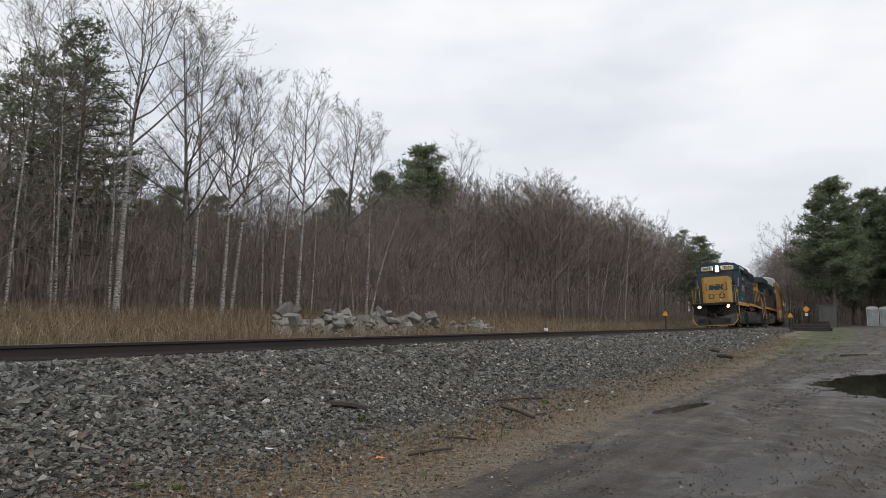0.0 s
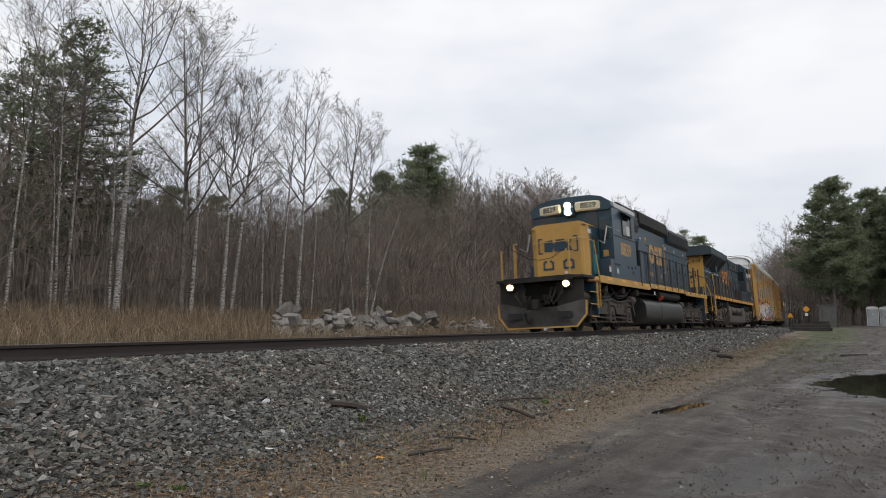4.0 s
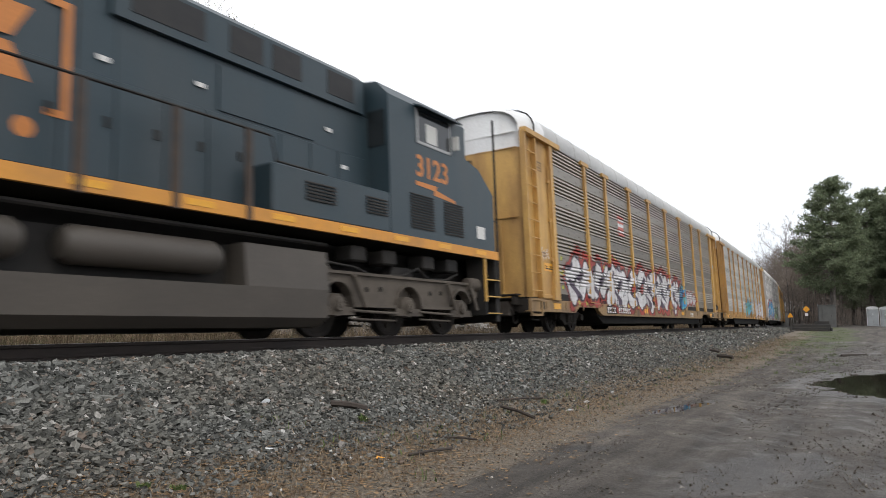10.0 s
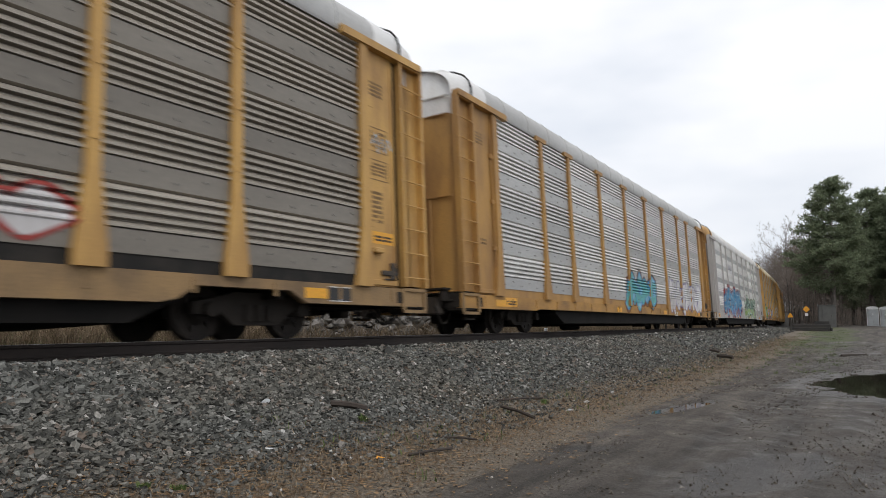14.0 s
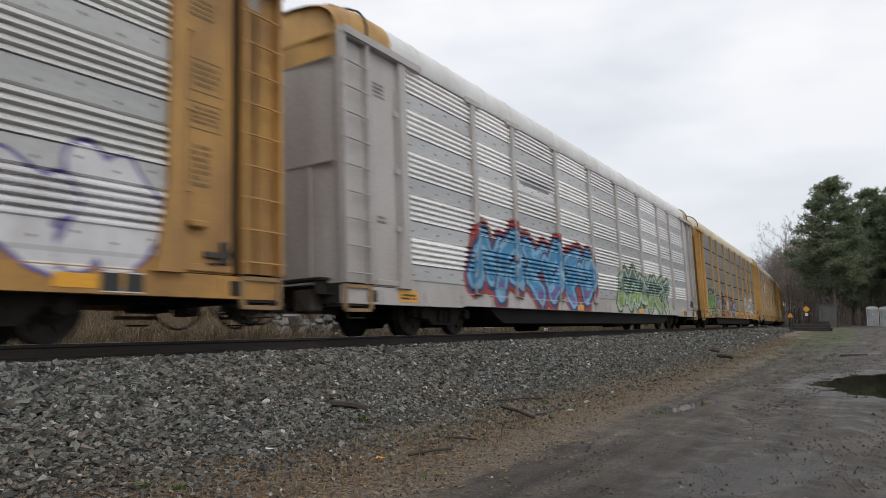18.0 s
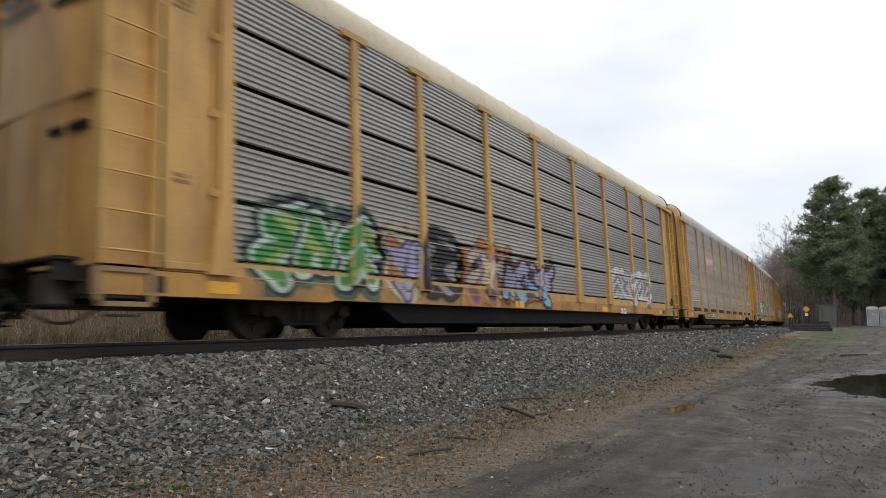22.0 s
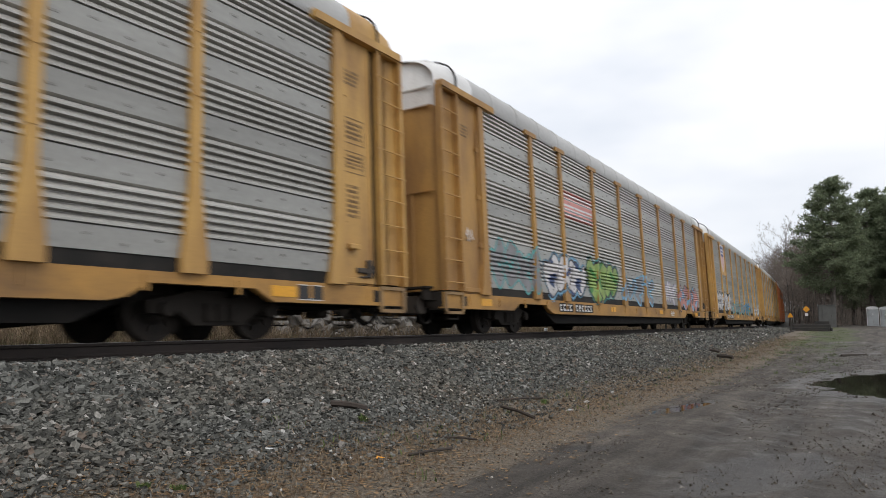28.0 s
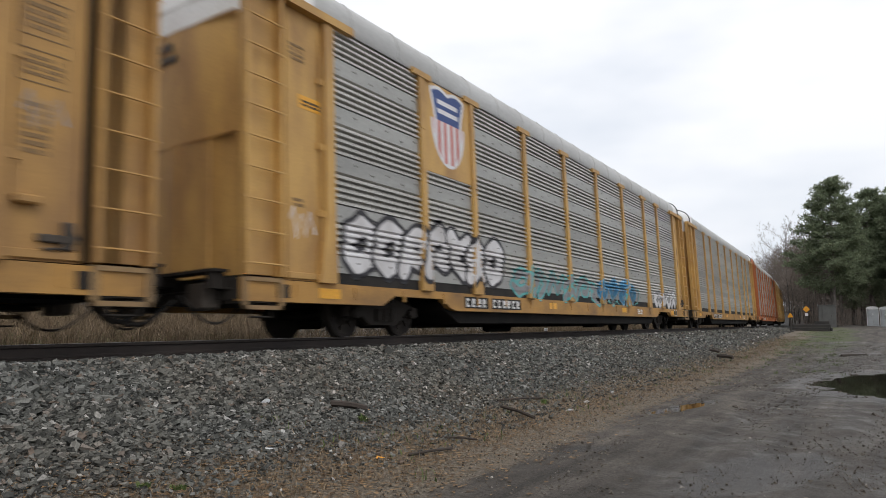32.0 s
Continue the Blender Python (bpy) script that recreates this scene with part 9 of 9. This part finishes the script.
def shield(yc, zc, w, h):
    def brush(y, z):
        u, v = (y - yc) / w, (z - zc) / h
        half = np.where(v > 0.15, 0.92 - 0.10 * np.cos((v - 0.15) * 4), 1.0 * np.sqrt(np.clip(1 - np.clip((0.15 - v) / 1.18, 0, 1) ** 2, 0, 1)))
        top = 0.92 + 0.10 * abs(np.sin(u * 3.14))
        inside = (abs(u) < half) & (v < top) & (v > -1.05)
        core = (abs(u) < half - 0.12) & (v < top - 0.09) & (v > -0.94)
        out = np.where(inside, "white", np.full(y.shape, "", dtype=object))
        out = np.where(core & (v > 0.15), "navy", out)
        out = np.where(core & (v > 0.34) & (v < 0.46) & (abs(u) < 0.6), "white", out)
        out = np.where(core & (v > 0.58) & (v < 0.70) & (abs(u) < 0.6), "white", out)
        return np.where(core & (v <= 0.15) & (np.floor((u + 1) * 5.5) % 2 == 0), "flagred", out)

    return brush


def build_paint():
    r = RACKS
    # car, wall style, notched sill; then the strip and the height that the piece fills, forms, seed, colours
    A, F = "ribbed", "fine"
    spray_piece(r[0], A, True, -11.0, 3.6, 0.80, 2.22, 12, 4, "white", "plum", "black", "red", 0.23, 0.07, 0.30, dots="lime")
    spray_piece(r[0], A, True, 3.4, 4.4, 0.95, 1.9, 1, 9, "blue", "teal", "plum", "", 0.22, 0.06)
    spray_piece(r[0], A, True, 4.7, 6.7, 1.15, 1.75, 3, 12, "white", "", "red", "", 0.12, 0.07, label="sprayed tag")
    spray_piece(r[1], A, False, -1.6, 2.3, 0.85, 2.0, 4, 21, "teal", "sky", "blue", "brown", 0.20, 0.06, 0.12)
    spray_piece(r[1], A, False, 4.9, 11.6, 0.85, 2.05, 7, 23, "white", "", "violet", "", 0.23, 0.05)
    spray_piece(r[2], A, False, -9.2, -1.4, 0.78, 2.50, 6, 31, "blue", "sky", "navy", "red", 0.27, 0.09, 0.18, (1.15, "violet"), rim="sky")
    spray_piece(r[2], A, False, 1.2, 8.0, 0.72, 2.05, 6, 33, "moss", "", "black", "leaf", 0.27, 0.07, 0.07, (1.32, "leaf"), rim="mint")
    spray_piece(r[3], F, False, -11.3, -8.5, 0.75, 2.05, 3, 41, "green", "leaf", "black", "moss", 0.23, 0.08, 0.12, rim="mint")
    spray_piece(r[3], F, False, -8.1, -6.9, 0.75, 1.95, 2, 42, "lilac", "orange", "plum", "cream", 0.16, 0.06, 0.30, dots="orange")
    spray_piece(r[3], F, False, -6.7, -5.6, 1.05, 1.65, 1, 5, "black", "grey", "black", "black", 0.38, 0.08, 0.10, (0.8, "brown"))
    spray_piece(r[3], F, False, -5.3, -3.4, 0.72, 1.95, 3, 44, "cream", "black", "violet", "orange", 0.13, 0.06, 0.30, (0.95, "brown"), "lime")
    spray_piece(r[3], F, False, -3.5, -0.7, 0.70, 1.75, 4, 43, "lilac", "plum", "black", "brown", 0.16, 0.06, 0.12, (1.15, "sky"), "lime")
    spray_piece(r[3], F, False, 4.7, 9.2, 1.15, 2.05, 5, 47, "grey", "", "white", "white", 0.075, 0.12, 0.30, label="rolled white tag")
    spray_piece(r[5], A, True, -11.5, -8.7, 1.10, 2.1, 4, 51, "grey", "", "teal", "", 0.17, 0.05)
    spray_piece(r[5], A, True, -8.4, -5.4, 1.05, 2.0, 3, 53, "white", "navy", "black", "sky", 0.25, 0.05, 0.08)
    spray_piece(r[5], A, True, -5.0, -2.3, 1.10, 2.05, 3, 55, "leaf", "green", "black", "teal", 0.27, 0.06, 0.05)
    spray_piece(r[5], A, True, -1.5, 2.6, 0.95, 2.0, 3, 57, "grey", "", "sky", "", 0.13, 0.08)
    spray_piece(r[5], A, True, 4.4, 6.5, 1.15, 1.95, 3, 58, "white", "", "lilac", "", 0.10, 0.05, label="sprayed tag")
    spray_piece(r[5], A, True, 6.9, 11.2, 0.85, 2.0, 4, 59, "pink", "sky", "black", "", 0.20, 0.05)
    spray_piece(r[6], A, True, -11.4, -5.7, 1.10, 2.10, 7, 61, "white", "", "black", "", 0.17, 0.09)
    spray_piece(r[6], A, True, -5.2, 5.6, 0.85, 1.60, 10, 63, "grey", "", "teal", "", 0.09, 0.07)
    spray_piece(r[6], A, True, 1.0, 5.2, 1.0, 1.70, 4, 64, "blue", "", "sky", "", 0.10, 0.06)
    spray_piece(r[6], A, True, 7.6, 11.4, 0.85, 1.6, 5, 66, "white", "", "grey", "", 0.09, 0.05, label="sprayed tag")
    for i, y0, y1, z0, z1, colors, n, label in (
        (0, -5.68, -5.0, 3.35, 4.08, ["flagred", "white"], 7, "faded painted badge"),
        (2, -6.85, -4.35, 3.60, 4.15, ["white"], 1, "pale painted panel"),
        (4, -7.0, -4.25, 3.30, 4.10, ["pink", "white"], 11, "faded red panel"),
        (5, -6.92, -4.28, 3.32, 4.12, ["pink", "white"], 11, "faded red and white striped panel"),
    ):
        paint_side(r[i], A, y0 - 0.1, y1 + 0.1, z0 - 0.1, z1 + 0.1, patch(y0, y1, z0, z1, colors, n), label)
    paint_side(r[2], A, -6.8, -4.4, 3.65, 4.1, patch(-6.6, -4.7, 3.80, 3.98, ["grey", "", "grey"], 3), "faint lettering", False)
    # the seventh car's painted bay with a shield on it
    plate = part("sign_panel", Geo().box(W_PANEL + 0.03, W_PANEL + 0.045, -8.96, -7.09, 3.28, 5.22), M_RACK_YELLOW, r[6], "yellow painted bay")
    c = shield(-8.02, 4.34, 0.68, 0.84)
    ys, zs = np.arange(-8.75, -7.3, 0.02), np.arange(3.4, 5.25, 0.02)
    Y, Z = np.meshgrid(ys, zs)
    names = c(Y[:-1, :-1] + 0.01, Z[:-1, :-1] + 0.01).ravel()
    idx = np.arange(Y.size).reshape(Y.shape)
    quads = np.stack([idx[:-1, :-1], idx[:-1, 1:], idx[1:, 1:], idx[1:, :-1]], -1).reshape(-1, 4)
    co = np.stack([np.full(Y.shape, W_PANEL + 0.049), Y, Z], -1).reshape(-1, 3)
    for color in sorted(set(names) - {""}):
        used, inv = np.unique(quads[names == color], return_inverse=True)
        ob = new("shield_paint", bulk_mesh("shield_paint", co[used], inv.reshape(-1, 4), PAINT[color]))
        ob.parent = r[6]
        tagged(ob, "painted shield in " + {"flagred": "faded red", "navy": "navy blue"}.get(color, color), kind="stuff")
    rng = random.Random(14)
    for i, y, z, w, h, color in ((0, 12.15, 3.3, 0.6, 0.35, "sky"), (0, -12.75, 1.9, 0.55, 0.35, "white"), (5, 12.1, 2.3, 0.5, 0.4, "grey"), (6, -12.75, 1.5, 0.6, 0.5, "white"), (3, 12.0, 2.6, 0.6, 0.5, "sky"), (6, 12.0, 2.0, 0.6, 0.6, "grey"), (5, -12.6, 2.0, 0.3, 0.3, "white")):
        path = [(0.0, h * 0.4), (w * 0.2, h), (w * 0.3, 0.0), (w * 0.5, h * 0.8), (w * 0.6, h * 0.1), (w * 0.8, h * 0.9), (w, h * 0.2)]
        g = Geo().tube([(a, b, 0.003) for a, b in path], 0.022, 4)
        part("tag_scrawl", g, PAINT[color], r[i], "sprayed scrawl", at=on_side(W_PANEL - 0.008, y, z, 1) @ Matrix.Diagonal((1, 1, 0.25, 1)))
    for i, y in ((0, -12.55), (0, 12.1), (2, -12.1), (6, -12.5), (1, -11.6)):
        z = 1.62 if i in (0, 6) else 0.60
        lab = part("notice", Geo().box(0, 0.62, 0, 0.22, 0, 0.004), M_REFLECTOR, r[i], "yellow notice plate", at=on_side(W_PANEL - 0.008 if z > 1 else 1.489, y, z if i != 6 else 3.6, 1))
        part("notice_text", bars(rng, 0.5, 0.12, 2), M_STENCIL, lab, at=pose(0.06, 0.05, 0.003))


build_paint()

# ---- what moves ----
def motions():
    steps = [2.0 * k / FPS for k in range(int(32 * FPS / 2) + 1)]
    for thing, mid in CARS:
        walk(thing, [(t, track_pose(mid - run(t))) for t in range(33)])
    for axle, y, radius in AXLES:
        walk(axle, [(t, pose(0, y, radius) @ Matrix.Rotation(run(t) / radius, 4, "X")) for t in steps])


motions()
